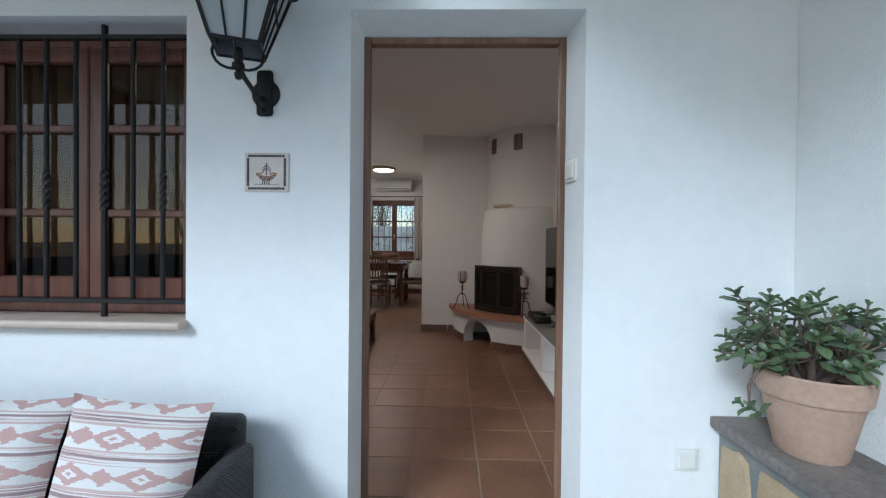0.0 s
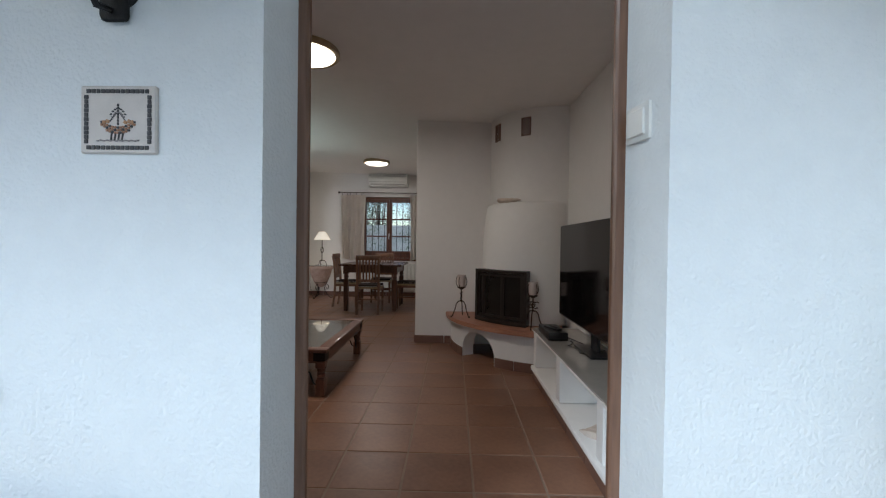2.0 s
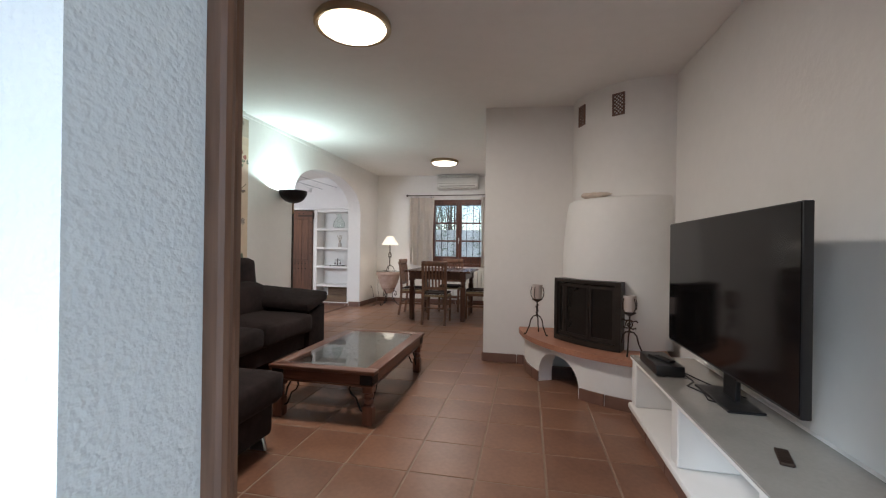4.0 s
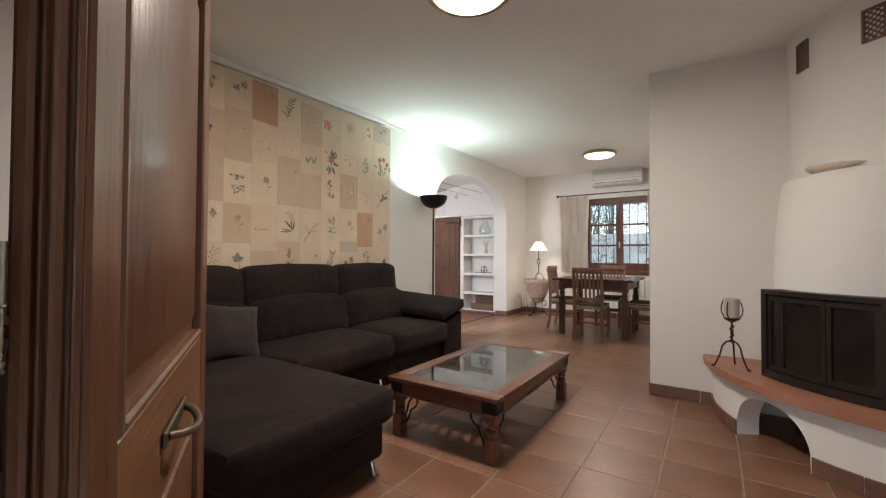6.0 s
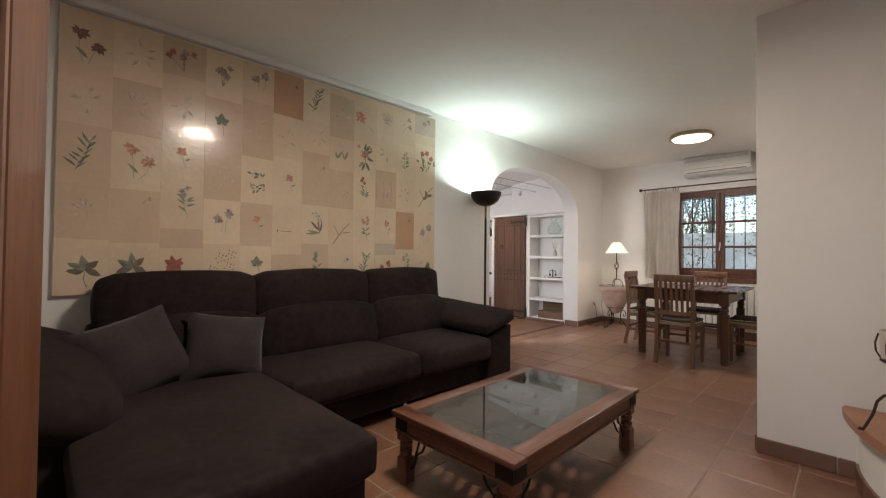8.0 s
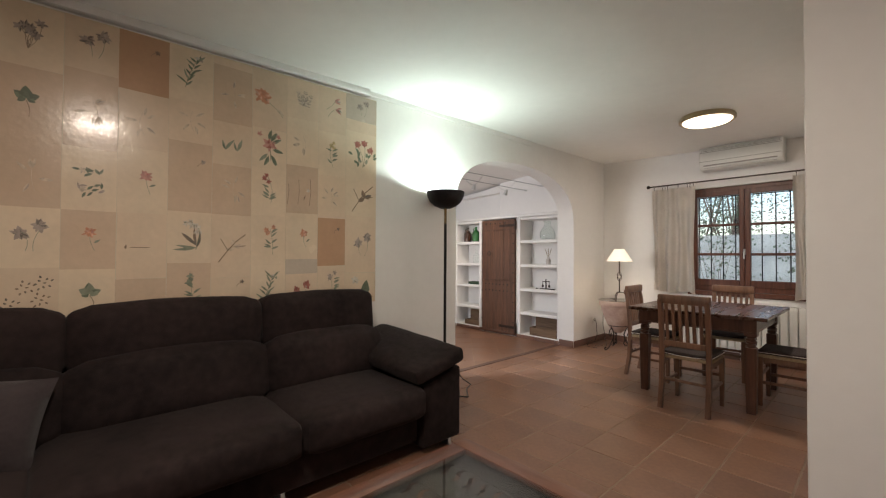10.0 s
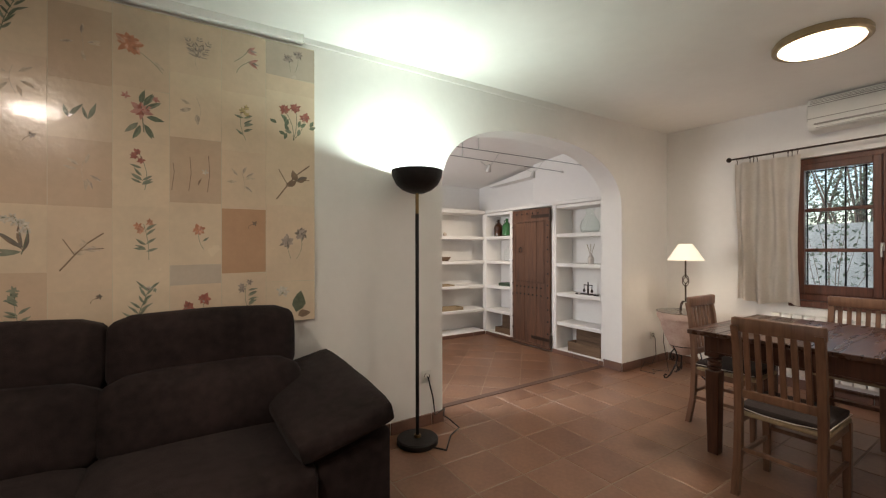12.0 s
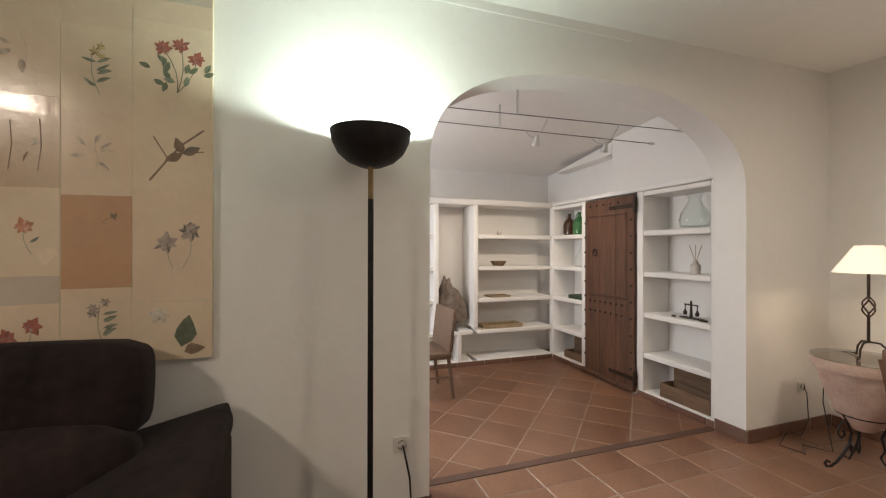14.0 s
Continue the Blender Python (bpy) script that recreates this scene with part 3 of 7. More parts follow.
casement("window_1", WX0 + 0.001, WX1 - 0.001, 2.735, WZ0 + 0.001, WZ1 - 0.001, "reddish brown wooden window behind iron bars", (1.245, 1.585), WINDOW_WOOD_OUT, DIM_PANE, 0.045)
bm = bmesh.new()
box(bm, WX0 - 0.03, WX1 + 0.012, 2.515, 2.71, WZ0 - 0.028, WZ0 + 0.004, 0.012, seg=3)
structure("window_sill", bm, SILL, "beige marble sill under the barred window")
grille = thing("window_grille", "black wrought-iron bars fixed before a window", "window bars", (-1.2, 2.61, 0.86))
BX = (-1.66, -1.55, -1.44, -1.335, -1.22, -1.11, -1.00, -0.885)
for i, x in enumerate(BX):
    bm = bmesh.new()
    thick = i in (1, 5)
    r = 0.0085 if not thick else 0.011
    z0, z1 = (0.846, 1.945) if thick else (0.905, 1.90)
    rod(bm, (x, 2.61, z0), (x, 2.61, 1.25), r, seg=8)
    if i % 2:
        n = 16
        for k in range(n):
            z = 1.25 + 0.15 * k / n
            box(bm, -r, r, -r, r, 0, 0.15 / n + 0.001, m=pose(x, 2.61, z, 0, 0, k * 28))
    else:
        rod(bm, (x, 2.61, 1.25), (x, 2.61, 1.40), r, seg=8)
    rod(bm, (x, 2.61, 1.40), (x, 2.61, z1), r, seg=8)
    part("bar", bm, IRON, grille)
for z in (0.905, 1.90):
    bm = bmesh.new()
    box(bm, WX0, WX1, 2.60, 2.62, z - 0.009, z + 0.009, 0.003)
    part("rail", bm, IRON, grille)

# ---- wall lantern ----
lant = thing("wall_lantern", "black wrought-iron lantern with frosted glass on a wall bracket", "wall lamp", (-0.474, 2.56, 1.67))
bm = bmesh.new()
lathe(bm, [(0, 0.014), (0.045, 0.012), (0.052, 0.004), (0.052, 0)], 0, 0, 24, Matrix.Translation((-0.474, FACE - 0.001, 1.672)) @ pose(0, 0, 0, 90))
box(bm, -0.504, -0.444, 2.548, 2.569, 1.59, 1.755, 0.012, seg=2)
part("wall_plate", bm, IRON, lant)
bm = bmesh.new()
LX, LY, LZ = -0.450, 2.33, 1.724
tube(bm, [(-0.474, 2.56, 1.66), (-0.474, 2.52, 1.635), (-0.472, 2.46, 1.65), (-0.47, 2.40, 1.668), (LX, LY, 1.674)], 0.0085)
tube(bm, [(-0.474, 2.553, 1.61), (-0.474, 2.515, 1.60), (-0.473, 2.49, 1.635), (-0.473, 2.46, 1.652)], 0.007)
lathe(bm, [(0, 1.627), (0.009, 1.632), (0.012, 1.647), (0.007, 1.656), (0.018, 1.664), (0.018, 1.677), (0.011, 1.684), (0.016, 1.697), (0.012, 1.724), (0, 1.727)], LX, LY, 14)
for k in range(4):
    a = math.radians(20 + 90 * k)
    tube(bm, [(LX + math.cos(a) * r, LY + math.sin(a) * r, z) for r, z in ((0.012, 1.662), (0.03, 1.662), (0.048, 1.668), (0.062, 1.680), (0.070, 1.696), (0.072, 1.710), (0.068, LZ))], 0.0045)
part("bracket", bm, IRON, lant)


def ring4(r, z, turn=20):
    return [Vector((LX + r * math.cos(math.radians(turn + 45 + 90 * k)), LY + r * math.sin(math.radians(turn + 45 + 90 * k)), z)) for k in range(4)]


bm = bmesh.new()
lo, hi, top = ring4(0.094, LZ), ring4(0.200, LZ + 0.25), ring4(0.225, LZ + 0.27)
for k in range(4):
    j = (k + 1) % 4
    bars = [(lo[k], hi[k], 0.007), (lo[k], lo[j], 0.006), (hi[k], hi[j], 0.009), (top[k], top[j], 0.010)]
    bars += [(lo[k].lerp(lo[j], u), hi[k].lerp(hi[j], u), 0.0045) for u in (0.33, 0.67)]
    bars += [(lo[k].lerp(hi[k], 0.52), lo[j].lerp(hi[j], 0.52), 0.004)] if k % 2 else []
    for a, b, r in bars:
        bm = bmesh.new()
        tube(bm, [a, b], r, 4)
        part("cage_bar", bm, IRON, lant)
bm = bmesh.new()
apex = Vector((LX, LY, LZ + 0.40))
tv_ = [bm.verts.new(p) for p in top]
ap = bm.verts.new(apex)
for k in range(4):
    bm.faces.new((tv_[k], tv_[(k + 1) % 4], ap))
bm.faces.new(tv_[::-1])
part("roof", bm, IRON, lant)
for k in range(4):
    j = (k + 1) % 4
    bm = bmesh.new()
    c = Vector((LX, LY, 0))
    f = [lo[k], lo[j], hi[j], hi[k]]
    f = [p.lerp(Vector((LX, LY, p.z)), 0.03) for p in f]
    g = [p.lerp(Vector((LX, LY, p.z)), 0.04) for p in f]
    va, vb = [bm.verts.new(p) for p in f], [bm.verts.new(p) for p in g]
    bm.faces.new(va)
    bm.faces.new(vb[::-1])
    for i in range(4):
        bm.faces.new((va[i], va[(i + 1) % 4], vb[(i + 1) % 4], vb[i]))
    part("pane", bm, LANTERN_GLASS, lant)

# ---- mosaic tile picture ----
mos = thing("mosaic_plaque", "small square stone mosaic of a sailing boat set in the wall", "wall plaque", (-0.468, FACE, 1.388))
CREAM = material("cream_tessera", (0.60, 0.54, 0.49), 0.7, 0, 0.12, 30, random_part=0.3)
DARKT = material("dark_tessera", (0.06, 0.055, 0.055), 0.6, 0, 0.3, 30, random_part=0.3)
BROWNT = material("brown_tessera", (0.38, 0.20, 0.12), 0.7, 0, 0.25, 30, random_part=0.3)
bm = bmesh.new()
box(bm, -0.550, -0.387, FACE - 0.008, FACE + 0.02, 1.317, 1.459, 0.003)
part("bed", bm, CREAM, mos)
x0, z0, dx, dz = -0.536, 1.329, 0.135, 0.118
for side in range(4):
    n = 13 if side < 2 else 11
    for i in range(n):
        u = (i + 0.5) / n
        cx, cz = ((x0 + u * dx, z0) if side == 0 else (x0 + u * dx, z0 + dz) if side == 1 else (x0, z0 + 0.008 + u * (dz - 0.016)) if side == 2 else (x0 + dx, z0 + 0.008 + u * (dz - 0.016)))
        bm = bmesh.new()
        w = random.uniform(0.0036, 0.0046)
        box(bm, cx - w, cx + w, FACE - 0.0105, FACE - 0.007, cz - 0.0042, cz + 0.0042, 0.0008)
        part("tessera", bm, DARKT, mos)


def tessera(u, v, w, h, mat, turn=0.0):
    """One small stone, u and v from the middle of the plaque's lower edge."""
    b = bmesh.new()
    box(b, -w / 2, w / 2, -0.0105, -0.007, -h / 2, h / 2, 0.0006, pose(-0.468 + u, FACE, 1.329 + v, 0, turn, 0))
    part("tessera", b, mat, mos)


ORANGET = material("orange_tessera", (0.46, 0.25, 0.13), 0.7, 0, 0.25, 30, random_part=0.3)
GREYT = material("grey_tessera", (0.30, 0.26, 0.25), 0.7, 0, 0.25, 30, random_part=0.3)
for i in range(13):  # hull, curved up at both ends
    u = (i - 6) * 0.0058
    for r in range(2 + (abs(i - 6) < 5)):
        tessera(u, 0.042 + 0.0042 * ((i - 6) / 3.6) ** 2 - 0.0055 * r, 0.0048, 0.0046, BROWNT if (i + r) % 3 else DARKT, 3 * (i - 6))
for i, u in enumerate((-0.030, -0.022, 0.016, 0.024, 0.031)):  # cargo
    tessera(u, 0.053 + 0.002 * (i % 2), 0.007, 0.007, ORANGET, 12 * i)
for i in range(7):  # mast
    tessera(0.0, 0.050 + 0.0065 * i, 0.0032, 0.0056, DARKT)
for i in range(8):  # yard and furled sail
    tessera((i - 3.5) * 0.0044, 0.082 - 0.0010 * (i - 3.5) ** 2, 0.004, 0.003, DARKT, 5 * (i - 3.5))
    tessera((i - 3.5) * 0.0036, 0.074 - 0.0008 * (i - 3.5) ** 2, 0.0036, 0.0032, GREYT, 5 * (i - 3.5))
for i in range(6):  # stays
    tessera(-0.016 + 0.0024 * i, 0.056 + 0.0032 * i, 0.0016, 0.003, DARKT, 30)
    tessera(0.016 - 0.0024 * i, 0.056 + 0.0032 * i, 0.0016, 0.003, DARKT, -30)
for u in (-0.014, -0.006, 0.002, 0.010):  # oars
    tessera(u, 0.024, 0.0024, 0.017, DARKT, 8)
for i in range(14):  # water
    tessera((i - 6.5) * 0.0066, 0.014 + 0.0014 * (i % 2), 0.005, 0.0026, GREYT)


# ---- switches and sockets ----
def plate(name, label, cx, cy, cz, w, h, rz, rocker=True):
    ob = thing(name, label, name.replace("_", " "))
    b = bmesh.new()
    box(b, -w / 2, w / 2, -0.010, 0.0, -h / 2, h / 2, 0.004, seg=2)
    part("cover", b, WHITE_PLASTIC, ob)
    b = bmesh.new()
    if rocker:
        box(b, -w * 0.36, w * 0.36, -0.015, -0.008, -h * 0.36, h * 0.36, 0.003)
        part("rocker", b, WHITE_PLASTIC, ob)
    else:
        lathe(b, [(0, 0), (0.018, 0), (0.022, 0.008), (0.022, 0.012)], 0, 0, 16, pose(0, -0.004, 0, 90))
        part("outlet", b, BLACK, ob)
    ob.matrix_world = pose(cx, cy, cz, 0, 0, rz)
    return ob


plate("light_switch", "white outdoor rocker switch low on a rendered wall", 1.057, FACE - 0.001, 0.369, 0.084, 0.078, 0)
plate("door_chime", "white push-button plate on the door reveal", 0.6655, 2.668, 1.418, 0.085, 0.085, -79.5)
plate("wall_socket", "white wall socket with a plug beside the arch", XW + 0.001, 7.17, 0.37, 0.08, 0.08, 90, False)
plate("wall_socket", "white wall socket near the clay pot", XW + 0.001, 10.17, 0.33, 0.08, 0.08, 90, False)

# ---- stone bench with the potted jade plant ----
sb = thing("stone_bench", "low masonry bench faced with yellow stones under a brown slab", "bench", (1.3, 1.9, -0.04))
bm = bmesh.new()
box(bm, 1.175, 1.428, 1.2, FACE - 0.003, -0.04, 0.49)
part("masonry", bm, MORTAR, sb)
bm = bmesh.new()
box(bm, 1.138, 1.429, 1.15, FACE - 0.002, 0.49, 0.53, 0.008, seg=2)
part("slab", bm, SLAB, sb)
rng = random.Random(4)


def wall_stone(y0, y1, z0, z1):
    """An uneven flat stone with chipped corners, bedded in the face of the bench."""
    b = bmesh.new()
    cy, cz, pts = (y0 + y1) / 2, (z0 + z1) / 2, []
    for k in range(12):
        a = (k + 0.5) * math.tau / 12 + rng.uniform(-0.1, 0.1)
        c, s = math.cos(a), math.sin(a)
        q = (abs(c) ** 9 + abs(s) ** 9) ** (-1 / 9) * rng.uniform(0.9, 1.03)
        pts.append((cy + c * q * (y1 - y0) / 2, cz + s * q * (z1 - z0) / 2))
    back = [b.verts.new((1.19, y, z)) for y, z in pts]
    rim = [b.verts.new((1.171, y, z)) for y, z in pts]
    face = [b.verts.new((1.162 + rng.uniform(-0.003, 0.003), cy + (y - cy) * 0.93, cz + (z - cz) * 0.93)) for y, z in pts]
    b.faces.new(face)
    for q, s in ((back, rim), (rim, face)):
        for k in range(12):
            b.faces.new((q[k], q[(k + 1) % 12], s[(k + 1) % 12], s[k]))
    return b


y = FACE - 0.02
while y > 1.3:
    w = rng.uniform(0.15, 0.23)
    z = -0.03
    while z < 0.42:
        h = rng.uniform(0.16, 0.27)
        if 0.475 - z - h < 0.09:
            h = 0.475 - z
        part("stone", wall_stone(max(1.21, y - w + 0.022), y, z, z + h - 0.024), STONE, sb)
        z += h
    y -= w

PX, PY, PZ = 1.274, 2.315, 0.53
pot = thing("flower_pot", "plain pale terracotta flower pot on a stone bench", "flower pot", (PX, PY, PZ))
bm = bmesh.new()
lathe(bm, [(0, PZ), (0.080, PZ), (0.086, PZ + 0.008), (0.120, PZ + 0.170), (0.131, PZ + 0.173), (0.141, PZ + 0.238), (0.137, PZ + 0.244), (0.127, PZ + 0.238), (0.118, PZ + 0.18), (0, PZ + 0.18)], PX, PY, 40)
part("body", bm, TERRA, pot)
bm = bmesh.new()
lathe(bm, [(0, PZ + 0.205), (0.07, PZ + 0.203), (0.121, PZ + 0.198), (0.119, PZ + 0.185)], PX, PY, 24)
part("soil", bm, SOIL, pot)
jade = thing("jade_plant", "bushy green jade plant with fleshy oval leaves in a pot", "plant", (PX, PY, PZ + 0.22))
rng = random.Random(11)
stems, leaves = bmesh.new(), bmesh.new()


def fleshy_leaf(at, d, up, ln, wd):
    """A thick oval leaf from a stem tip."""
    d = d.normalized()
    s = d.cross(up).normalized()
    n = s.cross(d)
    outline = [(0, 0.10), (0.22, 0.62), (0.55, 1.0), (0.82, 0.78), (1.0, 0.0)]
    topv, botv = [], []
    for k, (u, w) in enumerate(outline):
        bend = -0.22 * u * u * ln * rng.uniform(0.2, 1.0)
        for sgn in ((1, -1) if w else (1,)):
            p = at + d * u * ln + s * sgn * w * wd / 2 + n * (bend + 0.10 * w * wd)
            topv.append((leaves.verts.new(p + n * 0.002)))
        c = at + d * u * ln + n * (bend - 0.0035)
        botv.append((leaves.verts.new(c), leaves.verts.new(c + n * 0.005)))
    rowsx = [topv[0:2], topv[2:4], topv[4:6], topv[6:8], [topv[8], topv[8]]]
    for k in range(4):
        (l0, r0), (l1, r1) = rowsx[k], rowsx[k + 1]
        lo0, lo1 = botv[k][0], botv[k + 1][0]
        m0, m1 = botv[k][1], botv[k + 1][1]
        for quad in ((l0, m0, m1, l1), (m0, r0, r1, m1), (l0, l1, lo1, lo0), (r0, lo0, lo1, r1)):
            q = list(dict.fromkeys(quad))
            if len(q) > 2:
                leaves.faces.new(q)


def rosette(tip, d, pairs, size):
    """Opposite pairs of leaves round the end of a shoot, each pair turned a quarter from the last."""
    d = d.normalized()
    s = d.cross(Vector((0.31, 0.17, 0.93))).normalized()
    w = d.cross(s)
    turn = rng.uniform(0, math.pi)
    for k in range(pairs):
        f = k / max(1, pairs - 1)
        a = turn + k * math.pi / 2
        root = tip - d * 0.014 * (pairs - 1 - k)
        for sg in (0, math.pi):
            out = s * math.cos(a + sg) + w * math.sin(a + sg) + d * (0.25 + 0.8 * f + rng.uniform(-0.35, 0.35))
            ln = size * (1.0 - 0.45 * f) * rng.uniform(0.8, 1.15)
            end = root + out.normalized() * ln
            if end.x > 1.425 or end.y > FACE - 0.01:
                continue
            fleshy_leaf(root, out, d, ln, ln * rng.uniform(0.46, 0.58))


base = Vector((PX, PY, PZ + 0.195))
trunks = []
for k in range(7):
    a = k * math.tau / 7 + 0.4
    knot = base + Vector((0.075 * math.cos(a), 0.075 * math.sin(a), rng.uniform(0.075, 0.115)))
    tube(stems, [base + Vector((0.02 * math.cos(a), 0.02 * math.sin(a), 0)), base.lerp(knot, 0.55) + Vector((0.012 * math.cos(a), 0.012 * math.sin(a), -0.008)), knot], [0.013, 0.010, 0.008], 7)
    trunks.append(knot)
for k in range(72):
    a, ring = k * 2.39996, math.sqrt((k + 0.5) / 72)
    tip = Vector((PX - 0.02 + 0.235 * ring * math.cos(a), PY + 0.17 * ring * math.sin(a), PZ + 0.43 - 0.03 * ring ** 2 + rng.uniform(-0.13, 0.05)))
    if k % 3 == 0:
        tip.z = PZ + rng.uniform(0.27, 0.36)
    tip.x, tip.y = min(tip.x, 1.375), min(tip.y, FACE - 0.06)
    knot = min(trunks, key=lambda q: (q - tip).length)
    mid = knot.lerp(tip, 0.5) + Vector((rng.uniform(-0.012, 0.012), rng.uniform(-0.012, 0.012), -0.014))
    tube(stems, [knot, mid, tip], [0.0045, 0.0035, 0.0025], 6)
    rosette(tip, (tip - mid).normalized() + Vector((0, 0, 0.6)), rng.choice((3, 3, 4)), rng.uniform(0.042, 0.056))
# one shoot hangs over the rim
tip = [Vector((PX - 0.08, PY - 0.03, PZ + 0.21)), Vector((PX - 0.135, PY - 0.05, PZ + 0.29)), Vector((PX - 0.195, PY - 0.06, PZ + 0.275)), Vector((PX - 0.225, PY - 0.06, PZ + 0.21)), Vector((PX - 0.222, PY - 0.06, PZ + 0.155))]
tube(stems, tip, [0.006, 0.005, 0.005, 0.004, 0.003], 6)
rosette(tip[-1], Vector((-0.7, -0.1, 0.5)), 4, 0.038)
rosette(tip[-1] + Vector((-0.03, 0, 0.012)), Vector((-0.9, 0.1, 0.6)), 3, 0.03)
part("stem", stems, STEM, jade, "grey knotty stems", 60)
part("leaves", leaves, LEAF, jade, "thick glossy green oval leaves", 60)

# ---- rattan sofa on the terrace ----
ro = thing("rattan_sofa", "dark woven rattan garden sofa against the wall", "garden sofa", (-1.2, 2.2, -0.04))
bm = bmesh.new()
box(bm, -2.1, -0.52, 1.75, 2.45, 0.08, 0.17, 0.02, seg=2)
part("base", bm, RATTAN, ro)
bm = bmesh.new()
for v in box(bm, -2.1, -0.49, 2.40, 2.47, 0.20, 0.545, 0.03, seg=3):
    v.co.y += (v.co.z - 0.3) * 0.12
part("backrest", bm, RATTAN, ro)
for x in (-0.515, -2.18):
    bm = bmesh.new()
    for v in box(bm, x, x + 0.075, 1.75, 2.44, 0.12, 0.455, 0.025, seg=3):
        if v.co.z > 0.4:
            v.co.z += 0.06 * (v.co.y - 2.2)
    part("armrest", bm, RATTAN, ro)
for x in (-2.08, -0.55):
    for y in (1.78, 2.42):
        bm = bmesh.new()
        rod(bm, (x, y, -0.04), (x, y, 0.10), 0.022, seg=10)
        part("leg", bm, RATTAN, ro)
IKAT_RED, IKAT_LINE = (0.50, 0.29, 0.26), (0.24, 0.17, 0.18)


def ikat():
    """Cream cotton with woven bands: stepped rose lozenges between grey-brown stripes."""
    m = material("ikat_cotton", (0.70, 0.685, 0.66), 0.9, 0, 0.05, 6, 0.3, 200)
    n, l = m.node_tree.nodes, m.node_tree.links
    b = n["Principled BSDF"]
    uv = n.new("ShaderNodeUVMap")
    sep = n.new("ShaderNodeSeparateXYZ")
    l.new(uv.outputs["UV"], sep.inputs[0])

    def op(kind, a, c=None, d=None):
        x = n.new("ShaderNodeMath")
        x.operation = kind
        for i, v in enumerate((a, c, d)):
            if v is None:
                continue
            if isinstance(v, (int, float)):
                x.inputs[i].default_value = v
            else:
                l.new(v, x.inputs[i])
        return x.outputs[0]

    nz = n.new("ShaderNodeTexNoise")
    nz.inputs["Scale"].default_value = 12
    stepm = n.new("ShaderNodeMapping")
    stepm.inputs["Scale"].default_value = (0.7, 7, 1)
    l.new(uv.outputs["UV"], stepm.inputs["Vector"])
    l.new(stepm.outputs["Vector"], nz.inputs["Vector"])
    jit = op("MULTIPLY_ADD", nz.outputs["Fac"], 0.20, -0.10)
    vv = op("MULTIPLY", sep.outputs["Y"], 4.6)
    v = op("FRACT", vv)
    row = op("MULTIPLY", op("FRACT", op("MULTIPLY", op("FLOOR", vv), 0.5)), 1.0)
    smear = op("MULTIPLY", jit, 1.0)
    u = op("FRACT", op("ADD", op("ADD", op("MULTIPLY", sep.outputs["X"], 2.1), row), smear))
    dv = op("ABSOLUTE", op("SUBTRACT", v, 0.5))
    du = op("ABSOLUTE", op("SUBTRACT", u, 0.5))
    far = op("SUBTRACT", 0.5, du)
    loz = op("ADD", du, dv)
    big = op("MULTIPLY", op("LESS_THAN", op("ADD", op("MULTIPLY", du, 0.85), dv), 0.31), op("SUBTRACT", 1.0, op("MULTIPLY", op("LESS_THAN", loz, 0.145), op("GREATER_THAN", loz, 0.055))))
    small = op("LESS_THAN", op("ADD", op("MULTIPLY", far, 1.3), dv), 0.25)
    red = op("MULTIPLY", op("MAXIMUM", big, small), 0.9)
    edge = op("SUBTRACT", 0.5, dv)
    fibre = n.new("ShaderNodeTexNoise")
    fibre.inputs["Scale"].default_value = 9
    fm = n.new("ShaderNodeMapping")
    fm.inputs["Scale"].default_value = (0.06, 9, 1)
    l.new(uv.outputs["UV"], fm.inputs["Vector"])
    l.new(fm.outputs["Vector"], fibre.inputs["Vector"])
    fibre.inputs["Detail"].default_value = 5
    line2 = op("MULTIPLY", op("LESS_THAN", edge, 0.19), op("MULTIPLY", op("GREATER_THAN", fibre.outputs["Fac"], 0.44), 0.7))
    line = op("MULTIPLY", op("LESS_THAN", edge, 0.12), op("GREATER_THAN", fibre.outputs["Fac"], 0.5))
    old = b.inputs["Base Color"].links[0].from_socket
    for fac, col in ((red, IKAT_RED), (line2, IKAT_RED), (op("MULTIPLY", line, 0.8), IKAT_LINE)):
        mx = n.new("ShaderNodeMix")
        mx.data_type = "RGBA"
        l.new(fac, mx.inputs[0])
        l.new(old, mx.inputs[6])
        mx.inputs[7].default_value = (*col, 1)
        old = mx.outputs[2]
    l.new(old, b.inputs["Base Color"])
    return m


IKAT = ikat()
for cx, tilt, yaw in ((-0.745, -16, -2), (-1.19, -17, 4), (-1.64, -14, 0)):
    bm = bmesh.new()
    pillow_shape(bm, 0.45, 0.45, 0.15, pose(cx, 2.26, 0.435, tilt, 2, yaw), seed=cx * 7)
    ob = solid("cushion", bm, IKAT, "cream cushion with rose diamond bands on the rattan sofa", "cushion", 60, group="patterned sofa cushions")
    uvl = ob.data.uv_layers.new(name="UVMap")
    inv = pose(cx, 2.26, 0.435, tilt, 2, yaw).inverted()
    for lp in ob.data.loops:
        p = inv @ ob.data.vertices[lp.vertex_index].co
        uvl.data[lp.index].uv = (p.x / 0.45 + 0.5, p.z / 0.45 + 0.5)
for k, (x0, x1) in enumerate(((-2.09, -1.32), (-1.31, -0.53))):
    bm = bmesh.new()
    cushion(bm, (x1 - x0, 0.62, 0.12), Matrix.Translation(((x0 + x1) / 2, 2.06, 0.222)), 0.5, 7)
    solid("seat_cushion", bm, LINEN, "cream seat cushion on the rattan sofa", "cushion", 60, group="rattan seat cushions")

# ---- fireplace corner ----
FC = Vector((XE, 6.39))


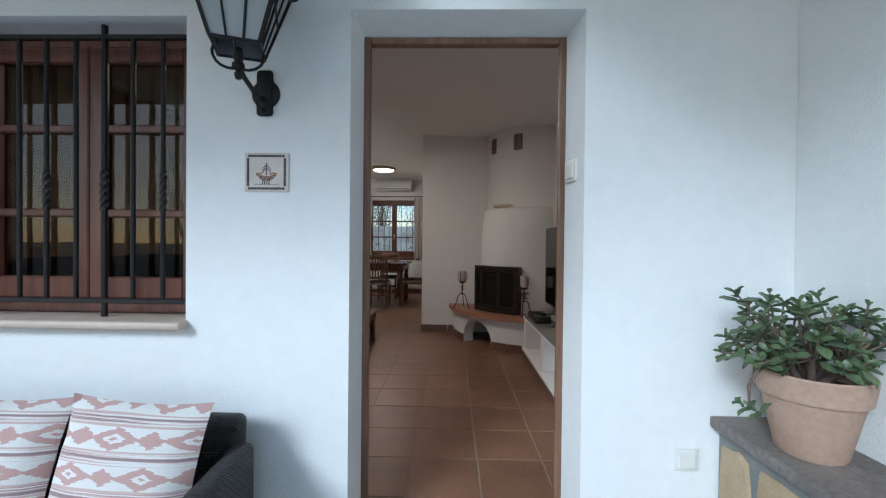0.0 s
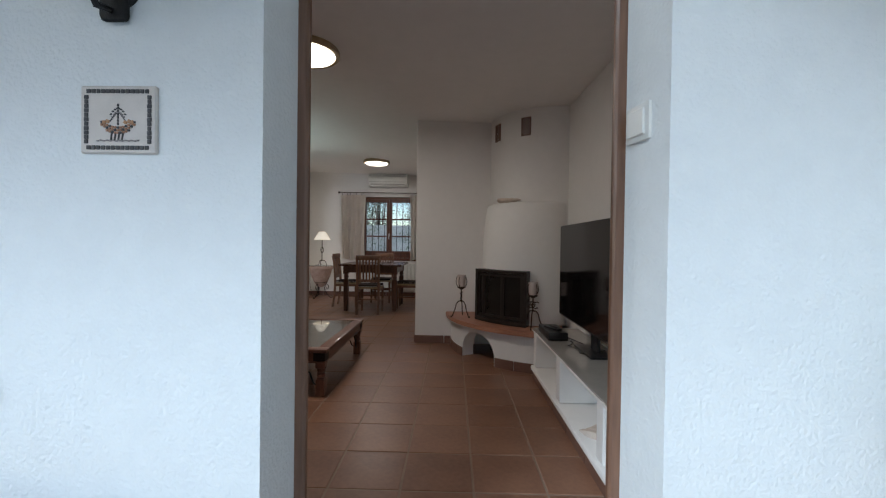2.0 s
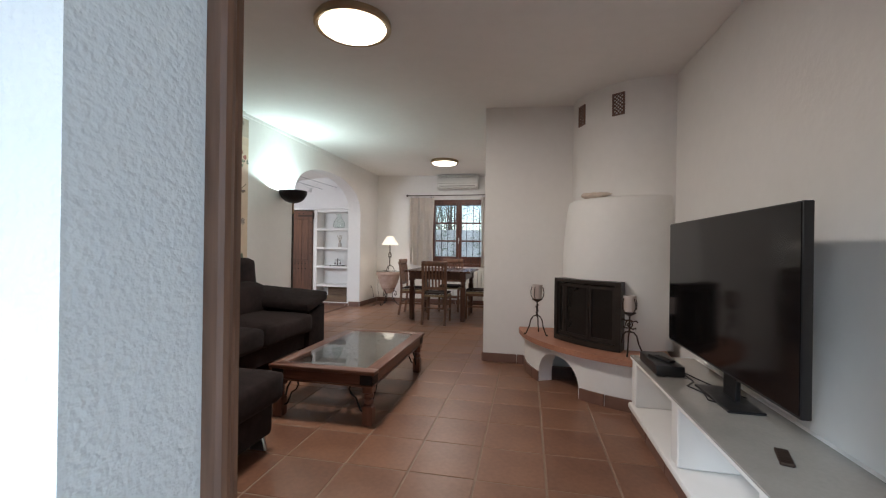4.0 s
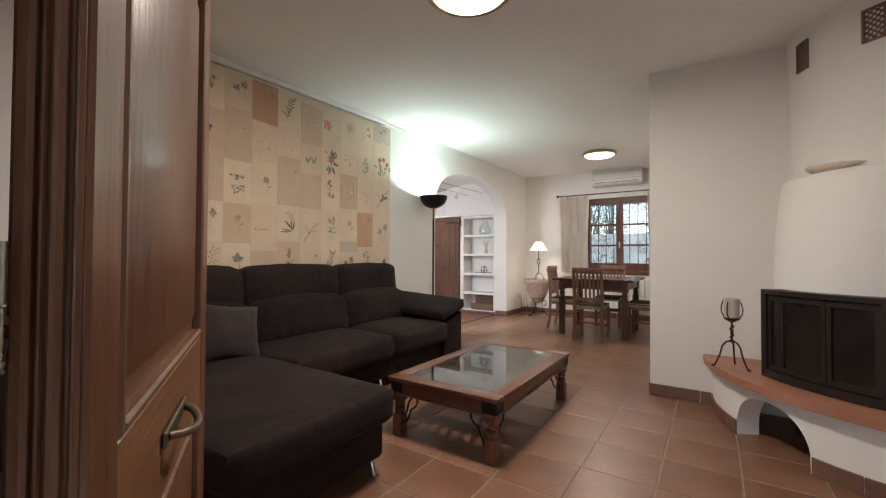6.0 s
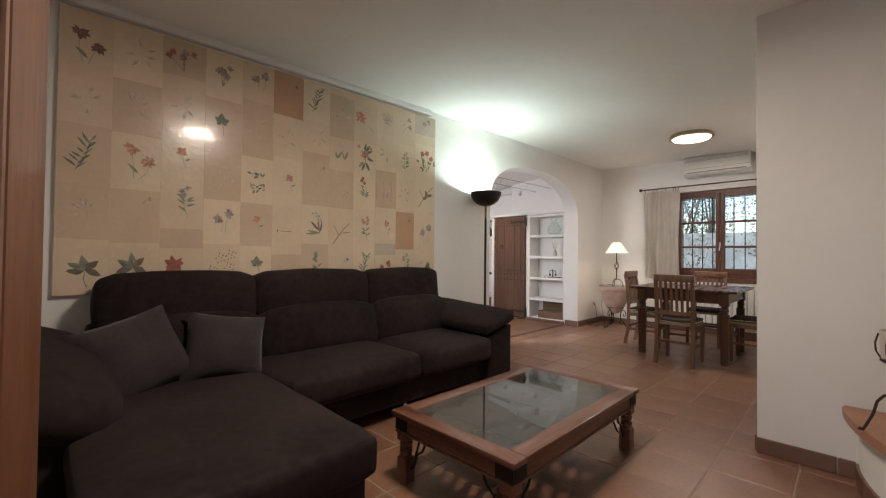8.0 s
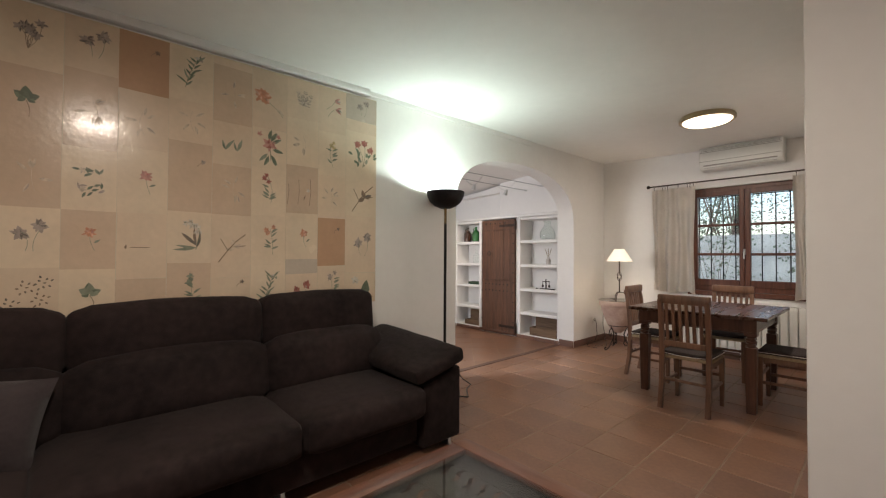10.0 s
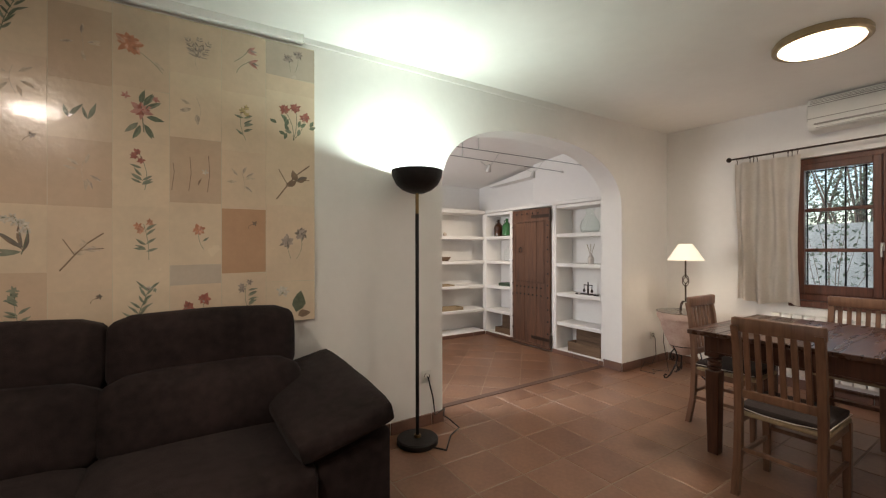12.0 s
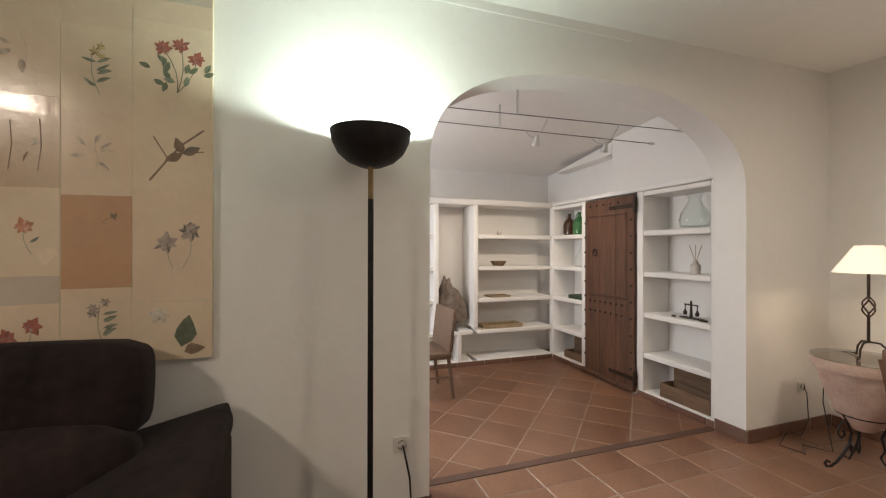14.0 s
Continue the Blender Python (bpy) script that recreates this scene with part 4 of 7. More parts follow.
def fan(r, a0, a1, n=20):
    """Points on an arc round the corner; 0 degrees points to the dining room, 90 to the door."""
    return [(FC.x - r * math.cos(math.radians(a0 + (a1 - a0) * i / n)), FC.y - r * math.sin(math.radians(a0 + (a1 - a0) * i / n))) for i in range(n + 1)]


fp = thing("fireplace", "white plastered corner fireplace with a clay hearth shelf", "fireplace", (0.9, 5.9, 0))
bm = bmesh.new()
prism(bm, fan(0.69, 0, 90, 28) + [(FC.x + 0.05, FC.y - 0.69), (FC.x + 0.05, FC.y + 0.05), (FC.x - 0.69, FC.y + 0.05)], 0.36, 2.74)
part("chimney_breast", bm, PLASTER, fp)
# rounded housing of the fire above and around the insert
bm = bmesh.new()
prof = [(0.915, 0.372), (0.915, 0.90), (0.912, 1.05), (0.902, 1.20), (0.888, 1.32), (0.870, 1.42), (0.852, 1.50), (0.838, 1.54), (0.824, 1.558), (0.805, 1.566), (0.66, 1.567)]
cols = []
for i in range(33):
    deg = 90 * i / 32
    a = math.radians(deg)
    u = max(0.0, math.sin(2 * a)) ** 0.75
    cols.append([bm.verts.new((FC.x - (0.67 + (r - 0.67) * u) * math.cos(a), FC.y - (0.67 + (r - 0.67) * u) * math.sin(a), z)) for r, z in prof])
    back = [bm.verts.new((FC.x - 0.6 * math.cos(a), FC.y - 0.6 * math.sin(a), z)) for z in (0.372, 1.567)]
    cols[-1] = cols[-1] + [back[1], back[0]]
n = len(cols[0])
for a, b in zip(cols, cols[1:]):
    for j in range(n):
        k = (j + 1) % n
        bm.faces.new((a[j], a[k], b[k], b[j]))
bm.faces.new(cols[0])
bm.faces.new(cols[-1][::-1])
part("housing", bm, PLASTER, fp)
# hearth plinth with an arched log hole
bm = bmesh.new()
R0, RB = 1.125, 1.05
A0, A1, HA0, HA1 = 0.0, 88.0, 27.0, 50.5


def hole_top(a):
    u = abs(a - (HA0 + HA1) / 2) / ((HA1 - HA0) / 2)
    return 0.06 + 0.215 * math.sqrt(max(0, 1 - u ** 2.4)) if u < 1 else 0.0


def at(r, a, z):
    return bm.verts.new((FC.x - r * math.cos(math.radians(a)), FC.y - r * math.sin(math.radians(a)), z))


angles = [A0 + (HA0 - A0) * i / 12 for i in range(13)] + [HA0 + (HA1 - HA0) * (0.5 - 0.5 * math.cos(math.pi * i / 24)) for i in range(25)] + [HA1 + (A1 - HA1) * i / 14 for i in range(15)]
cols = []
for i, a in enumerate(angles):
    z = hole_top(a) if 13 <= i < 38 else 0.0
    cols.append([at(R0, a, z), at(R0, a, 0.33), at(RB - 0.05, a, 0.33), at(RB - 0.05, a, z)])
for i, (a, b) in enumerate(zip(cols, cols[1:])):
    for j in range(4):
        k = (j + 1) % 4
        try:
            bm.faces.new((a[j], a[k], b[k], b[j]))
        except ValueError:
            pass
part("plinth", bm, PLASTER, fp)
# dark panel painted as the shade deep in the hole
bm = bmesh.new()
prism(bm, fan(0.74, 20, 60, 10) + [(FC.x - 0.3, FC.y - 0.5)], 0.0, 0.33)
part("log_hole_back", bm, NEAR_BLACK, fp, "dark panel standing in for shade in the log hole")
bm = bmesh.new()
prism(bm, fan(1.185, 1.0, 84.0, 36) + [(FC.x - 0.02, FC.y - 0.5), (FC.x - 0.5, FC.y - 0.004)], 0.331, 0.372)
bmesh.ops.bevel(bm, geom=[e for e in bm.edges if abs(e.verts[0].co.z - e.verts[1].co.z) < 1e-4], offset=0.012, segments=2, affect="EDGES")
part("hearth_slab", bm, HEARTH, fp, "rounded terracotta hearth slab")
for i in range(9):
    a = 1.0 + i * 10.0
    if HA0 - 6 < a < HA1 - 1:
        continue
    b0, b1 = a, min(a + 9.6, 88)
    if b0 < HA0 < b1:
        b1 = HA0
    bm = bmesh.new()
    prism(bm, fan(1.137, b0, b1, 5) + fan(1.120, b1, b0, 5), 0, 0.085)
    part("skirting_tile", bm, SKIRT, fp)
bm = bmesh.new()


def arc_bar(b, r0, r1, a0, a1, z0, z1, n=14):
    prism(b, fan(r1, a0, a1, n) + fan(r0, a1, a0, n), z0, z1)


for a0, a1, z0, z1 in ((29, 64.5, 0.865, 0.893), (29, 64.5, 0.375, 0.42), (29, 31.2, 0.42, 0.865), (62.3, 64.5, 0.42, 0.865)):
    arc_bar(bm, 0.88, 1.005, a0, a1, z0, z1)
ins = part("insert", bm, FIRE_IRON, fp, "black iron fire insert with glass doors")
for a0, a1 in ((31.4, 36.0), (36.2, 50.0), (50.2, 62.1)):
    bm = bmesh.new()
    for q in ((a0, a1, 0.425, 0.455), (a0, a1, 0.83, 0.86), (a0, a0 + 1.2, 0.455, 0.83), (a1 - 1.2, a1, 0.455, 0.83)):
        arc_bar(bm, 0.968, 0.992, *q, n=6)
    part("fire_door", bm, FIRE_IRON, ins)
    bm = bmesh.new()
    arc_bar(bm, 0.975, 0.98, a0 + 1.0, a1 - 1.0, 0.45, 0.835, n=8)
    part("fire_glass", bm, FIRE_GLASS, ins, "dark stove glass")

# two small clay vents high on the chimney
for k, (ang, vz) in enumerate(((22.0, 2.345), (55.0, 2.33))):
    a = math.radians(ang)
    c = Vector((FC.x - 0.69 * math.cos(a), FC.y - 0.69 * math.sin(a), vz))
    m = Matrix.Translation(c) @ pose(0, 0, 0, 0, 0, ang - 90)
    vent = thing("chimney_vent", "small pierced terracotta vent on the white chimney", "vent", group="chimney vents")
    vent.matrix_world = m
    b = bmesh.new()
    for bx in ((-0.05, -0.04, -0.09, 0.09), (0.04, 0.05, -0.09, 0.09), (-0.04, 0.04, 0.08, 0.09), (-0.04, 0.04, -0.09, -0.08)):
        box(b, bx[0], bx[1], -0.012, 0.01, bx[2], bx[3])
    part("vent_frame", b, SKIRT, None).parent = vent
    # dark sheet stands in for the shade behind the lattice
    b = bmesh.new()
    box(b, -0.045, 0.045, 0.002, 0.006, -0.085, 0.085)
    part("backing", b, NEAR_BLACK, None).parent = vent
    b = bmesh.new()
    for i in range(-3, 6):
        for s in (1, -1):
            z = -0.085 + i * 0.03
            p0, p1 = (-0.045, z), (0.045, z + s * 0.09)
            if s < 0:
                p0, p1 = (-0.045, z + 0.09), (0.045, z)
            def clip(p, q):
                (xa, za), (xb, zb) = p, q
                pts = []
                for t in [j / 12 for j in range(13)]:
                    zz = za + (zb - za) * t
                    if -0.082 <= zz <= 0.082:
                        pts.append((xa + (xb - xa) * t, -0.004, zz))
                return pts
            q = clip(p0, p1)
            if len(q) > 1:
                tube(b, [q[0], q[-1]], 0.005, 4)
    part("lattice", b, SKIRT, None).parent = vent

# conch shell on the housing ledge


def conch(name, at_, size, rz, label, tilt=0):
    b = bmesh.new()
    turns, nn = 4.0, 60
    prev = None
    for i in range(nn + 1):
        u = i / nn
        r = size * 0.30 * (1 - u) ** 0.85 + 0.002
        x = size * (-0.45 + 0.9 * u)
        ring = []
        for k in range(14):
            a = k * math.tau / 14
            ph = (u * turns + a / math.tau) % 1.0
            rr = r * (0.86 + 0.22 * abs(math.sin(math.pi * ph)))
            flare = 1.0 + (0.9 * max(0, math.cos(a - 1.2)) ** 2 * max(0, 1 - u * 2.2))
            ring.append(b.verts.new((x, rr * flare * math.cos(a), rr * (0.30 + 0.35 * u) * math.sin(a))))
        if prev:
            for k in range(14):
                b.faces.new((prev[k], prev[(k + 1) % 14], ring[(k + 1) % 14], ring[k]))
        else:
            b.faces.new(ring[::-1])
        prev = ring
    b.faces.new(prev)
    low = min(v.co.z for v in b.verts)
    bmesh.ops.transform(b, verts=b.verts[:], matrix=pose(*at_, tilt, 0, rz) @ Matrix.Translation((0, 0, -low)))
    return solid(name, b, SHELL, label, "sea shell", 50)


conch("conch_shell", (0.835, 5.872, 1.567), 0.27, -48, "large chalky conch shell lying on the chimney ledge")


def candle_holder(x, y, z, rz, h):
    """A wrought-iron candle stand: three bent feet, a spiral and a glass cup in hoops."""
    ob = thing("candle_holder", "rusty wrought-iron candle stand with a frosted glass cup", "candle holder", (x, y, z), group="hearth candle holders")
    s = h / 0.40
    for k in range(3):
        a = math.radians(rz + 120 * k)
        c, sn = math.cos(a), math.sin(a)
        b = bmesh.new()
        tube(b, [(x + c * r * s, y + sn * r * s, z + q * s) for r, q in ((0.098, 0.018), (0.104, 0.008), (0.094, 0.007), (0.082, 0.03), (0.062, 0.075), (0.05, 0.125), (0.03, 0.15), (0.004, 0.155))], 0.0055)
        part("leg", b, RUST_IRON, ob)
    b = bmesh.new()
    rod(b, (x, y, z + 0.145 * s), (x, y, z + 0.26 * s), 0.006, seg=8)
    ca, sa = math.cos(math.radians(rz + 60)), math.sin(math.radians(rz + 60))
    spiral = [((0.006 + 0.026 * i / 18) * math.cos(i * 0.55), (0.006 + 0.026 * i / 18) * math.sin(i * 0.55)) for i in range(19)]
    tube(b, [(x + ca * u * s, y + sa * u * s, z + 0.205 * s + v * s) for u, v in spiral], 0.005)
    for sg in (1, -1):
        tube(b, [(x + ca * u * s * sg, y + sa * u * s * sg, z + v * s) for u, v in ((0, 0.235), (0.03, 0.228), (0.05, 0.236), (0.062, 0.228))], 0.005)
        tube(b, [(x + ca * u * s * sg, y + sa * u * s * sg, z + v * s) for u, v in ((0, 0.18), (0.03, 0.178), (0.045, 0.188), (0.05, 0.18))], 0.005)
    lathe(b, [(0.006, z + 0.155 * s), (0.016, z + 0.158 * s), (0.006, z + 0.165 * s)], x, y, 10)
    lathe(b, [(0.006, z + 0.26 * s), (0.04 * s, z + 0.282 * s), (0.041 * s, z + 0.287 * s), (0, z + 0.287 * s)], x, y, 16)
    part("stem", b, RUST_IRON, ob)
    b = bmesh.new()
    for k in range(4):
        a = math.radians(rz + 45 + 90 * k)
        c, sn = math.cos(a), math.sin(a)
        tube(b, [(x + c * r * s, y + sn * r * s, z + q * s) for r, q in ((0.036, 0.285), (0.054, 0.315), (0.056, 0.345), (0.046, 0.385))], 0.0038, 5)
    part("hoops", b, RUST_IRON, ob)
    b = bmesh.new()
    lathe(b, [(0, z + 0.29 * s), (0.036 * s, z + 0.292 * s), (0.041 * s, z + 0.40 * s), (0.038 * s, z + 0.40 * s), (0.033 * s, z + 0.297 * s), (0, z + 0.295 * s)], x, y, 20)
    part("cup", b, FROST, ob, "frosted pinkish glass cup")


FROST = material("frosted_cup_glass", (0.55, 0.47, 0.43), 0.4, 0, 0.05, 8)
candle_holder(0.34, 6.0, 0.372, 200, 0.445)
candle_holder(0.985, 5.46, 0.372, 250, 0.43)

# ---- television bench ----
TB = thing("media_bench", "low white masonry bench with open niches and a grey top", "media bench", (1.15, 4.0, 0))
BX0, BX1, BY0, BY1, BZ = 0.945, XE - 0.001, 2.84, 5.20, 0.435
bm = bmesh.new()
box(bm, BX0 - 0.02, BX1, BY0, BY1 + 0.02, 0.075, 0.115, 0.012, seg=2)
part("bottom_shelf", bm, PLASTER, TB)
bm = bmesh.new()
box(bm, BX0 + 0.01, BX1, BY0, BY1, 0.0, 0.074)
part("plinth", bm, PLASTER, TB)
for y in (BY1 - 0.09, 4.36, 3.60, BY0 + 0.001):
    bm = bmesh.new()
    box(bm, BX0, BX1, y, y + 0.09, 0.116, BZ - 0.03, 0.006)
    part("divider", bm, PLASTER, TB)
bm = bmesh.new()
box(bm, BX0 + 0.36, BX1, BY0 + 0.092, BY1 - 0.092, 0.117, BZ - 0.032)
part("back_panel", bm, PLASTER, TB)
bm = bmesh.new()
box(bm, BX0 - 0.012, BX1, BY0, BY1 + 0.004, BZ - 0.029, BZ - 0.008, 0.004)
part("top_edge", bm, PLASTER, TB)
bm = bmesh.new()
box(bm, BX0 - 0.016, BX1 - 0.04, BY0, BY1, BZ - 0.008, BZ, 0.002)
part("top", bm, MARBLE, TB, "polished grey glass-like top")
for i in range(7):
    y = BY1 - 0.34 * i
    bm = bmesh.new()
    box(bm, BX0 - 0.004, BX0 + 0.009, max(BY0, y - 0.333), y, 0.0, 0.072, 0.003)
    part("skirting_tile", bm, SKIRT, TB)

tv = thing("television", "large flat black television standing on a white bench", "television", (1.13, 4.43, BZ))
bm = bmesh.new()
box(bm, 1.118, 1.150, 3.80, 5.04, 0.585, 1.298, 0.004, seg=2)
box(bm, 1.150, 1.18, 4.0, 4.85, 0.62, 0.95, 0.012)
part("case", bm, BLACK, tv)
bm = bmesh.new()
box(bm, 1.1145, 1.1178, 3.806, 5.034, 0.597, 1.292)
part("screen", bm, SCREEN, tv, "switched-off dark glossy screen")
bm = bmesh.new()
box(bm, 1.182, 1.205, 4.36, 4.48, BZ + 0.012, 0.70, 0.004)
part("neck", bm, BLACK, tv)
bm = bmesh.new()
box(bm, 1.10, 1.25, 4.24, 4.60, BZ + 0.0005, BZ + 0.012, 0.004)
part("foot", bm, BLACK, tv)
rec = thing("set_top_box", "flat black receiver box on the bench", "set-top box", (1.02, 4.98, BZ))
bm = bmesh.new()
box(bm, 0.955, 1.10, 4.72, 5.06, BZ + 0.004, BZ + 0.062, 0.006, seg=2)
part("case", bm, BLACK, rec)
for x in (0.975, 1.08):
    for y in (4.75, 5.03):
        bm = bmesh.new()
        rod(bm, (x, y, BZ), (x, y, BZ + 0.006), 0.009)
        part("foot", bm, BLACK, rec)
rem = thing("remote_control", "black remote control lying on the receiver", "remote control", (1.0, 4.9, BZ + 0.062))
bm = bmesh.new()
box(bm, -0.022, 0.022, -0.085, 0.085, 0, 0.016, 0.006, pose(1.02, 4.86, BZ + 0.0625, 0, 0, 25), 2)
part("case", bm, BLACK, rem)
bm = bmesh.new()
for i in range(5):
    for j in (-1, 0, 1):
        box(bm, j * 0.012 - 0.004, j * 0.012 + 0.004, -0.06 + i * 0.022, -0.05 + i * 0.022, 0.015, 0.018, 0, pose(1.02, 4.86, BZ + 0.0625, 0, 0, 25))
part("buttons", bm, NEAR_BLACK, rem)
for k, pts in enumerate((((1.10, 4.74, BZ + 0.02), (1.12, 4.66, BZ + 0.005), (1.06, 4.58, BZ + 0.005), (1.10, 4.48, BZ + 0.005), (1.08, 4.38, BZ + 0.005), (1.14, 4.32, BZ + 0.005), (1.25, 4.30, BZ + 0.005)),
                         ((1.10, 4.80, BZ + 0.02), (1.15, 4.74, BZ + 0.005), (1.19, 4.60, BZ + 0.005), (1.27, 4.45, BZ + 0.005)))):
    bm = bmesh.new()
    tube(bm, pts, 0.0035, 5)
    solid("power_cable", bm, BLACK, "thin black cable trailing over the bench top", "cable", 60)
conch("sea_shell", (1.08, 4.62, 0.115), 0.10, 40, "small pale shell in the bench niche")
conch("sea_shell", (1.04, 3.95, 0.115), 0.19, 60, "white spiral shell in the bench niche")
bm = bmesh.new()
box(bm, -0.06, 0.06, -0.02, 0.02, 0, 0.012, 0.003, pose(1.10, 3.85, BZ, 0, 0, 70))
solid("spectacle_case", bm, RUST_IRON, "small dark brown case lying on the bench", "case")

# ---- sofa ----
sofa = thing("corner_sofa", "dark brown fabric corner sofa with a chaise along the papered wall", "sofa", (-2.3, 4.9, 0))
bm = bmesh.new()
box(bm, -2.84, -1.98, 4.36, 6.09, 0.09, 0.30, 0.02, seg=2)
part("seat_base", bm, SOFA, sofa)
bm = bmesh.new()
box(bm, -2.84, -1.15, 3.52, 4.35, 0.065, 0.30, 0.03, seg=2)
part("chaise_base", bm, SOFA, sofa)
bm = bmesh.new()
cushion(bm, (1.42, 0.87, 0.18), Matrix.Translation((-1.79, 3.93, 0.345)), 0.55, 11, crease=0.008, seed=1)
part("chaise_cushion", bm, SOFA, sofa)
for y0, y1, sd in ((4.37, 5.32, 2), (5.32, 6.10, 3)):
    bm = bmesh.new()
    cushion(bm, (0.74, y1 - y0, 0.20), Matrix.Translation((-2.25, (y0 + y1) / 2, 0.355)), 0.6, 9, crease=0.02, seed=sd)
    part("seat_cushion", bm, SOFA, sofa)
for y0, y1, sd in ((3.62, 4.448, 4), (4.448, 5.35, 5), (5.35, 6.16, 6)):
    bm = bmesh.new()
    cushion(bm, (0.20, y1 - y0, 0.34), pose(-2.555, (y0 + y1) / 2, 0.565, 0, -14, 0), 0.65, 9, crease=0.038, seed=sd)
    part("back_cushion", bm, SOFA, sofa)
    bm = bmesh.new()
    cushion(bm, (0.23, y1 - y0 - 0.012, 0.335), pose(-2.70, (y0 + y1) / 2 + 0.008, 0.825, 0, -6, 0), 0.55, 9, crease=0.020, seed=sd + 5)
    part("headrest", bm, SOFA, sofa)
bm = bmesh.new()
box(bm, -2.85, -2.66, 3.60, 6.10, 0.10, 0.72, 0.03, seg=2)
part("back_frame", bm, SOFA, sofa)
# arm at the arch end: upright block with a sloping pad over it
bm = bmesh.new()
for v in box(bm, -2.85, -1.94, 6.10, 6.425, 0.05, 0.54, 0.018, seg=2):
    if v.co.z > 0.3:
        v.co.z += 0.22 * (v.co.y - 6.425) + 0.05 * (-2.4 - v.co.x)
part("arm_base", bm, SOFA, sofa)
bm = bmesh.new()
cushion(bm, (0.95, 0.42, 0.105), pose(-2.385, 6.225, 0.575, 14, 3, 0), 0.55, 9, crease=0.02, seed=12)
part("arm_pad", bm, SOFA, sofa)
bm = bmesh.new()
box(bm, -2.84, -1.85, 3.22, 3.51, 0.07, 0.46, 0.03, seg=2)
part("arm_base", bm, SOFA, sofa)
bm = bmesh.new()
cushion(bm, (0.97, 0.46, 0.24), pose(-2.30, 3.44, 0.555, -24, 6, 0), 0.95, 9, crease=0.04, seed=14)
part("arm_pad", bm, SOFA, sofa)
for x, y in ((-1.22, 4.28), (-1.22, 3.6), (-2.05, 5.25), (-2.02, 6.34), (-2.75, 3.35), (-2.75, 6.34)):
    bm = bmesh.new()
    for v in box(bm, x - 0.05, x + 0.05, y - 0.012, y + 0.012, 0, 0.09, 0.004):
        if v.co.z < 0.04:
            v.co.x += 0.025
    part("foot", bm, STEEL, sofa, "slanted brushed-steel foot")
for x, y, z, rx, rz, sd, w in ((-2.355, 4.19, 0.580, -26, 84, 3, 0.43), (-2.36, 3.765, 0.595, -30, 108, 8, 0.47)):
    bm = bmesh.new()
    pillow_shape(bm, w, w * 0.92, 0.21, pose(x, y, z, rx, 9 if w < 0.45 else -14, rz), seed=sd)
    solid("scatter_cushion", bm, PILLOW, "grey-brown velvet scatter cushion leaning on the sofa back", "cushion", 60, group="sofa scatter cushions")

# ---- coffee table ----
CX0, CX1, CY0, CY1, CZ = -1.412, -0.672, 4.665, 5.93, 0.352
ct = thing("coffee_table", "red-brown carved wooden coffee table with a glass top", "coffee table", ((CX0 + CX1) / 2, (CY0 + CY1) / 2, 0))
for x0, x1, y0, y1 in ((CX0, CX1, CY0, CY0 + 0.085), (CX0, CX1, CY1 - 0.085, CY1), (CX0, CX0 + 0.085, CY0 + 0.085, CY1 - 0.085), (CX1 - 0.085, CX1, CY0 + 0.085, CY1 - 0.085)):
    bm = bmesh.new()
    box(bm, x0, x1, y0, y1, CZ - 0.026, CZ, 0.006, seg=2)
    part("top_rail", bm, COFFEE_WOOD_X if x1 - x0 > 0.3 else COFFEE_WOOD_Y, ct)
for x0, x1, y0, y1 in ((CX0 + 0.02, CX1 - 0.02, CY0 + 0.018, CY0 + 0.043), (CX0 + 0.02, CX1 - 0.02, CY1 - 0.043, CY1 - 0.018), (CX0 + 0.018, CX0 + 0.043, CY0 + 0.045, CY1 - 0.045), (CX1 - 0.043, CX1 - 0.018, CY0 + 0.045, CY1 - 0.045)):
    bm = bmesh.new()
    box(bm, x0, x1, y0, y1, CZ - 0.095, CZ - 0.027, 0.004)
    lip = 0.006
    box(bm, x0 - lip, x1 + lip, y0 - lip, y1 + lip, CZ - 0.104, CZ - 0.0955, 0.003)
    part("apron", bm, COFFEE_WOOD_X if x1 - x0 > 0.3 else COFFEE_WOOD_Y, ct)
bm = bmesh.new()
box(bm, CX0 + 0.083, CX1 - 0.083, CY0 + 0.083, CY1 - 0.083, CZ - 0.009, CZ - 0.003)
pane = part("glass_top", bm, TABLE_GLASS, ct, "clear glass top")
pane.visible_shadow = False
for sx in (CX0 + 0.018, CX1 - 0.018):
    for sy in (CY0 + 0.018, CY1 - 0.018):
        bm = bmesh.new()
        fx, fy = (-1 if sx < -1 else 1), (-1 if sy < 5 else 1)
        box(bm, min(sx, sx + fx * 0.004), max(sx, sx + fx * 0.004), min(sy, sy - fy * 0.085), max(sy, sy - fy * 0.085), CZ - 0.09, CZ - 0.03, 0.001)
        box(bm, min(sx, sx - fx * 0.085), max(sx, sx - fx * 0.085), min(sy, sy + fy * 0.004), max(sy, sy + fy * 0.004), CZ - 0.09, CZ - 0.03, 0.001)
        part("corner_strap", bm, IRON, ct, "black iron corner strap")
# pierced iron sheet under the glass
bm = bmesh.new()
GZ = CZ - 0.055
gx0, gx1, gy0, gy1 = CX0 + 0.045, CX1 - 0.045, CY0 + 0.045, CY1 - 0.045
rows_n, per = 5, 9
band = (gy1 - gy0) / (2 * rows_n + 1)


def sheet(xa, xb, ya, yb):
    v = [bm.verts.new(p) for p in ((xa, ya, GZ), (xb, ya, GZ), (xb, yb, GZ), (xa, yb, GZ))]
    bm.faces.new(v)


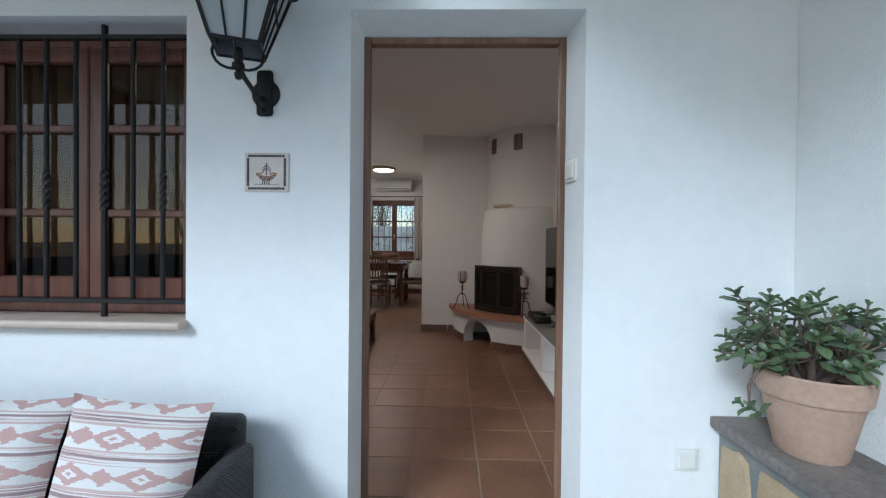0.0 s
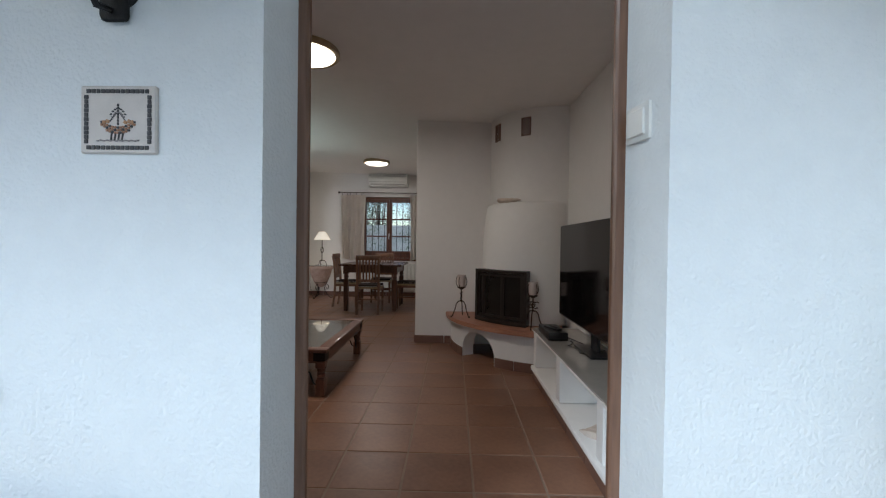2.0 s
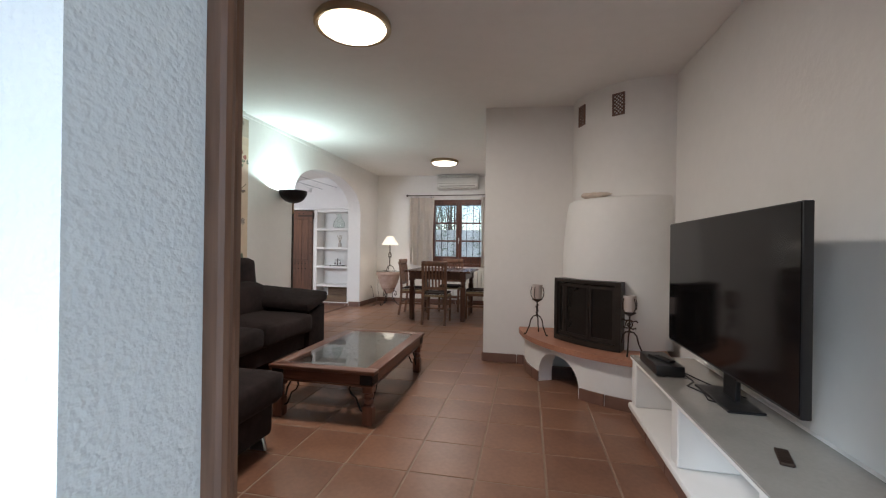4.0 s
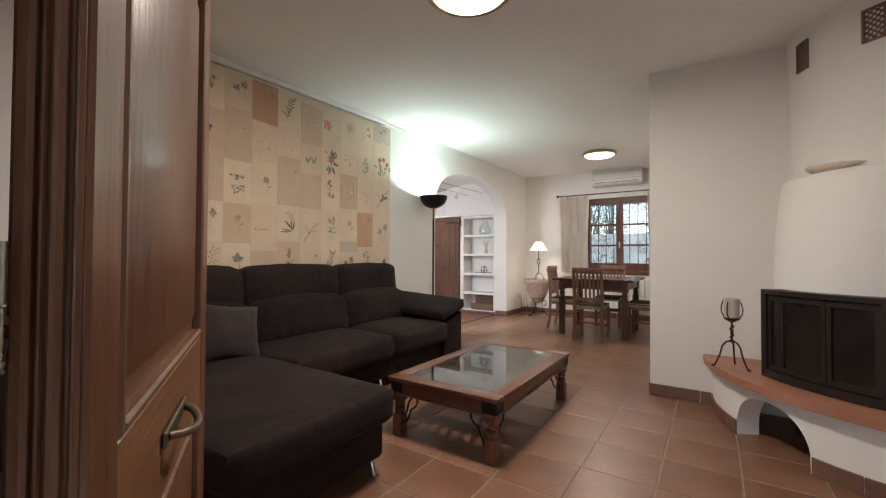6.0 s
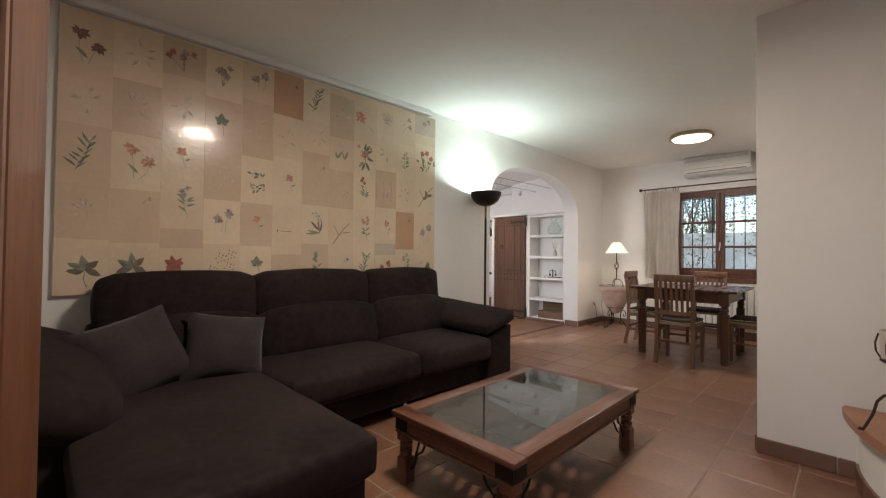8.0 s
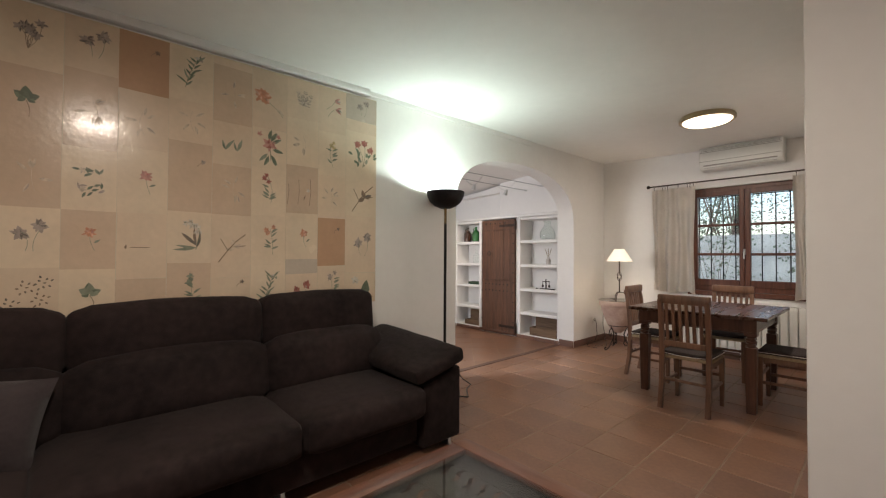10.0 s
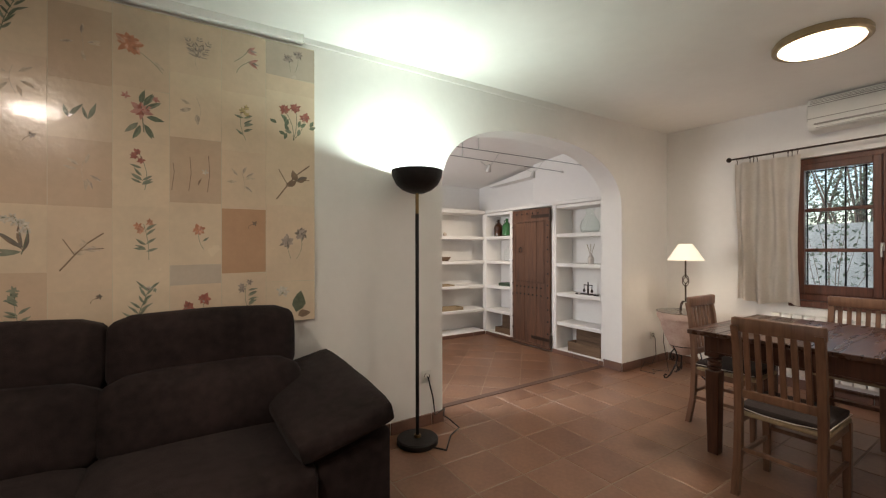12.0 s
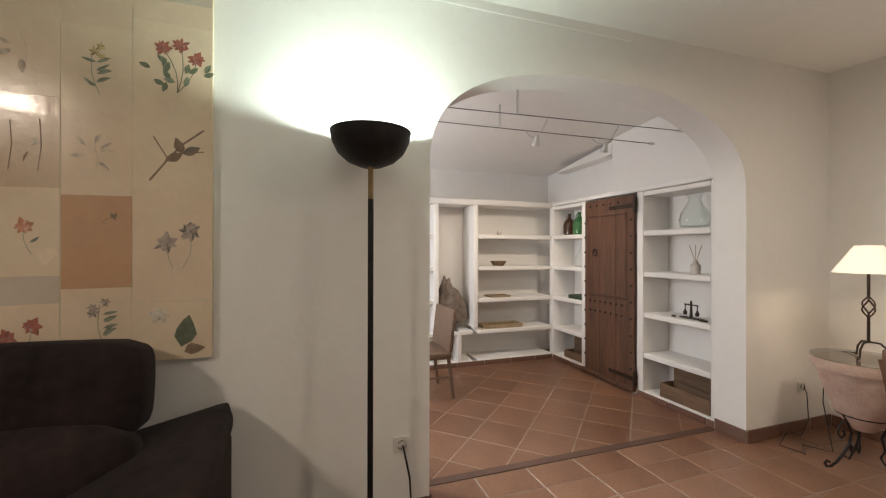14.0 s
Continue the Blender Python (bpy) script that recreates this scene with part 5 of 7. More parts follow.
for r in range(2 * rows_n + 1):
    ya, yb = gy0 + r * band, gy0 + (r + 1) * band
    if r % 2 == 0:
        sheet(gx0, gx1, ya, yb)
        continue
    cell = (gx1 - gx0) / per
    for c in range(per):
        xa = gx0 + c * cell
        mid, n = xa + cell / 2, 10
        pts = []
        for i in range(n + 1):
            u = i / n
            pts.append((mid + 0.014 * math.sin(math.tau * u), ya + (yb - ya) * u, 0.0125 * math.sin(math.pi * u) ** 0.5 if 0 < i < n else 0.0))
        for (c0, y0, w0), (c1, y1, w1) in zip(pts, pts[1:]):
            for L in (((xa, y0), (c0 - w0, y0), (c1 - w1, y1), (xa, y1)), ((c0 + w0, y0), (xa + cell, y0), (xa + cell, y1), (c1 + w1, y1))):
                bm.faces.new([bm.verts.new((x, y, GZ)) for x, y in L])
bmesh.ops.remove_doubles(bm, verts=bm.verts[:], dist=1e-4)
bmesh.ops.solidify(bm, geom=bm.faces[:], thickness=0.003)
part("pierced_sheet", bm, STUDDED, ct, "dark iron sheet pierced with curled slots")
for lx in (CX0 + 0.055, CX1 - 0.055):
    for ly in (CY0 + 0.055, CY1 - 0.055):
        bm = bmesh.new()
        h = 0.033
        for z0, z1, w in ((0, 0.125, h), (0.125, 0.135, h * 0.8), (0.165, 0.175, h * 0.8), (0.205, CZ - 0.1045, h * 1.05)):
            box(bm, lx - w, lx + w, ly - w, ly + w, z0, z1, 0.005)
        lathe(bm, [(0.018, 0.133), (0.030, 0.14), (0.033, 0.15), (0.030, 0.16), (0.018, 0.167)], lx, ly, 16)
        lathe(bm, [(0.018, 0.173), (0.030, 0.18), (0.033, 0.19), (0.030, 0.20), (0.020, 0.207)], lx, ly, 16)
        part("leg", bm, COFFEE_WOOD, ct)
        fx, fy = (1 if lx < -1.04 else -1), (1 if ly < 5.3 else -1)
        for ax in (0, 1):
            bm = bmesh.new()
            d = (fx, 0) if ax == 0 else (0, fy)
            tube(bm, [(lx + d[0] * u, ly + d[1] * u, z) for u, z in ((0.034, 0.075), (0.055, 0.085), (0.075, 0.13), (0.085, 0.16), (0.12, 0.185), (0.135, 0.215), (0.125, CZ - 0.104))], 0.006, 6)
            part("brace", bm, IRON, ct, "bent iron brace")

# ---- papered panel behind the sofa ----
PY0, PY1, PZ0, PZ1, PX = 3.465, 6.345, 0.875, 2.556, XW
panel = thing("collage_panel", "large varnished collage of old botanical drawings on cream and tan paper", "wall panel", (PX, (PY0 + PY1) / 2, PZ0))


def top_of(y):
    return PZ1 + 0.0215 * (y - PY1)


bm = bmesh.new()
for v in box(bm, PX + 0.003, PX + 0.030, PY0, PY1, PZ0, PZ1, 0.002):
    if v.co.z > 2:
        v.co.z = top_of(v.co.y)
part("board", bm, PAPER_EDGE, panel)
tones = {"c": PAPERS[0], "p": PAPERS[1], "t": PAPERS[2], "d": PAPERS[3], "g": PAPERS[4]}
INK = {"r": (0.33, 0.06, 0.045), "p": (0.47, 0.20, 0.17), "o": (0.50, 0.18, 0.09), "g": (0.055, 0.10, 0.06), "y": (0.50, 0.38, 0.15), "v": (0.34, 0.27, 0.235),
       "k": (0.09, 0.075, 0.065), "b": (0.17, 0.10, 0.06), "w": (0.56, 0.52, 0.45), "f": (0.55, 0.44, 0.325), "l": (0.17, 0.21, 0.15),
       "d": (0.20, 0.03, 0.03), "e": (0.62, 0.34, 0.24), "h": (0.11, 0.17, 0.10)}
SHADES = {"r": "d", "p": "r", "o": "e", "g": "h", "l": "g", "v": "k", "y": "b", "k": "b", "b": "k", "w": "f", "f": "v", "d": "k", "e": "o", "h": "g"}
INK = {k: tuple(0.88 * q + 0.12 * p for q, p in zip(c, (0.70, 0.57, 0.41))) for k, c in INK.items()}
INKS = {k: material("ink_" + k, c, 0.45, 0, 0.3, 40, coat=0.25) for k, c in INK.items()}
INK_KEYS = list(INKS)
rng = random.Random(21)
SX = PX + 0.0322


class Drawing:
    """Flat painted strokes on one sheet, in sheet metres."""

    def __init__(self, y, z):
        self.b, self.y, self.z = bmesh.new(), y, z

    def poly(self, pts, ink):
        f = self.b.faces.new([self.b.verts.new((SX + rng.uniform(0, 0.0006), self.y + u, self.z + v)) for u, v in pts])
        f.material_index = INK_KEYS.index(ink)

    def stroke(self, pts, w, ink):
        for (a, b), (c, d) in zip(pts, pts[1:]):
            n = Vector((-(d - b), c - a))
            if n.length < 1e-6:
                continue
            n = n.normalized() * w / 2
            self.poly([(a + n.x, b + n.y), (a - n.x, b - n.y), (c - n.x, d - n.y), (c + n.x, d + n.y)], ink)

    def leaf(self, u, v, ang, ln, wd, ink):
        """A curved leaf or petal with one half a shade off."""
        d, s = Vector((math.cos(ang), math.sin(ang))), Vector((-math.sin(ang), math.cos(ang)))
        bend = rng.uniform(-0.22, 0.22) * ln
        pts = []
        for k, w in ((0, 0), (0.25, 0.8), (0.5, 1.0), (0.8, 0.55), (1, 0), (0.8, -0.5), (0.5, -0.9), (0.25, -0.75)):
            p = Vector((u, v)) + d * k * ln + s * (w * wd * 0.38 * rng.uniform(0.85, 1.15) + bend * k * k)
            pts.append((p.x, p.y))
        self.poly(pts, ink)
        if rng.random() < 0.6:
            mid = [Vector((u, v)) + d * k * ln + s * bend * k * k for k in (0.8, 0.5, 0.25)]
            self.poly(pts[:5] + [(p.x, p.y) for p in mid], SHADES[ink])

    def bloom(self, u, v, r, ink, core=None, n=7):
        a0 = rng.uniform(0, 6)
        for k in range(n):
            a = a0 + k * math.tau / n + rng.uniform(-0.2, 0.2)
            self.leaf(u, v, a, r * rng.uniform(0.75, 1.15), r * rng.uniform(0.55, 0.9), ink)
        if core:
            for k in range(4):
                a = rng.uniform(0, 6)
                self.leaf(u + 0.2 * r * math.cos(a), v + 0.2 * r * math.sin(a), a + 1, r * 0.45, r * 0.3, core)

    def stem(self, u, v, u2, v2, ink="g", w=0.0025):
        bend = rng.uniform(-0.02, 0.02)
        pts = [(u + (u2 - u) * t + bend * math.sin(math.pi * t), v + (v2 - v) * t) for t in (0, 0.25, 0.5, 0.75, 1)]
        self.stroke(pts, w, ink)
        return pts


def draw(kind, ink, y, z, w, h):
    """One botanical study on a sheet whose middle is y, z."""
    d = Drawing(y, z)
    s = 0.98 * min(w, h) / 0.215
    if kind == "none":
        pass
    elif kind == "poppy1":
        d.stem(-0.03 * s, 0.0, 0.09 * s, -0.10 * s, "l")
        d.bloom(-0.04 * s, 0.015 * s, 0.055 * s, ink, SHADES[ink], 10)
        d.leaf(0.05 * s, -0.05 * s, -0.6, 0.06 * s, 0.022 * s, "f")
    elif kind == "ivy":
        for a, k in ((1.57, 1.0), (0.55, 0.85), (2.6, 0.85), (-0.35, 0.6), (3.5, 0.6)):
            d.leaf(0, 0.01 * s, a, 0.058 * s * k, 0.055 * s * k, ink)
        d.stem(0, 0.0, 0.01 * s, -0.075 * s, "b", 0.003)
    elif kind == "iris":
        for a, k in ((1.6, 1.0), (0.9, 0.9), (2.4, 0.95), (3.3, 0.9), (-0.3, 0.85)):
            d.leaf(0, -0.01 * s, a, 0.085 * s * k, 0.05 * s, "l" if k > 0.9 else ink)
        d.stem(0, -0.02 * s, 0.01 * s, -0.10 * s, "l", 0.004)
    elif kind == "clumps":
        for v in (0.055, -0.045):
            for k in range(9):
                a = rng.uniform(0, math.tau)
                d.leaf(rng.uniform(-0.045, 0.045) * s, (v + rng.uniform(-0.02, 0.02)) * s, a, 0.034 * s, 0.018 * s, rng.choice((ink, "g", "v")))
            d.bloom(-0.03 * s, v * s, 0.018 * s, "f", None, 6)
    elif kind == "lily":
        d.stroke([(0.03 * s, -0.06 * s), (0.045 * s, 0.0), (0.05 * s, 0.05 * s)], 0.004 * s, "g")
        for a in (2.6, 2.2, 3.1, 1.9, 3.4, 1.2):
            d.leaf(0.035 * s, (-0.05 + 0.02 * rng.random()) * s, a, rng.uniform(0.07, 0.13) * s, 0.022 * s, "l" if a > 3 else ink)
        for k in range(7):
            d.bloom(rng.uniform(-0.06, 0.06) * s, rng.uniform(0.03, 0.10) * s, 0.022 * s, "w", "l", 6)
    elif kind == "fern":
        for b in (-0.5, 0.1, 0.6):
            for k in range(8):
                u, v = math.sin(b) * 0.012 * k * s, (-0.04 + math.cos(b) * 0.013 * k) * s
                for sg in (0.8, -0.8):
                    d.leaf(u, v, 1.57 - b + sg, (0.045 - 0.004 * k) * s, 0.010 * s, ink if k % 2 else "v")
        d.stem(0, -0.03 * s, 0.0, -0.10 * s, "f", 0.002)
    elif kind == "roses":
        for u, v in ((-0.04, 0.06), (0.01, 0.075), (0.055, 0.035)):
            d.stem(u * s, v * s, 0.0, -0.08 * s, "g", 0.003)
            d.bloom(u * s, v * s, 0.026 * s, ink, "p", 9)
        for k in range(14):
            d.leaf(rng.uniform(-0.08, 0.08) * s, rng.uniform(-0.06, 0.02) * s, rng.uniform(0, 6), 0.034 * s, 0.024 * s, rng.choice("ghl"))
    elif kind == "bigleaf":
        d.leaf(0.02 * s, -0.06 * s, 1.2, 0.12 * s, 0.10 * s, "g")
        d.bloom(-0.05 * s, 0.06 * s, 0.036 * s, "w", "l", 9)
        d.leaf(0.03 * s, -0.08 * s, 0.4, 0.07 * s, 0.06 * s, "b")
    elif kind == "poppy":
        for k, (u, v) in enumerate(((-0.03, 0.06), (0.045, 0.0))):
            d.stem(u * s, v * s, (u * 0.3 - 0.01) * s, -0.10 * s, "l")
            d.bloom(u * s, v * s, 0.038 * s, ink, "k", 8)
        d.leaf(0, -0.07 * s, 2.2, 0.07 * s, 0.025 * s, "l")
    elif kind == "cluster":
        for k in range(7):
            u, v = rng.uniform(-0.08, 0.08) * s, rng.uniform(-0.01, 0.06) * s
            d.stem(u, v, 0.0, -0.07 * s, "b", 0.002)
            d.bloom(u, v, 0.024 * s, ink if k % 3 else "v", None, 6)
    elif kind == "rosebush":
        d.stem(0.0, 0.06 * s, 0.01 * s, -0.09 * s, "g", 0.004)
        for k in range(9):
            a = rng.uniform(0, math.tau)
            d.leaf(0.02 * math.cos(a), 0.05 * s * math.sin(a) - 0.01, a, 0.075 * s, 0.034 * s, "g" if k % 3 else "l")
        d.bloom(0, 0.015 * s, 0.045 * s, ink, "r", 9)
        for u in (-0.06, 0.055):
            d.bloom(u * s, 0.075 * s, 0.02 * s, ink, None, 5)
    elif kind == "sprig":
        p = d.stem(0.0, 0.08 * s, 0.02 * s, -0.09 * s, "l")
        for k in range(8):
            t = rng.uniform(-0.07, 0.06)
            d.leaf(0.01, t * s, rng.choice((0.5, 2.6)) + rng.uniform(-0.3, 0.3), 0.05 * s, 0.017 * s, "l")
        for k in range(3):
            d.bloom(rng.uniform(-0.03, 0.03) * s, (0.05 + 0.02 * k) * s, 0.02 * s, ink, None, 6)
    elif kind == "leafy":
        p = d.stem(0.03 * s, 0.09 * s, -0.03 * s, -0.09 * s, ink, 0.003)
        for k in range(13):
            t = k / 12
            u, v = (0.03 - 0.06 * t) * s, (0.08 - 0.16 * t) * s
            a = 1.57 + (0.75 if k % 2 else -0.75) + rng.uniform(-0.25, 0.25)
            d.leaf(u, v, a, rng.uniform(0.035, 0.075) * s, 0.016 * s, ink if k % 3 else "l")
        for k in range(4):
            d.bloom((0.03 + rng.uniform(-0.03, 0.02)) * s, (0.08 + rng.uniform(-0.02, 0.02)) * s, 0.012 * s, rng.choice("lwv"), None, 5)
    elif kind == "pair":
        for u in (-0.03, 0.035):
            d.stem(u * s, 0.03 * s, u * 0.4 * s, -0.07 * s, "l", 0.002)
            d.bloom(u * s, (0.03 + u * 0.6) * s, 0.034 * s, ink, "v", 9)
    elif kind == "rose":
        d.stem(0, 0.02 * s, 0.02 * s, -0.07 * s, "l", 0.002)
        d.bloom(0, 0.025 * s, 0.032 * s, ink, "p", 8)
        d.leaf(0.015 * s, -0.03 * s, 0.5, 0.035 * s, 0.015 * s, "l")
    elif kind == "tulip":
        for u, v, a in ((0.0, 0.06, 0.2), (0.01, 0.0, 0.0)):
            d.stem((u + 0.03) * s, (v + 0.01) * s, (u - 0.04) * s, (v - 0.07) * s, "l", 0.003)
            for k in (-0.35, 0, 0.35):
                d.leaf((u + 0.02) * s, v * s, a + k, 0.055 * s, 0.022 * s, ink if k else "v")
    elif kind == "buds":
        for u in (-0.035, 0.03):
            d.leaf(u * s, -0.05 * s, 1.1, 0.085 * s, 0.026 * s, ink)
            d.leaf(u * s, -0.05 * s, 2.0, 0.06 * s, 0.02 * s, "l")
    elif kind == "branch":
        d.stroke([(-0.07 * s, -0.09 * s), (-0.02 * s, -0.02 * s), (0.02 * s, 0.03 * s), (0.08 * s, 0.08 * s)], 0.006 * s, "b")
        d.stroke([(-0.02 * s, -0.02 * s), (-0.06 * s, 0.05 * s)], 0.004 * s, "b")
        d.stroke([(0.0, 0.0), (0.08 * s, 0.01 * s)], 0.004 * s, "b")
        for a in (0.3, 1.9, 3.6):
            d.leaf(0.02 * s, 0.0, a, 0.055 * s, 0.04 * s, ink)
    elif kind == "cones":
        for u, v, k in ((-0.05, -0.03, "k"), (0.0, 0.05, "b"), (0.05, -0.01, "b"), (0.06, 0.07, "k")):
            for i in range(9):
                a = i * 2.4
                r = 0.004 * math.sqrt(i) * 2.4 * s
                d.leaf(u * s + r * math.cos(a), v * s + r * math.sin(a), a, 0.014 * s, 0.011 * s, k)
    elif kind == "bar":
        d.poly([(-0.05, -0.002), (0.04, -0.002), (0.04, 0.002), (-0.05, 0.002)], "b")
        d.leaf(-0.07, -0.01, 1.5, 0.025, 0.015, "b")
    elif kind == "speck":
        d.bloom(0.05 * s, 0.09 * s, 0.016 * s, ink, None, 5)
        d.stem(0.05 * s, 0.09 * s, 0.02 * s, 0.06 * s, "b", 0.002)
    elif kind == "outline":
        for u in (-0.09, -0.02, 0.06):
            d.stroke([(u * s, -0.09 * s), ((u + 0.01) * s, 0.0), ((u + 0.005) * s, rng.uniform(0.02, 0.10) * s)], 0.003, "b")
        d.bloom(0.05 * s, 0.01 * s, 0.018 * s, "w", None, 5)
        d.leaf(0.02 * s, -0.06 * s, 1.4, 0.04 * s, 0.01 * s, "b")
    else:  # a pale washed-out study
        d.stem(0, 0.05 * s, 0.01, -0.07 * s, "f", 0.002)
        for k in range(6):
            a = rng.uniform(0, math.tau)
            d.leaf(0.025 * math.cos(a), 0.04 * math.sin(a), a, 0.05 * s, 0.02 * s, "f")
    return d.b


# each column from the top: tone, kind, ink and the height in cm at which the sheet ends
COLS = [
    "p.poppy.d.211 p.pale.f.185 t.leafy.g.151 t.pale.f.120 p.iris.k.87", "c.pale.f.216 t.pale.w.184 c.poppy.o.150 t.speck.y.118 p.iris.k.87",
    "t.cluster.r.227 p.pale.p.190 c.rose.o.161 p.sprig.v.128 t.none.f.115 p.poppy1.r.87", "c.cluster.v.219 t.ivy.g.183 t.pale.f.149 c.pair.v.119 p.cones.k.87",
    "p.pair.v.224 t.pale.f.183 c.clumps.l.149 t.rose.o.118 c.ivy.l.87", "d.speck.b.219 p.pale.f.187 c.rose.p.149 p.bar.b.112 t.none.f.87",
    "c.leafy.g.220 p.pale.v.195 t.speck.v.152 c.lily.k.121 t.sprig.l.87", "p.none.f.248 t.pale.v.212 p.buds.l.184 t.pale.f.152 p.branch.f.111 p.speck.k.87",
    "p.poppy1.o.213 c.rosebush.p.186 c.sprig.r.153 c.sprig.o.119 c.leafy.l.87", "p.fern.f.225 c.pale.v.191 t.outline.b.156 c.rose.o.123 g.none.f.112 p.pair.r.87",
    "p.tulip.p.220 c.sprig.y.187 p.pale.v.154 d.speck.b.118 p.sprig.v.87", "g.pair.v.235 p.none.f.226 c.roses.r.190 c.branch.b.158 p.pair.v.112 c.bigleaf.g.87"]
EDGES = (PY0, 3.70, 3.945, 4.19, 4.425, 4.65, 4.885, 5.12, 5.355, 5.59, 5.83, 6.06, PY1)
for ci, col in enumerate(COLS):
    z = top_of((EDGES[ci] + EDGES[ci + 1]) / 2) - 0.002
    for k, cell_ in enumerate(col.split()):
        tone, kind, ink, low_cm = cell_.split(".")
        zb, zt = max(PZ0 + 0.002, int(low_cm) / 100), z - 0.001
        ya, yb = EDGES[ci] + rng.uniform(0.0005, 0.004), EDGES[ci + 1] - (0.001 if ci == 11 else 0.0)
        bm = bmesh.new()
        tilt = rng.uniform(-0.006, 0.006)
        for v in box(bm, PX + 0.0302, PX + 0.0309 + 0.0003 * (k % 2) + 0.0005 * (ci % 2), ya, yb, zb - 0.004 if k < 4 else zb, zt):
            v.co.z = max(PZ0 + 0.001, v.co.z + (tilt * (v.co.y - ya) / (yb - ya) if v.co.z < 2.4 else 0))
        sheet_ob = part("paper_sheet", bm, tones[tone], panel)
        b = draw(kind, ink, (ya + yb) / 2 + rng.uniform(-0.015, 0.015), (zb + zt) / 2 + rng.uniform(-0.015, 0.015), yb - ya, max(0.2, zt - zb))
        if len(b.faces):
            part("drawing", b, [INKS[i] for i in INK_KEYS], sheet_ob, "faded hand-painted flower study", None)["kind"] = "stuff"
        else:
            b.free()
        z = zb

# ---- floor lamp ----
FX, FY = -2.70, 6.985
fl = thing("floor_lamp", "tall black floor lamp shining up from a bowl shade", "floor lamp", (FX, FY, 0))
bm = bmesh.new()
lathe(bm, [(0, 0), (0.135, 0), (0.14, 0.006), (0.14, 0.032), (0.132, 0.040), (0.03, 0.044), (0, 0.044)], FX, FY, 40)
part("base", bm, IRON, fl)
bm = bmesh.new()
lathe(bm, [(0, 0.06), (0.022, 0.058), (0.024, 0.043), (0.026, 0.042)], FX, FY, 20)
part("collar", bm, BRASS, fl, "brass-coloured collar")
bm = bmesh.new()
rod(bm, (FX, FY, 0.05), (FX, FY, 1.55), 0.0125, seg=16)
part("pole", bm, IRON, fl)
bm = bmesh.new()
rod(bm, (FX, FY, 1.55), (FX, FY, 1.692), 0.0115, seg=16)
part("neck", bm, BRASS, fl)
bm = bmesh.new()
bowl = [(0, 1.688), (0.05, 1.690), (0.10, 1.711), (0.142, 1.748), (0.166, 1.796), (0.174, 1.84)]
lathe(bm, bowl + [(0.170, 1.84), (0.161, 1.797), (0.136, 1.753), (0.097, 1.717), (0.05, 1.697), (0, 1.695)], FX, FY, 40)
part("shade", bm, IRON, fl, "black metal bowl shade")
bm = bmesh.new()
tube(bm, [(FX, FY - 0.055, 1.776), (FX, FY + 0.055, 1.776)], 0.008, 8)
part("bulb", bm, BULB, fl, "lit halogen tube")
bm = bmesh.new()
tube(bm, [(FX + 0.13, FY + 0.04, 0.012), (FX + 0.20, FY + 0.10, 0.006), (-2.66, 7.23, 0.006), (-2.70, 7.33, 0.02), (-2.78, 7.30, 0.06), (-2.74, 7.22, 0.12), (-2.80, 7.27, 0.14), (-2.82, 7.20, 0.10), (-2.85, 7.20, 0.22), (-2.875, 7.175, 0.36), (XW + 0.02, 7.17, 0.37)], 0.0055, 6)
solid("power_cable", bm, BLACK, "black lamp cable running from the floor lamp to the socket", "cable", 60)


# ---- ceiling lamps ----
for cx, cy in (CEIL1, CEIL2):
    cz = ceil_z(cx, cy)
    cl = thing("ceiling_lamp", "round lit opal ceiling lamp with an aged brass rim", "ceiling lamp", (cx, cy, cz), group="round ceiling lamps")
    bm = bmesh.new()
    lathe(bm, [(0.10, cz + 0.01), (0.215, cz + 0.01), (0.235, cz - 0.02), (0.235, cz - 0.045), (0.222, cz - 0.055), (0.205, cz - 0.05), (0.205, cz - 0.03), (0.10, cz - 0.03)], cx, cy, 48)
    part("rim", bm, LAMP_BRASS, cl)
    bm = bmesh.new()
    lathe(bm, [(0.205, cz - 0.042), (0.19, cz - 0.06), (0.13, cz - 0.074), (0.06, cz - 0.08), (0, cz - 0.081)], cx, cy, 40)
    part("diffuser", bm, DIFFUSER, cl, "glowing opal glass diffuser")


# ---- dining table and chairs ----
DX0, DX1, DY0, DY1, DZ = -1.66, -0.60, 8.42, 9.52, 0.785
dt = thing("dining_table", "dark brown solid wood dining table with turned square legs", "table", ((DX0 + DX1) / 2, (DY0 + DY1) / 2, 0))
n = 6
for i in range(n):
    bm = bmesh.new()
    w = (DX1 - DX0) / n
    box(bm, DX0 + i * w + 0.0006, DX0 + (i + 1) * w - 0.0006, DY0, DY1, DZ - 0.028, DZ, 0.003)
    part("top_board", bm, TABLE_WOOD_Y, dt)
for x0, x1, y0, y1 in ((DX0 + 0.09, DX1 - 0.09, DY0 + 0.06, DY0 + 0.085), (DX0 + 0.09, DX1 - 0.09, DY1 - 0.085, DY1 - 0.06), (DX0 + 0.09, DX0 + 0.115, DY0 + 0.09, DY1 - 0.09), (DX1 - 0.115, DX1 - 0.09, DY0 + 0.09, DY1 - 0.09)):
    bm = bmesh.new()
    box(bm, x0, x1, y0, y1, DZ - 0.135, DZ - 0.029, 0.004)
    box(bm, x0 - 0.008, x1 + 0.008, y0 - 0.008, y1 + 0.008, DZ - 0.14, DZ - 0.128, 0.003)
    part("apron", bm, TABLE_WOOD, dt)
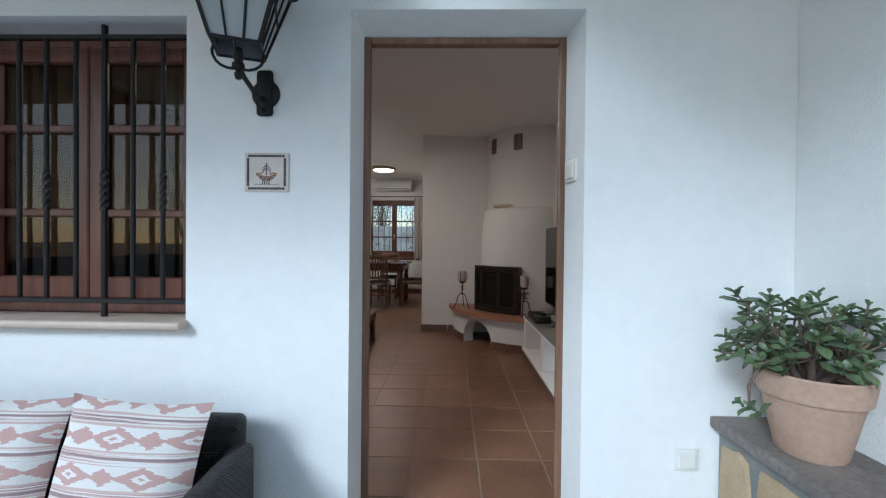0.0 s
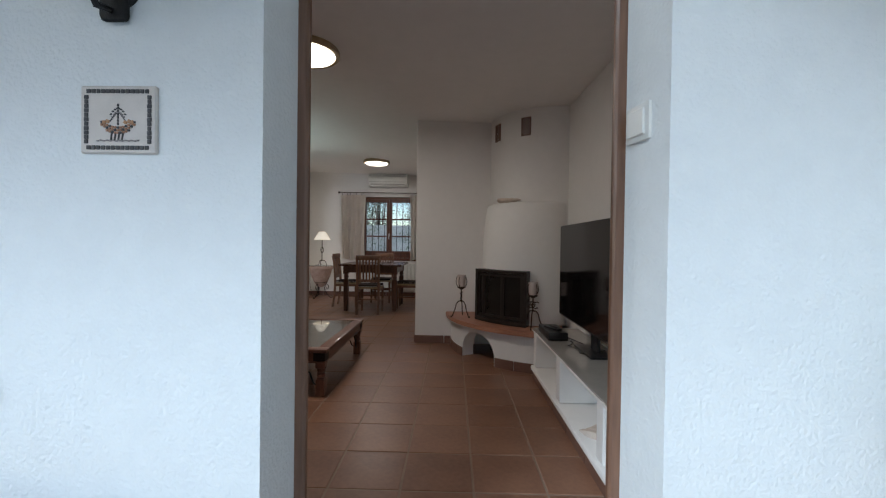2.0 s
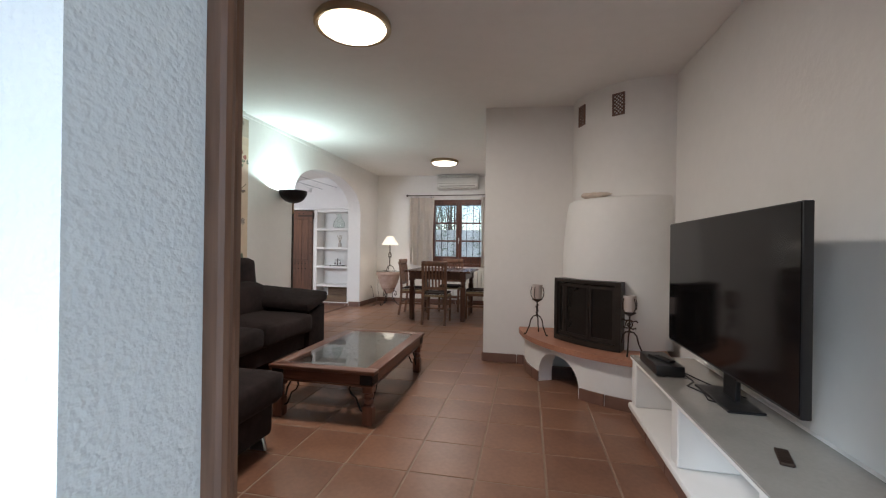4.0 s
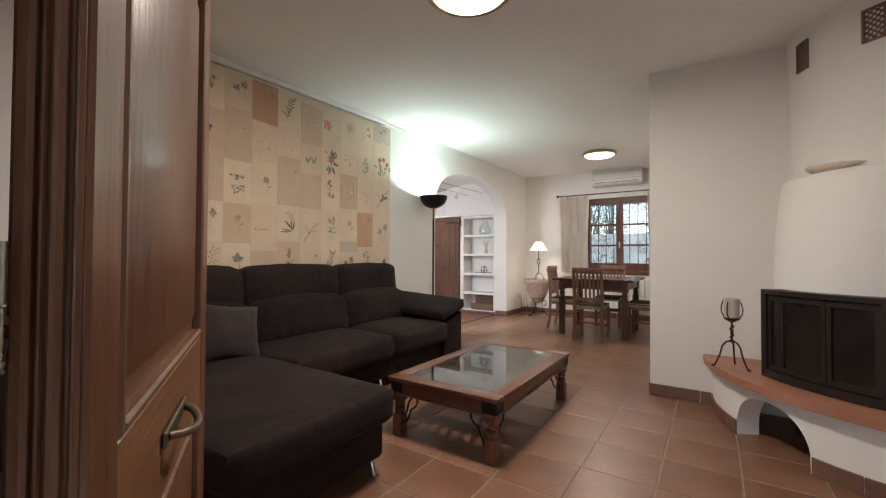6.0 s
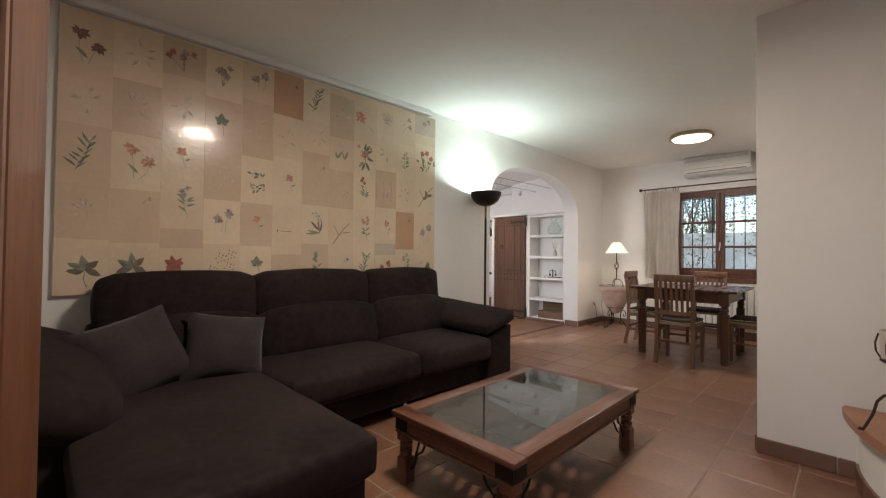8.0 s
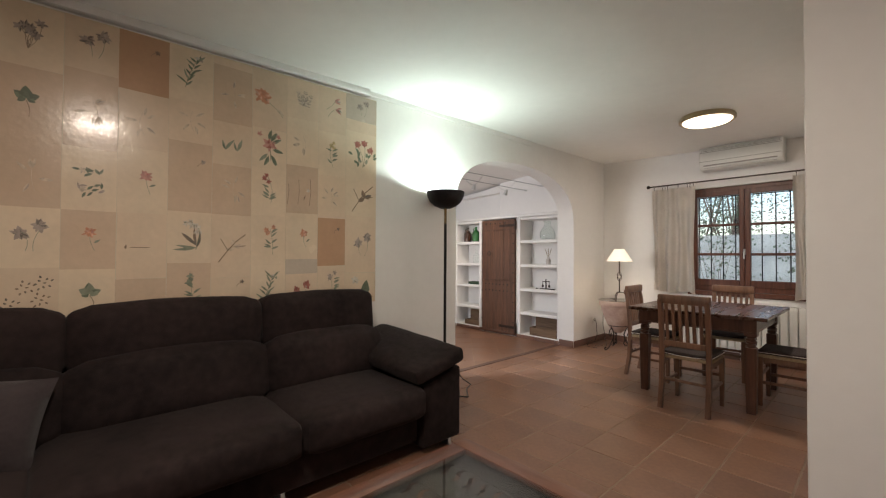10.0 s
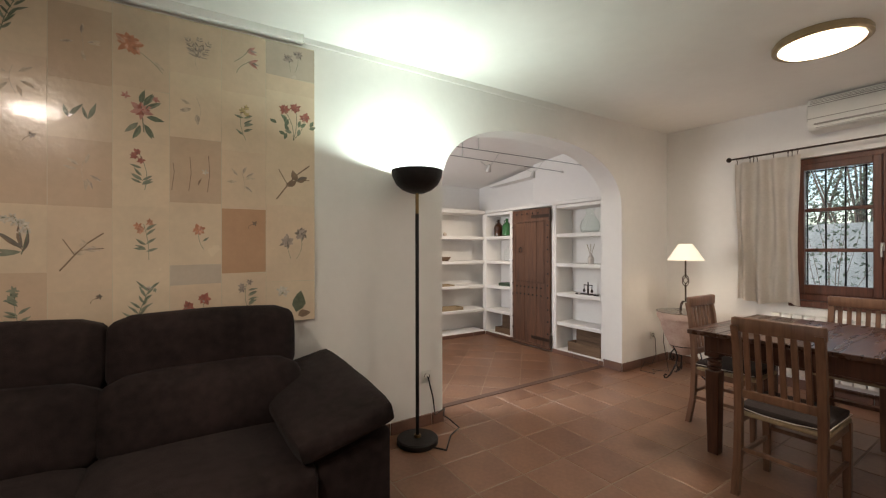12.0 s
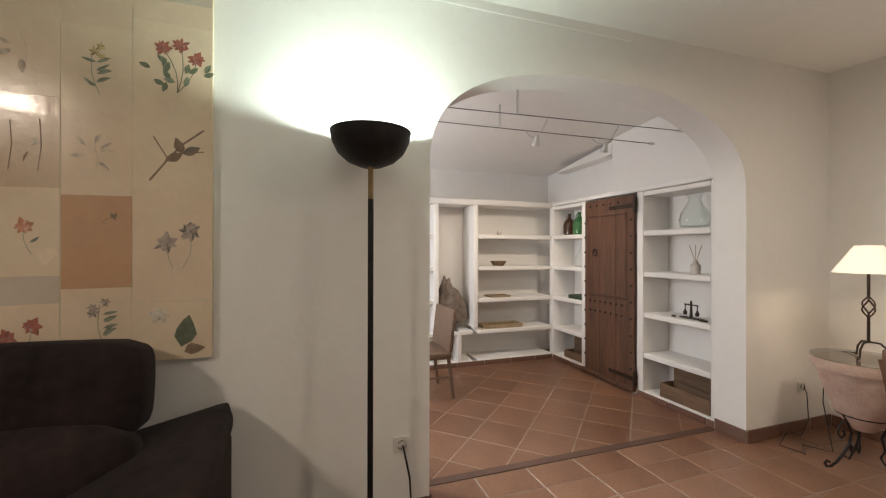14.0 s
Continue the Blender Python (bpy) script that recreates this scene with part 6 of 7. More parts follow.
for lx in (DX0 + 0.12, DX1 - 0.12):
    for ly in (DY0 + 0.10, DY1 - 0.10):
        bm = bmesh.new()
        for z0, z1, w in ((0.0, 0.53, 0.040), (0.545, 0.56, 0.034), (0.59, 0.605, 0.034), (0.62, DZ - 0.0285, 0.043)):
            vs = box(bm, lx - w, lx + w, ly - w, ly + w, z0, z1, 0.005)
            if z0 == 0:
                for v in vs:
                    if v.co.z < 0.2:
                        v.co.x, v.co.y = lx + (v.co.x - lx) * 0.8, ly + (v.co.y - ly) * 0.8
        lathe(bm, [(0.025, 0.528), (0.036, 0.537), (0.025, 0.547)], lx, ly, 16)
        lathe(bm, [(0.025, 0.558), (0.038, 0.567), (0.040, 0.575), (0.038, 0.583), (0.025, 0.592)], lx, ly, 16)
        lathe(bm, [(0.025, 0.603), (0.036, 0.612), (0.027, 0.622)], lx, ly, 16)
        part("leg", bm, TABLE_WOOD, dt)


def dining_chair():
    """A slatted chair facing +y, its middle at the origin."""
    ch = thing("dining_chair", "brown wooden slat-back chair with a dark cushion at the dining table", "chair", group="chairs round the dining table")
    w, dp, sh, H = 0.38, 0.42, 0.44, 0.945
    for sx in (-1, 1):
        b = bmesh.new()
        x = sx * (w / 2 - 0.018)
        prev = None
        for z, y in ((0, -0.235), (0.2, -0.20), (0.42, -0.19), (0.6, -0.195), (0.8, -0.215), (0.90, -0.235)):
            ring = [b.verts.new((x + a, y + c, z)) for a, c in ((-0.018, -0.016), (0.018, -0.016), (0.018, 0.016), (-0.018, 0.016))]
            if prev:
                for k in range(4):
                    b.faces.new((prev[k], prev[(k + 1) % 4], ring[(k + 1) % 4], ring[k]))
            else:
                b.faces.new(ring[::-1])
            prev = ring
        b.faces.new(prev)
        part("back_leg", b, CHAIR_WOOD, ch)
        b = bmesh.new()
        for v in box(b, x - 0.019, x + 0.019, 0.16, 0.198, 0, sh - 0.03, 0.004):
            if v.co.z < 0.1:
                v.co.x, v.co.y = x + (v.co.x - x) * 0.8, 0.185 + (v.co.y - 0.185) * 0.8
        part("front_leg", b, CHAIR_WOOD, ch)
        for z in (0.20,):
            b = bmesh.new()
            box(b, x - 0.009, x + 0.009, -0.185, 0.165, z - 0.012, z + 0.012, 0.003)
            part("stretcher", b, CHAIR_WOOD, ch)
        b = bmesh.new()
        box(b, x - 0.012, x + 0.012, -0.175, 0.16, sh - 0.07, sh - 0.03, 0.003)
        part("side_rail", b, CHAIR_WOOD, ch)
    for y, z in ((0.178, 0.26), (-0.195, 0.24)):
        b = bmesh.new()
        box(b, -w / 2 + 0.037, w / 2 - 0.037, y - 0.009, y + 0.009, z - 0.012, z + 0.012, 0.003)
        part("stretcher", b, CHAIR_WOOD, ch)
    b = bmesh.new()
    box(b, -w / 2 + 0.004, w / 2 - 0.004, -0.175, 0.205, sh - 0.032, sh - 0.006, 0.010, seg=2)
    part("seat", b, RUSH, ch, "woven rush seat")
    b = bmesh.new()
    for v in box(b, -w / 2 - 0.004, w / 2 + 0.004, -0.260, -0.222, 0.868, H, 0.012, seg=2):
        v.co.y += 0.035 * (v.co.x / 0.21) ** 2 - 0.008
    part("top_rail", b, CHAIR_WOOD, ch)
    b = bmesh.new()
    box(b, -w / 2 + 0.036, w / 2 - 0.036, -0.205, -0.183, 0.515, 0.56, 0.004)
    part("lower_rail", b, CHAIR_WOOD, ch)
    for i in range(6):
        x = (i - 2.5) * 0.050
        b = bmesh.new()
        for v in box(b, x - 0.013, x + 0.013, -0.201, -0.187, 0.558, 0.872, 0.003):
            v.co.y -= 0.04 * max(0, (v.co.z - 0.56) / 0.31)
        part("slat", b, CHAIR_WOOD, ch)
    cush = tagged(new("chair_cushion"), "flat dark cushion with white piping on a dining chair", "cushion", "dining chair cushions")
    b = bmesh.new()
    cushion(b, (0.365, 0.38, 0.042), Matrix.Translation((0, 0.01, sh + 0.015)), 0.9, 7)
    part("pad", b, SEAT_DARK, None).parent = cush
    b = bmesh.new()
    k = 0.186
    tube(b, [(-k, -k + 0.01, sh + 0.012), (-0.06, -k - 0.004, sh + 0.004), (0.06, -k - 0.004, sh + 0.004), (k, -k + 0.01, sh + 0.012), (k + 0.003, 0.19, sh + 0.012), (-k - 0.003, 0.19, sh + 0.012)], 0.0024, 5, True)
    part("piping", b, LINEN, None).parent = cush
    return ch, cush


ch0, cu0 = dining_chair()
CHAIRS = ((-1.098, 8.36, 0), (-1.64, 9.05, -90), (-1.12, 9.62, 180), (-0.53, 8.98, 90))
for i, (x, y, rz) in enumerate(CHAIRS):
    if i:
        copy_thing(ch0, pose(x, y, 0, 0, 0, rz))
        copy_thing(cu0, pose(x, y, 0, 0, 0, rz))
ch0.matrix_basis = pose(*CHAIRS[0][:2], 0, 0, 0, CHAIRS[0][2])
cu0.matrix_basis = pose(*CHAIRS[0][:2], 0, 0, 0, CHAIRS[0][2])

# ---- clay pot table with the lamp ----
QX, QY = -2.43, 9.93
ps = thing("pot_stand", "black wrought-iron scroll stand under the clay pot", "pot stand", (QX, QY, 0))
bm = bmesh.new()
tube(bm, [(QX + 0.125 * math.cos(a), QY + 0.125 * math.sin(a), 0.335) for a in [k * math.tau / 20 for k in range(20)]], 0.007, 6, True)
part("ring", bm, IRON, ps)
for k in range(3):
    a = math.radians(250 + 120 * k)
    c, s = math.cos(a), math.sin(a)
    bm = bmesh.new()
    path = [(0.125, 0.335), (0.10, 0.29), (0.075, 0.22), (0.09, 0.15), (0.13, 0.09), (0.165, 0.045), (0.20, 0.02), (0.225, 0.018), (0.235, 0.04), (0.22, 0.055), (0.205, 0.045)]
    tube(bm, [(QX + c * r, QY + s * r, z) for r, z in path], 0.0075, 6)
    tube(bm, [(QX + c * r, QY + s * r, z) for r, z in ((0.115, 0.30), (0.15, 0.27), (0.16, 0.22), (0.135, 0.19), (0.115, 0.21), (0.125, 0.235))], 0.006, 6)
    tube(bm, [(QX + c * r, QY + s * r, z) for r, z in ((0.09, 0.15), (0.07, 0.10), (0.09, 0.065), (0.115, 0.08))], 0.006, 6)
    part("scroll_leg", bm, IRON, ps)
cp = thing("clay_pot", "wide pale pink clay pot used as a side table", "clay pot", (QX, QY, 0.2))
bm = bmesh.new()
lathe(bm, [(0, 0.235), (0.05, 0.24), (0.10, 0.29), (0.135, 0.345), (0.18, 0.45), (0.215, 0.57), (0.222, 0.60), (0.238, 0.605), (0.245, 0.64), (0.238, 0.668), (0.215, 0.668), (0.205, 0.60), (0, 0.40)], QX, QY, 40)
part("body", bm, CLAY, cp)
bm = bmesh.new()
lathe(bm, [(0, 0.669), (0.25, 0.669), (0.25, 0.677), (0, 0.677)], QX, QY, 40)
pl_ = part("glass_plate", bm, TABLE_GLASS, cp, "round clear glass plate")
tl = thing("table_lamp", "lit lamp with white cone shade on twisted iron stem", "table lamp", (QX, QY, 0.677))
LX2, LY2 = QX + 0.02, QY
for k in range(3):
    a = math.radians(30 + 120 * k)
    bm = bmesh.new()
    tube(bm, [(LX2 + math.cos(a) * r, LY2 + math.sin(a) * r, z) for r, z in ((0.105, 0.684), (0.09, 0.683), (0.08, 0.74), (0.05, 0.775), (0.006, 0.78))], 0.006, 6)
    part("foot", bm, RUST_IRON, tl)
bm = bmesh.new()
rod(bm, (LX2, LY2, 0.772), (LX2, LY2, 0.93), 0.008, seg=10)
rod(bm, (LX2, LY2, 1.05), (LX2, LY2, 1.25), 0.008, seg=10)
for k in range(4):
    tube(bm, [(LX2 + 0.034 * math.sin(math.pi * i / 12) * math.cos(k * math.pi / 2 + i * 0.2), LY2 + 0.034 * math.sin(math.pi * i / 12) * math.sin(k * math.pi / 2 + i * 0.2), 0.925 + 0.13 * i / 12) for i in range(13)], 0.0045, 6)
part("stem", bm, RUST_IRON, tl)
bm = bmesh.new()
lathe(bm, [(0.165, 1.195), (0.062, 1.36), (0.060, 1.36), (0.163, 1.195)], LX2, LY2, 40)
part("shade", bm, SHADE, tl, "glowing white fabric cone shade")
bm = bmesh.new()
lathe(bm, [(0, 1.25), (0.02, 1.25), (0.024, 1.275), (0.016, 1.30), (0, 1.305)], LX2, LY2, 14)
part("bulb", bm, SHADE, tl)
bm = bmesh.new()
tube(bm, [(LX2 - 0.08, LY2 + 0.06, 0.69), (QX - 0.25, QY + 0.10, 0.66), (QX - 0.27, QY + 0.12, 0.30), (-2.62, 10.0, 0.008), (-2.75, 9.92, 0.006), (-2.66, 9.80, 0.006), (-2.78, 9.74, 0.02), (-2.80, 9.86, 0.09), (-2.78, 9.96, 0.05), (-2.80, 10.08, 0.14), (-2.85, 10.15, 0.30), (XW + 0.02, 10.17, 0.33)], 0.0035, 6)
solid("power_cable", bm, BLACK, "thin black lamp cable looped by the wall socket", "cable", 60)

# ---- dining window, curtains, radiator, air conditioner ----
win2 = casement("window_2", NX0 + 0.001, NX1 - 0.001, YN + 0.08, NZ0 + 0.06, NZ1 - 0.001, "dark brown two-leaf wooden window with small panes", (1.295, 1.665), WINDOW_WOOD, PANE)
bm = bmesh.new()
box(bm, NX0 + 0.001, NX1 - 0.001, YN - 0.025, YN + 0.12, NZ0, NZ0 + 0.058, 0.006)
structure("window_sill", bm, WINDOW_WOOD, "dark brown wooden window board")
bm = bmesh.new()
box(bm, -1.152, -1.128, YN + 0.030, YN + 0.040, 1.29, 1.36, 0.003)
tube(bm, [(-1.14, YN + 0.032, 1.335), (-1.14, YN + 0.006, 1.335), (-1.14, YN - 0.002, 1.30), (-1.14, YN + 0.002, 1.24)], 0.007, 8)
part("window_handle", bm, STEEL, win2, "steel lever handle")
g2 = thing("window_grille", "black iron bars outside the dining window", "window bars", (-1.14, YN + 0.25, 0.8))
for i in range(9):
    x = NX0 + 0.07 + i * 0.135
    bm = bmesh.new()
    rod(bm, (x, YN + 0.25, NZ0 + 0.01), (x, YN + 0.25, NZ1 - 0.01), 0.007, seg=8)
    part("bar", bm, IRON, g2)
for z in (NZ0 + 0.1, NZ1 - 0.1):
    bm = bmesh.new()
    box(bm, NX0, NX1, YN + 0.243, YN + 0.257, z - 0.006, z + 0.006)
    part("rail", bm, IRON, g2)


def curtain(x0, x1, folds, label, seed):
    b = bmesh.new()
    r = random.Random(seed)
    nx, nz = folds * 10, 24
    grid = []
    for j in range(nz + 1):
        v = j / nz
        row = []
        for i in range(nx + 1):
            u = i / nx
            amp = 0.050 * (0.55 + 0.45 * (1 - v)) + 0.008 * math.sin(5 * u + seed)
            ph = u * folds * math.tau + 0.5 * math.sin(3 * u + seed) + 0.35 * (1 - v) * math.sin(7 * u + seed * 2)
            x = x0 + (x1 - x0) * u + 0.012 * math.sin(v * 5 + u * 9)
            row.append(b.verts.new((x, 10.40 + amp * math.sin(ph), 0.79 + 0.015 * math.sin(u * 9 + seed) * (1 - v) + 1.385 * v)))
        grid.append(row)
    for a, c in zip(grid, grid[1:]):
        for i in range(nx):
            b.faces.new((a[i], a[i + 1], c[i + 1], c[i]))
    bmesh.ops.solidify(b, geom=b.faces[:], thickness=0.004)
    return solid("curtain", b, LINEN, label, "curtain", 60, group="dining window curtains")


curtain(-2.15, -1.64, 4, "cream linen curtain hanging beside the dining window", 1)
curtain(-0.66, -0.28, 4, "cream linen curtain gathered by the corner of the window", 5)
cr = thing("curtain_rod", "dark iron curtain rod with ball ends and rings", "curtain rod", (-1.2, 10.39, 2.22))
bm = bmesh.new()
rod(bm, (-2.19, 10.39, 2.222), (-0.20, 10.39, 2.222), 0.009, seg=10)
part("pole", bm, RUST_IRON, cr)
bm = bmesh.new()
bmesh.ops.create_uvsphere(bm, u_segments=14, v_segments=10, radius=0.024, matrix=Matrix.Translation((-2.205, 10.39, 2.222)))
part("finial", bm, RUST_IRON, cr)
for x in (-2.08, -1.14, -0.3):
    bm = bmesh.new()
    rod(bm, (x, 10.39, 2.215), (x, YN + 0.001, 2.24), 0.006)
    part("bracket", bm, RUST_IRON, cr)
for x in (-2.13, -2.02, -1.99, -1.96, -1.83, -1.72, -1.69, -1.65, -0.64, -0.52, -0.40, -0.30):
    bm = bmesh.new()
    tube(bm, [(x, 10.39 + 0.014 * math.cos(a), 2.214 + 0.018 * math.sin(a)) for a in [k * math.tau / 12 for k in range(12)]], 0.0022, 5, True)
    rod(bm, (x, 10.39, 2.165), (x, 10.39, 2.198), 0.003, seg=6)
    part("ring", bm, RUST_IRON, cr)

rd = thing("radiator", "white sectional radiator under the dining window", "radiator", (-1.2, 10.43, 0.1))
for i in range(18):
    x = -1.86 + i * 0.082
    bm = bmesh.new()
    box(bm, x, x + 0.076, 10.385, 10.47, 0.14, 0.70, 0.012, seg=2)
    box(bm, x + 0.008, x + 0.068, 10.379, 10.387, 0.18, 0.66, 0.003)
    part("section", bm, WHITE_PLASTIC, rd)
bm = bmesh.new()
box(bm, -1.80, -1.70, 10.47, YN + 0.002, 0.5, 0.53)
box(bm, -0.55, -0.45, 10.47, YN + 0.002, 0.5, 0.53)
part("bracket", bm, WHITE_PLASTIC, rd)

AC_SHADE_GREY = material("shaded_grey_plastic", (0.30, 0.28, 0.25), 0.5, 0, 0.1, 12)
ac = thing("air_conditioner", "white wall-mounted split air conditioner above a window", "air conditioner", (-1.14, 10.4, 2.3))
bm = bmesh.new()
outline = [(0.0, 2.345), (0.19, 2.345), (0.225, 2.38), (0.235, 2.455), (0.23, 2.575), (0.20, 2.62), (0.0, 2.625)]
a = [bm.verts.new((-1.555, YN - d + 0.0, z)) for d, z in outline]
b_ = [bm.verts.new((-0.735, YN - d + 0.0, z)) for d, z in outline]
bm.faces.new(a)
bm.faces.new(b_[::-1])
for i in range(len(outline)):
    j = (i + 1) % len(outline)
    bm.faces.new((a[i], a[j], b_[j], b_[i]))
bmesh.ops.bevel(bm, geom=bm.edges[:], offset=0.008, segments=2, affect="EDGES")
part("case", bm, WHITE_PLASTIC, ac)
for k in range(2):
    bm = bmesh.new()
    for v in box(bm, -1.50, -0.79, YN - 0.250 + 0.030 * k, YN - 0.205 + 0.030 * k, 2.362 - 0.012 * k, 2.370 - 0.012 * k, 0.003):
        v.co.z -= 0.35 * (YN - 0.205 - v.co.y)
    part("louvre", bm, WHITE_PLASTIC, ac)
# grey strips stand in for shade in the outlet, seams and intake slots
bm = bmesh.new()
box(bm, -1.505, -0.785, YN - 0.2375, YN - 0.20, 2.385, 2.398, 0.002)
part("outlet", bm, AC_SHADE_GREY, ac)
for z in (2.440, 2.553):
    bm = bmesh.new()
    box(bm, -1.545, -0.745, YN - 0.2368, YN - 0.2300, z, z + 0.005)
    part("seam", bm, AC_SHADE_GREY, ac)
for i in range(3):
    bm = bmesh.new()
    box(bm, -1.53, -0.76, YN - 0.2350 + 0.010 * i, YN - 0.21 + 0.010 * i, 2.570 + 0.014 * i, 2.574 + 0.014 * i)
    part("intake_slot", bm, AC_SHADE_GREY, ac)

# ---- annex shelves ----
SY, SXW = 9.62, -5.23
LEV = (0.06, 0.40, 0.765, 1.135, 1.505, 1.865)
sn = thing("built_in_shelf", "white plastered built-in shelves beside an old cupboard door", "shelves", (-4.2, 9.8, 0))
bm = bmesh.new()
box(bm, SXW - 0.05, -3.131, 9.93, 9.999, 0.0, 1.9)
part("back_panel", bm, PLASTER, sn)
for x0, x1 in ((-5.30, -5.215), (-4.68, -4.625), (-3.895, -3.82), (-3.175, -3.131)):
    bm = bmesh.new()
    box(bm, x0, x1, SY, 9.929, 0.0, 1.865, 0.008, seg=2)
    part("upright", bm, PLASTER, sn)
for x0, x1 in ((-5.214, -4.681), (-3.819, -3.176)):
    for k, z in enumerate(LEV):
        bm = bmesh.new()
        box(bm, x0, x1, SY + 0.003, 9.929, z - (0.046 if k else 0.06), z if k < 5 else z - 0.005, 0.006)
        part("shelf", bm, PLASTER, sn)
bm = bmesh.new()
box(bm, -5.30, -3.131, SY - 0.006, 9.929, 1.866, 1.91, 0.01, seg=2)
part("top_ledge", bm, PLASTER, sn)
bm = bmesh.new()
box(bm, -4.62, -3.90, SY + 0.004, 9.929, 0.0, 0.045)
part("door_plinth", bm, PLASTER, sn)
# upper wall, stepped forward above the narrower bays
bm = bmesh.new()
box(bm, -4.25, -3.131, SY + 0.03, 10.02, 1.911, 2.7, 0.01, seg=2)
box(bm, -5.62, -4.25, 9.80, 10.02, 1.911, 2.7, 0.01)
structure("wall_annex_upper", bm, PLASTER, "white plaster wall over the shelves")
bm = bmesh.new()
vs = [bm.verts.new(p) for p in ((-5.2, SY + 0.03, 2.27), (-4.25, SY + 0.03, 2.30), (-4.25, 9.82, 2.30), (-5.2, 9.82, 2.27), (-5.2, SY + 0.03, 2.285), (-4.25, SY + 0.03, 2.42), (-4.25, 9.82, 2.42), (-5.2, 9.82, 2.285))]
for q in ((0, 1, 2, 3), (4, 5, 6, 7), (0, 1, 5, 4), (1, 2, 6, 5), (2, 3, 7, 6), (3, 0, 4, 7)):
    bm.faces.new([vs[i] for i in q])
structure("trim_annex_wedge", bm, PLASTER, "slanting white plaster ledge near the ceiling")

sd = thing("cupboard_door", "old dark brown boarded cupboard door with iron studs", "cupboard door", (-4.26, SY, 0.02))
for i in range(3):
    x0 = -4.585 + i * 0.228
    bm = bmesh.new()
    box(bm, x0, x0 + 0.2255, SY - 0.028, SY + 0.002, 0.045, 1.845, 0.004)
    part("board", bm, OLD_WOOD, sd)
bm = bmesh.new()
for bx in ((-4.54, -3.99, 0.86, 0.885), (-4.54, -3.99, 1.67, 1.69), (-4.54, -4.52, 0.885, 1.67), (-4.01, -3.99, 0.885, 1.67)):
    box(bm, bx[0], bx[1], SY - 0.036, SY - 0.027, bx[2], bx[3], 0.003)
part("wicket_frame", bm, OLD_WOOD, sd)
bm = bmesh.new()
box(bm, -4.64, -3.895, SY - 0.05, SY - 0.003, 0.02, 0.06, 0.006)
part("bottom_rail", bm, OLD_WOOD, sd)
for z in (0.14, 1.745):
    bm = bmesh.new()
    box(bm, -4.22, -3.885, SY - 0.036, SY - 0.028, z - 0.02, z + 0.02, 0.003)
    rod(bm, (-3.89, SY - 0.03, z - 0.07), (-3.89, SY - 0.03, z + 0.07), 0.016)
    part("strap_hinge", bm, RUST_IRON, sd)
bm = bmesh.new()
tube(bm, [(-4.42 + 0.03 * math.cos(a), SY - 0.038, 1.30 + 0.03 * math.sin(a)) for a in [k * math.tau / 14 for k in range(14)]], 0.005, 6, True)
rod(bm, (-4.42, SY - 0.045, 1.33), (-4.42, SY - 0.02, 1.33), 0.009)
part("ring_pull", bm, IRON, sd)
stud = bmesh.new()
bmesh.ops.create_uvsphere(stud, u_segments=8, v_segments=5, radius=0.012)
stud_me = bpy.data.meshes.new("stud")
stud.to_mesh(stud_me)
stud.free()
stud_me.materials.append(IRON)
spots = [(x, z) for x in (-4.58, -3.935) for z in [0.22 + 0.155 * i for i in range(10)]] + [(-4.5 + 0.075 * i, z) for i in range(7) for z in (0.80, 0.70)] + [(-4.5 + 0.1 * i, 1.79) for i in range(5)]
for x, z in spots:
    o = new("stud", stud_me)
    o.parent = sd
    o.location = Vector((x, SY - 0.028, z)) - sd.location

sw = thing("built_in_shelf", "white plastered built-in shelves along the annex wall", "shelves", (-5.4, 8.6, 0))
bm = bmesh.new()
box(bm, -5.62, -5.58, 6.4, 9.619, 0.0, 1.9)
part("back_panel", bm, PLASTER, sw)
for y in (8.59, 8.11, 7.55):
    bm = bmesh.new()
    box(bm, -5.579, SXW, y - 0.03, y + 0.03, 0.43 if y > 8.5 else 0.0, 1.845, 0.008, seg=2)
    part("upright", bm, PLASTER, sw)
bm = bmesh.new()
box(bm, -5.579, SXW, 8.36, 8.41, 0.06, 0.40, 0.006)
part("upright", bm, PLASTER, sw)
for y0, y1, skip in ((8.621, 9.61, ()), (8.141, 8.559, (0.765, 1.135, 1.505)), (7.581, 8.079, ())):
    for k, z in enumerate(LEV[:-1]):
        if z in skip:
            continue
        bm = bmesh.new()
        box(bm, -5.579, SXW - 0.002, y0, y1, z - 0.046 if k else 0.0, z, 0.006)
        part("shelf", bm, PLASTER, sw)
bm = bmesh.new()
box(bm, -5.579, SXW + 0.003, 6.4, 9.61, 1.846, 1.91, 0.01, seg=2)
part("top_ledge", bm, PLASTER, sw)


def bottle(name, x, y, z, prof, mat, label, cat="bottle", handle=False):
    b = bmesh.new()
    lathe(b, [(0, z + 0.001)] + [(r, z + 0.001 + h) for r, h in prof], x, y, 24)
    ob = thing(name, label, cat, (x, y, z))
    part("body", b, mat, ob)
    if handle:
        b = bmesh.new()
        tube(b, [(x - 0.03, y, z + 0.235), (x - 0.055, y, z + 0.23), (x - 0.06, y, z + 0.20), (x - 0.045, y, z + 0.175)], 0.006, 6)
        part("handle", b, mat, ob)
    return ob


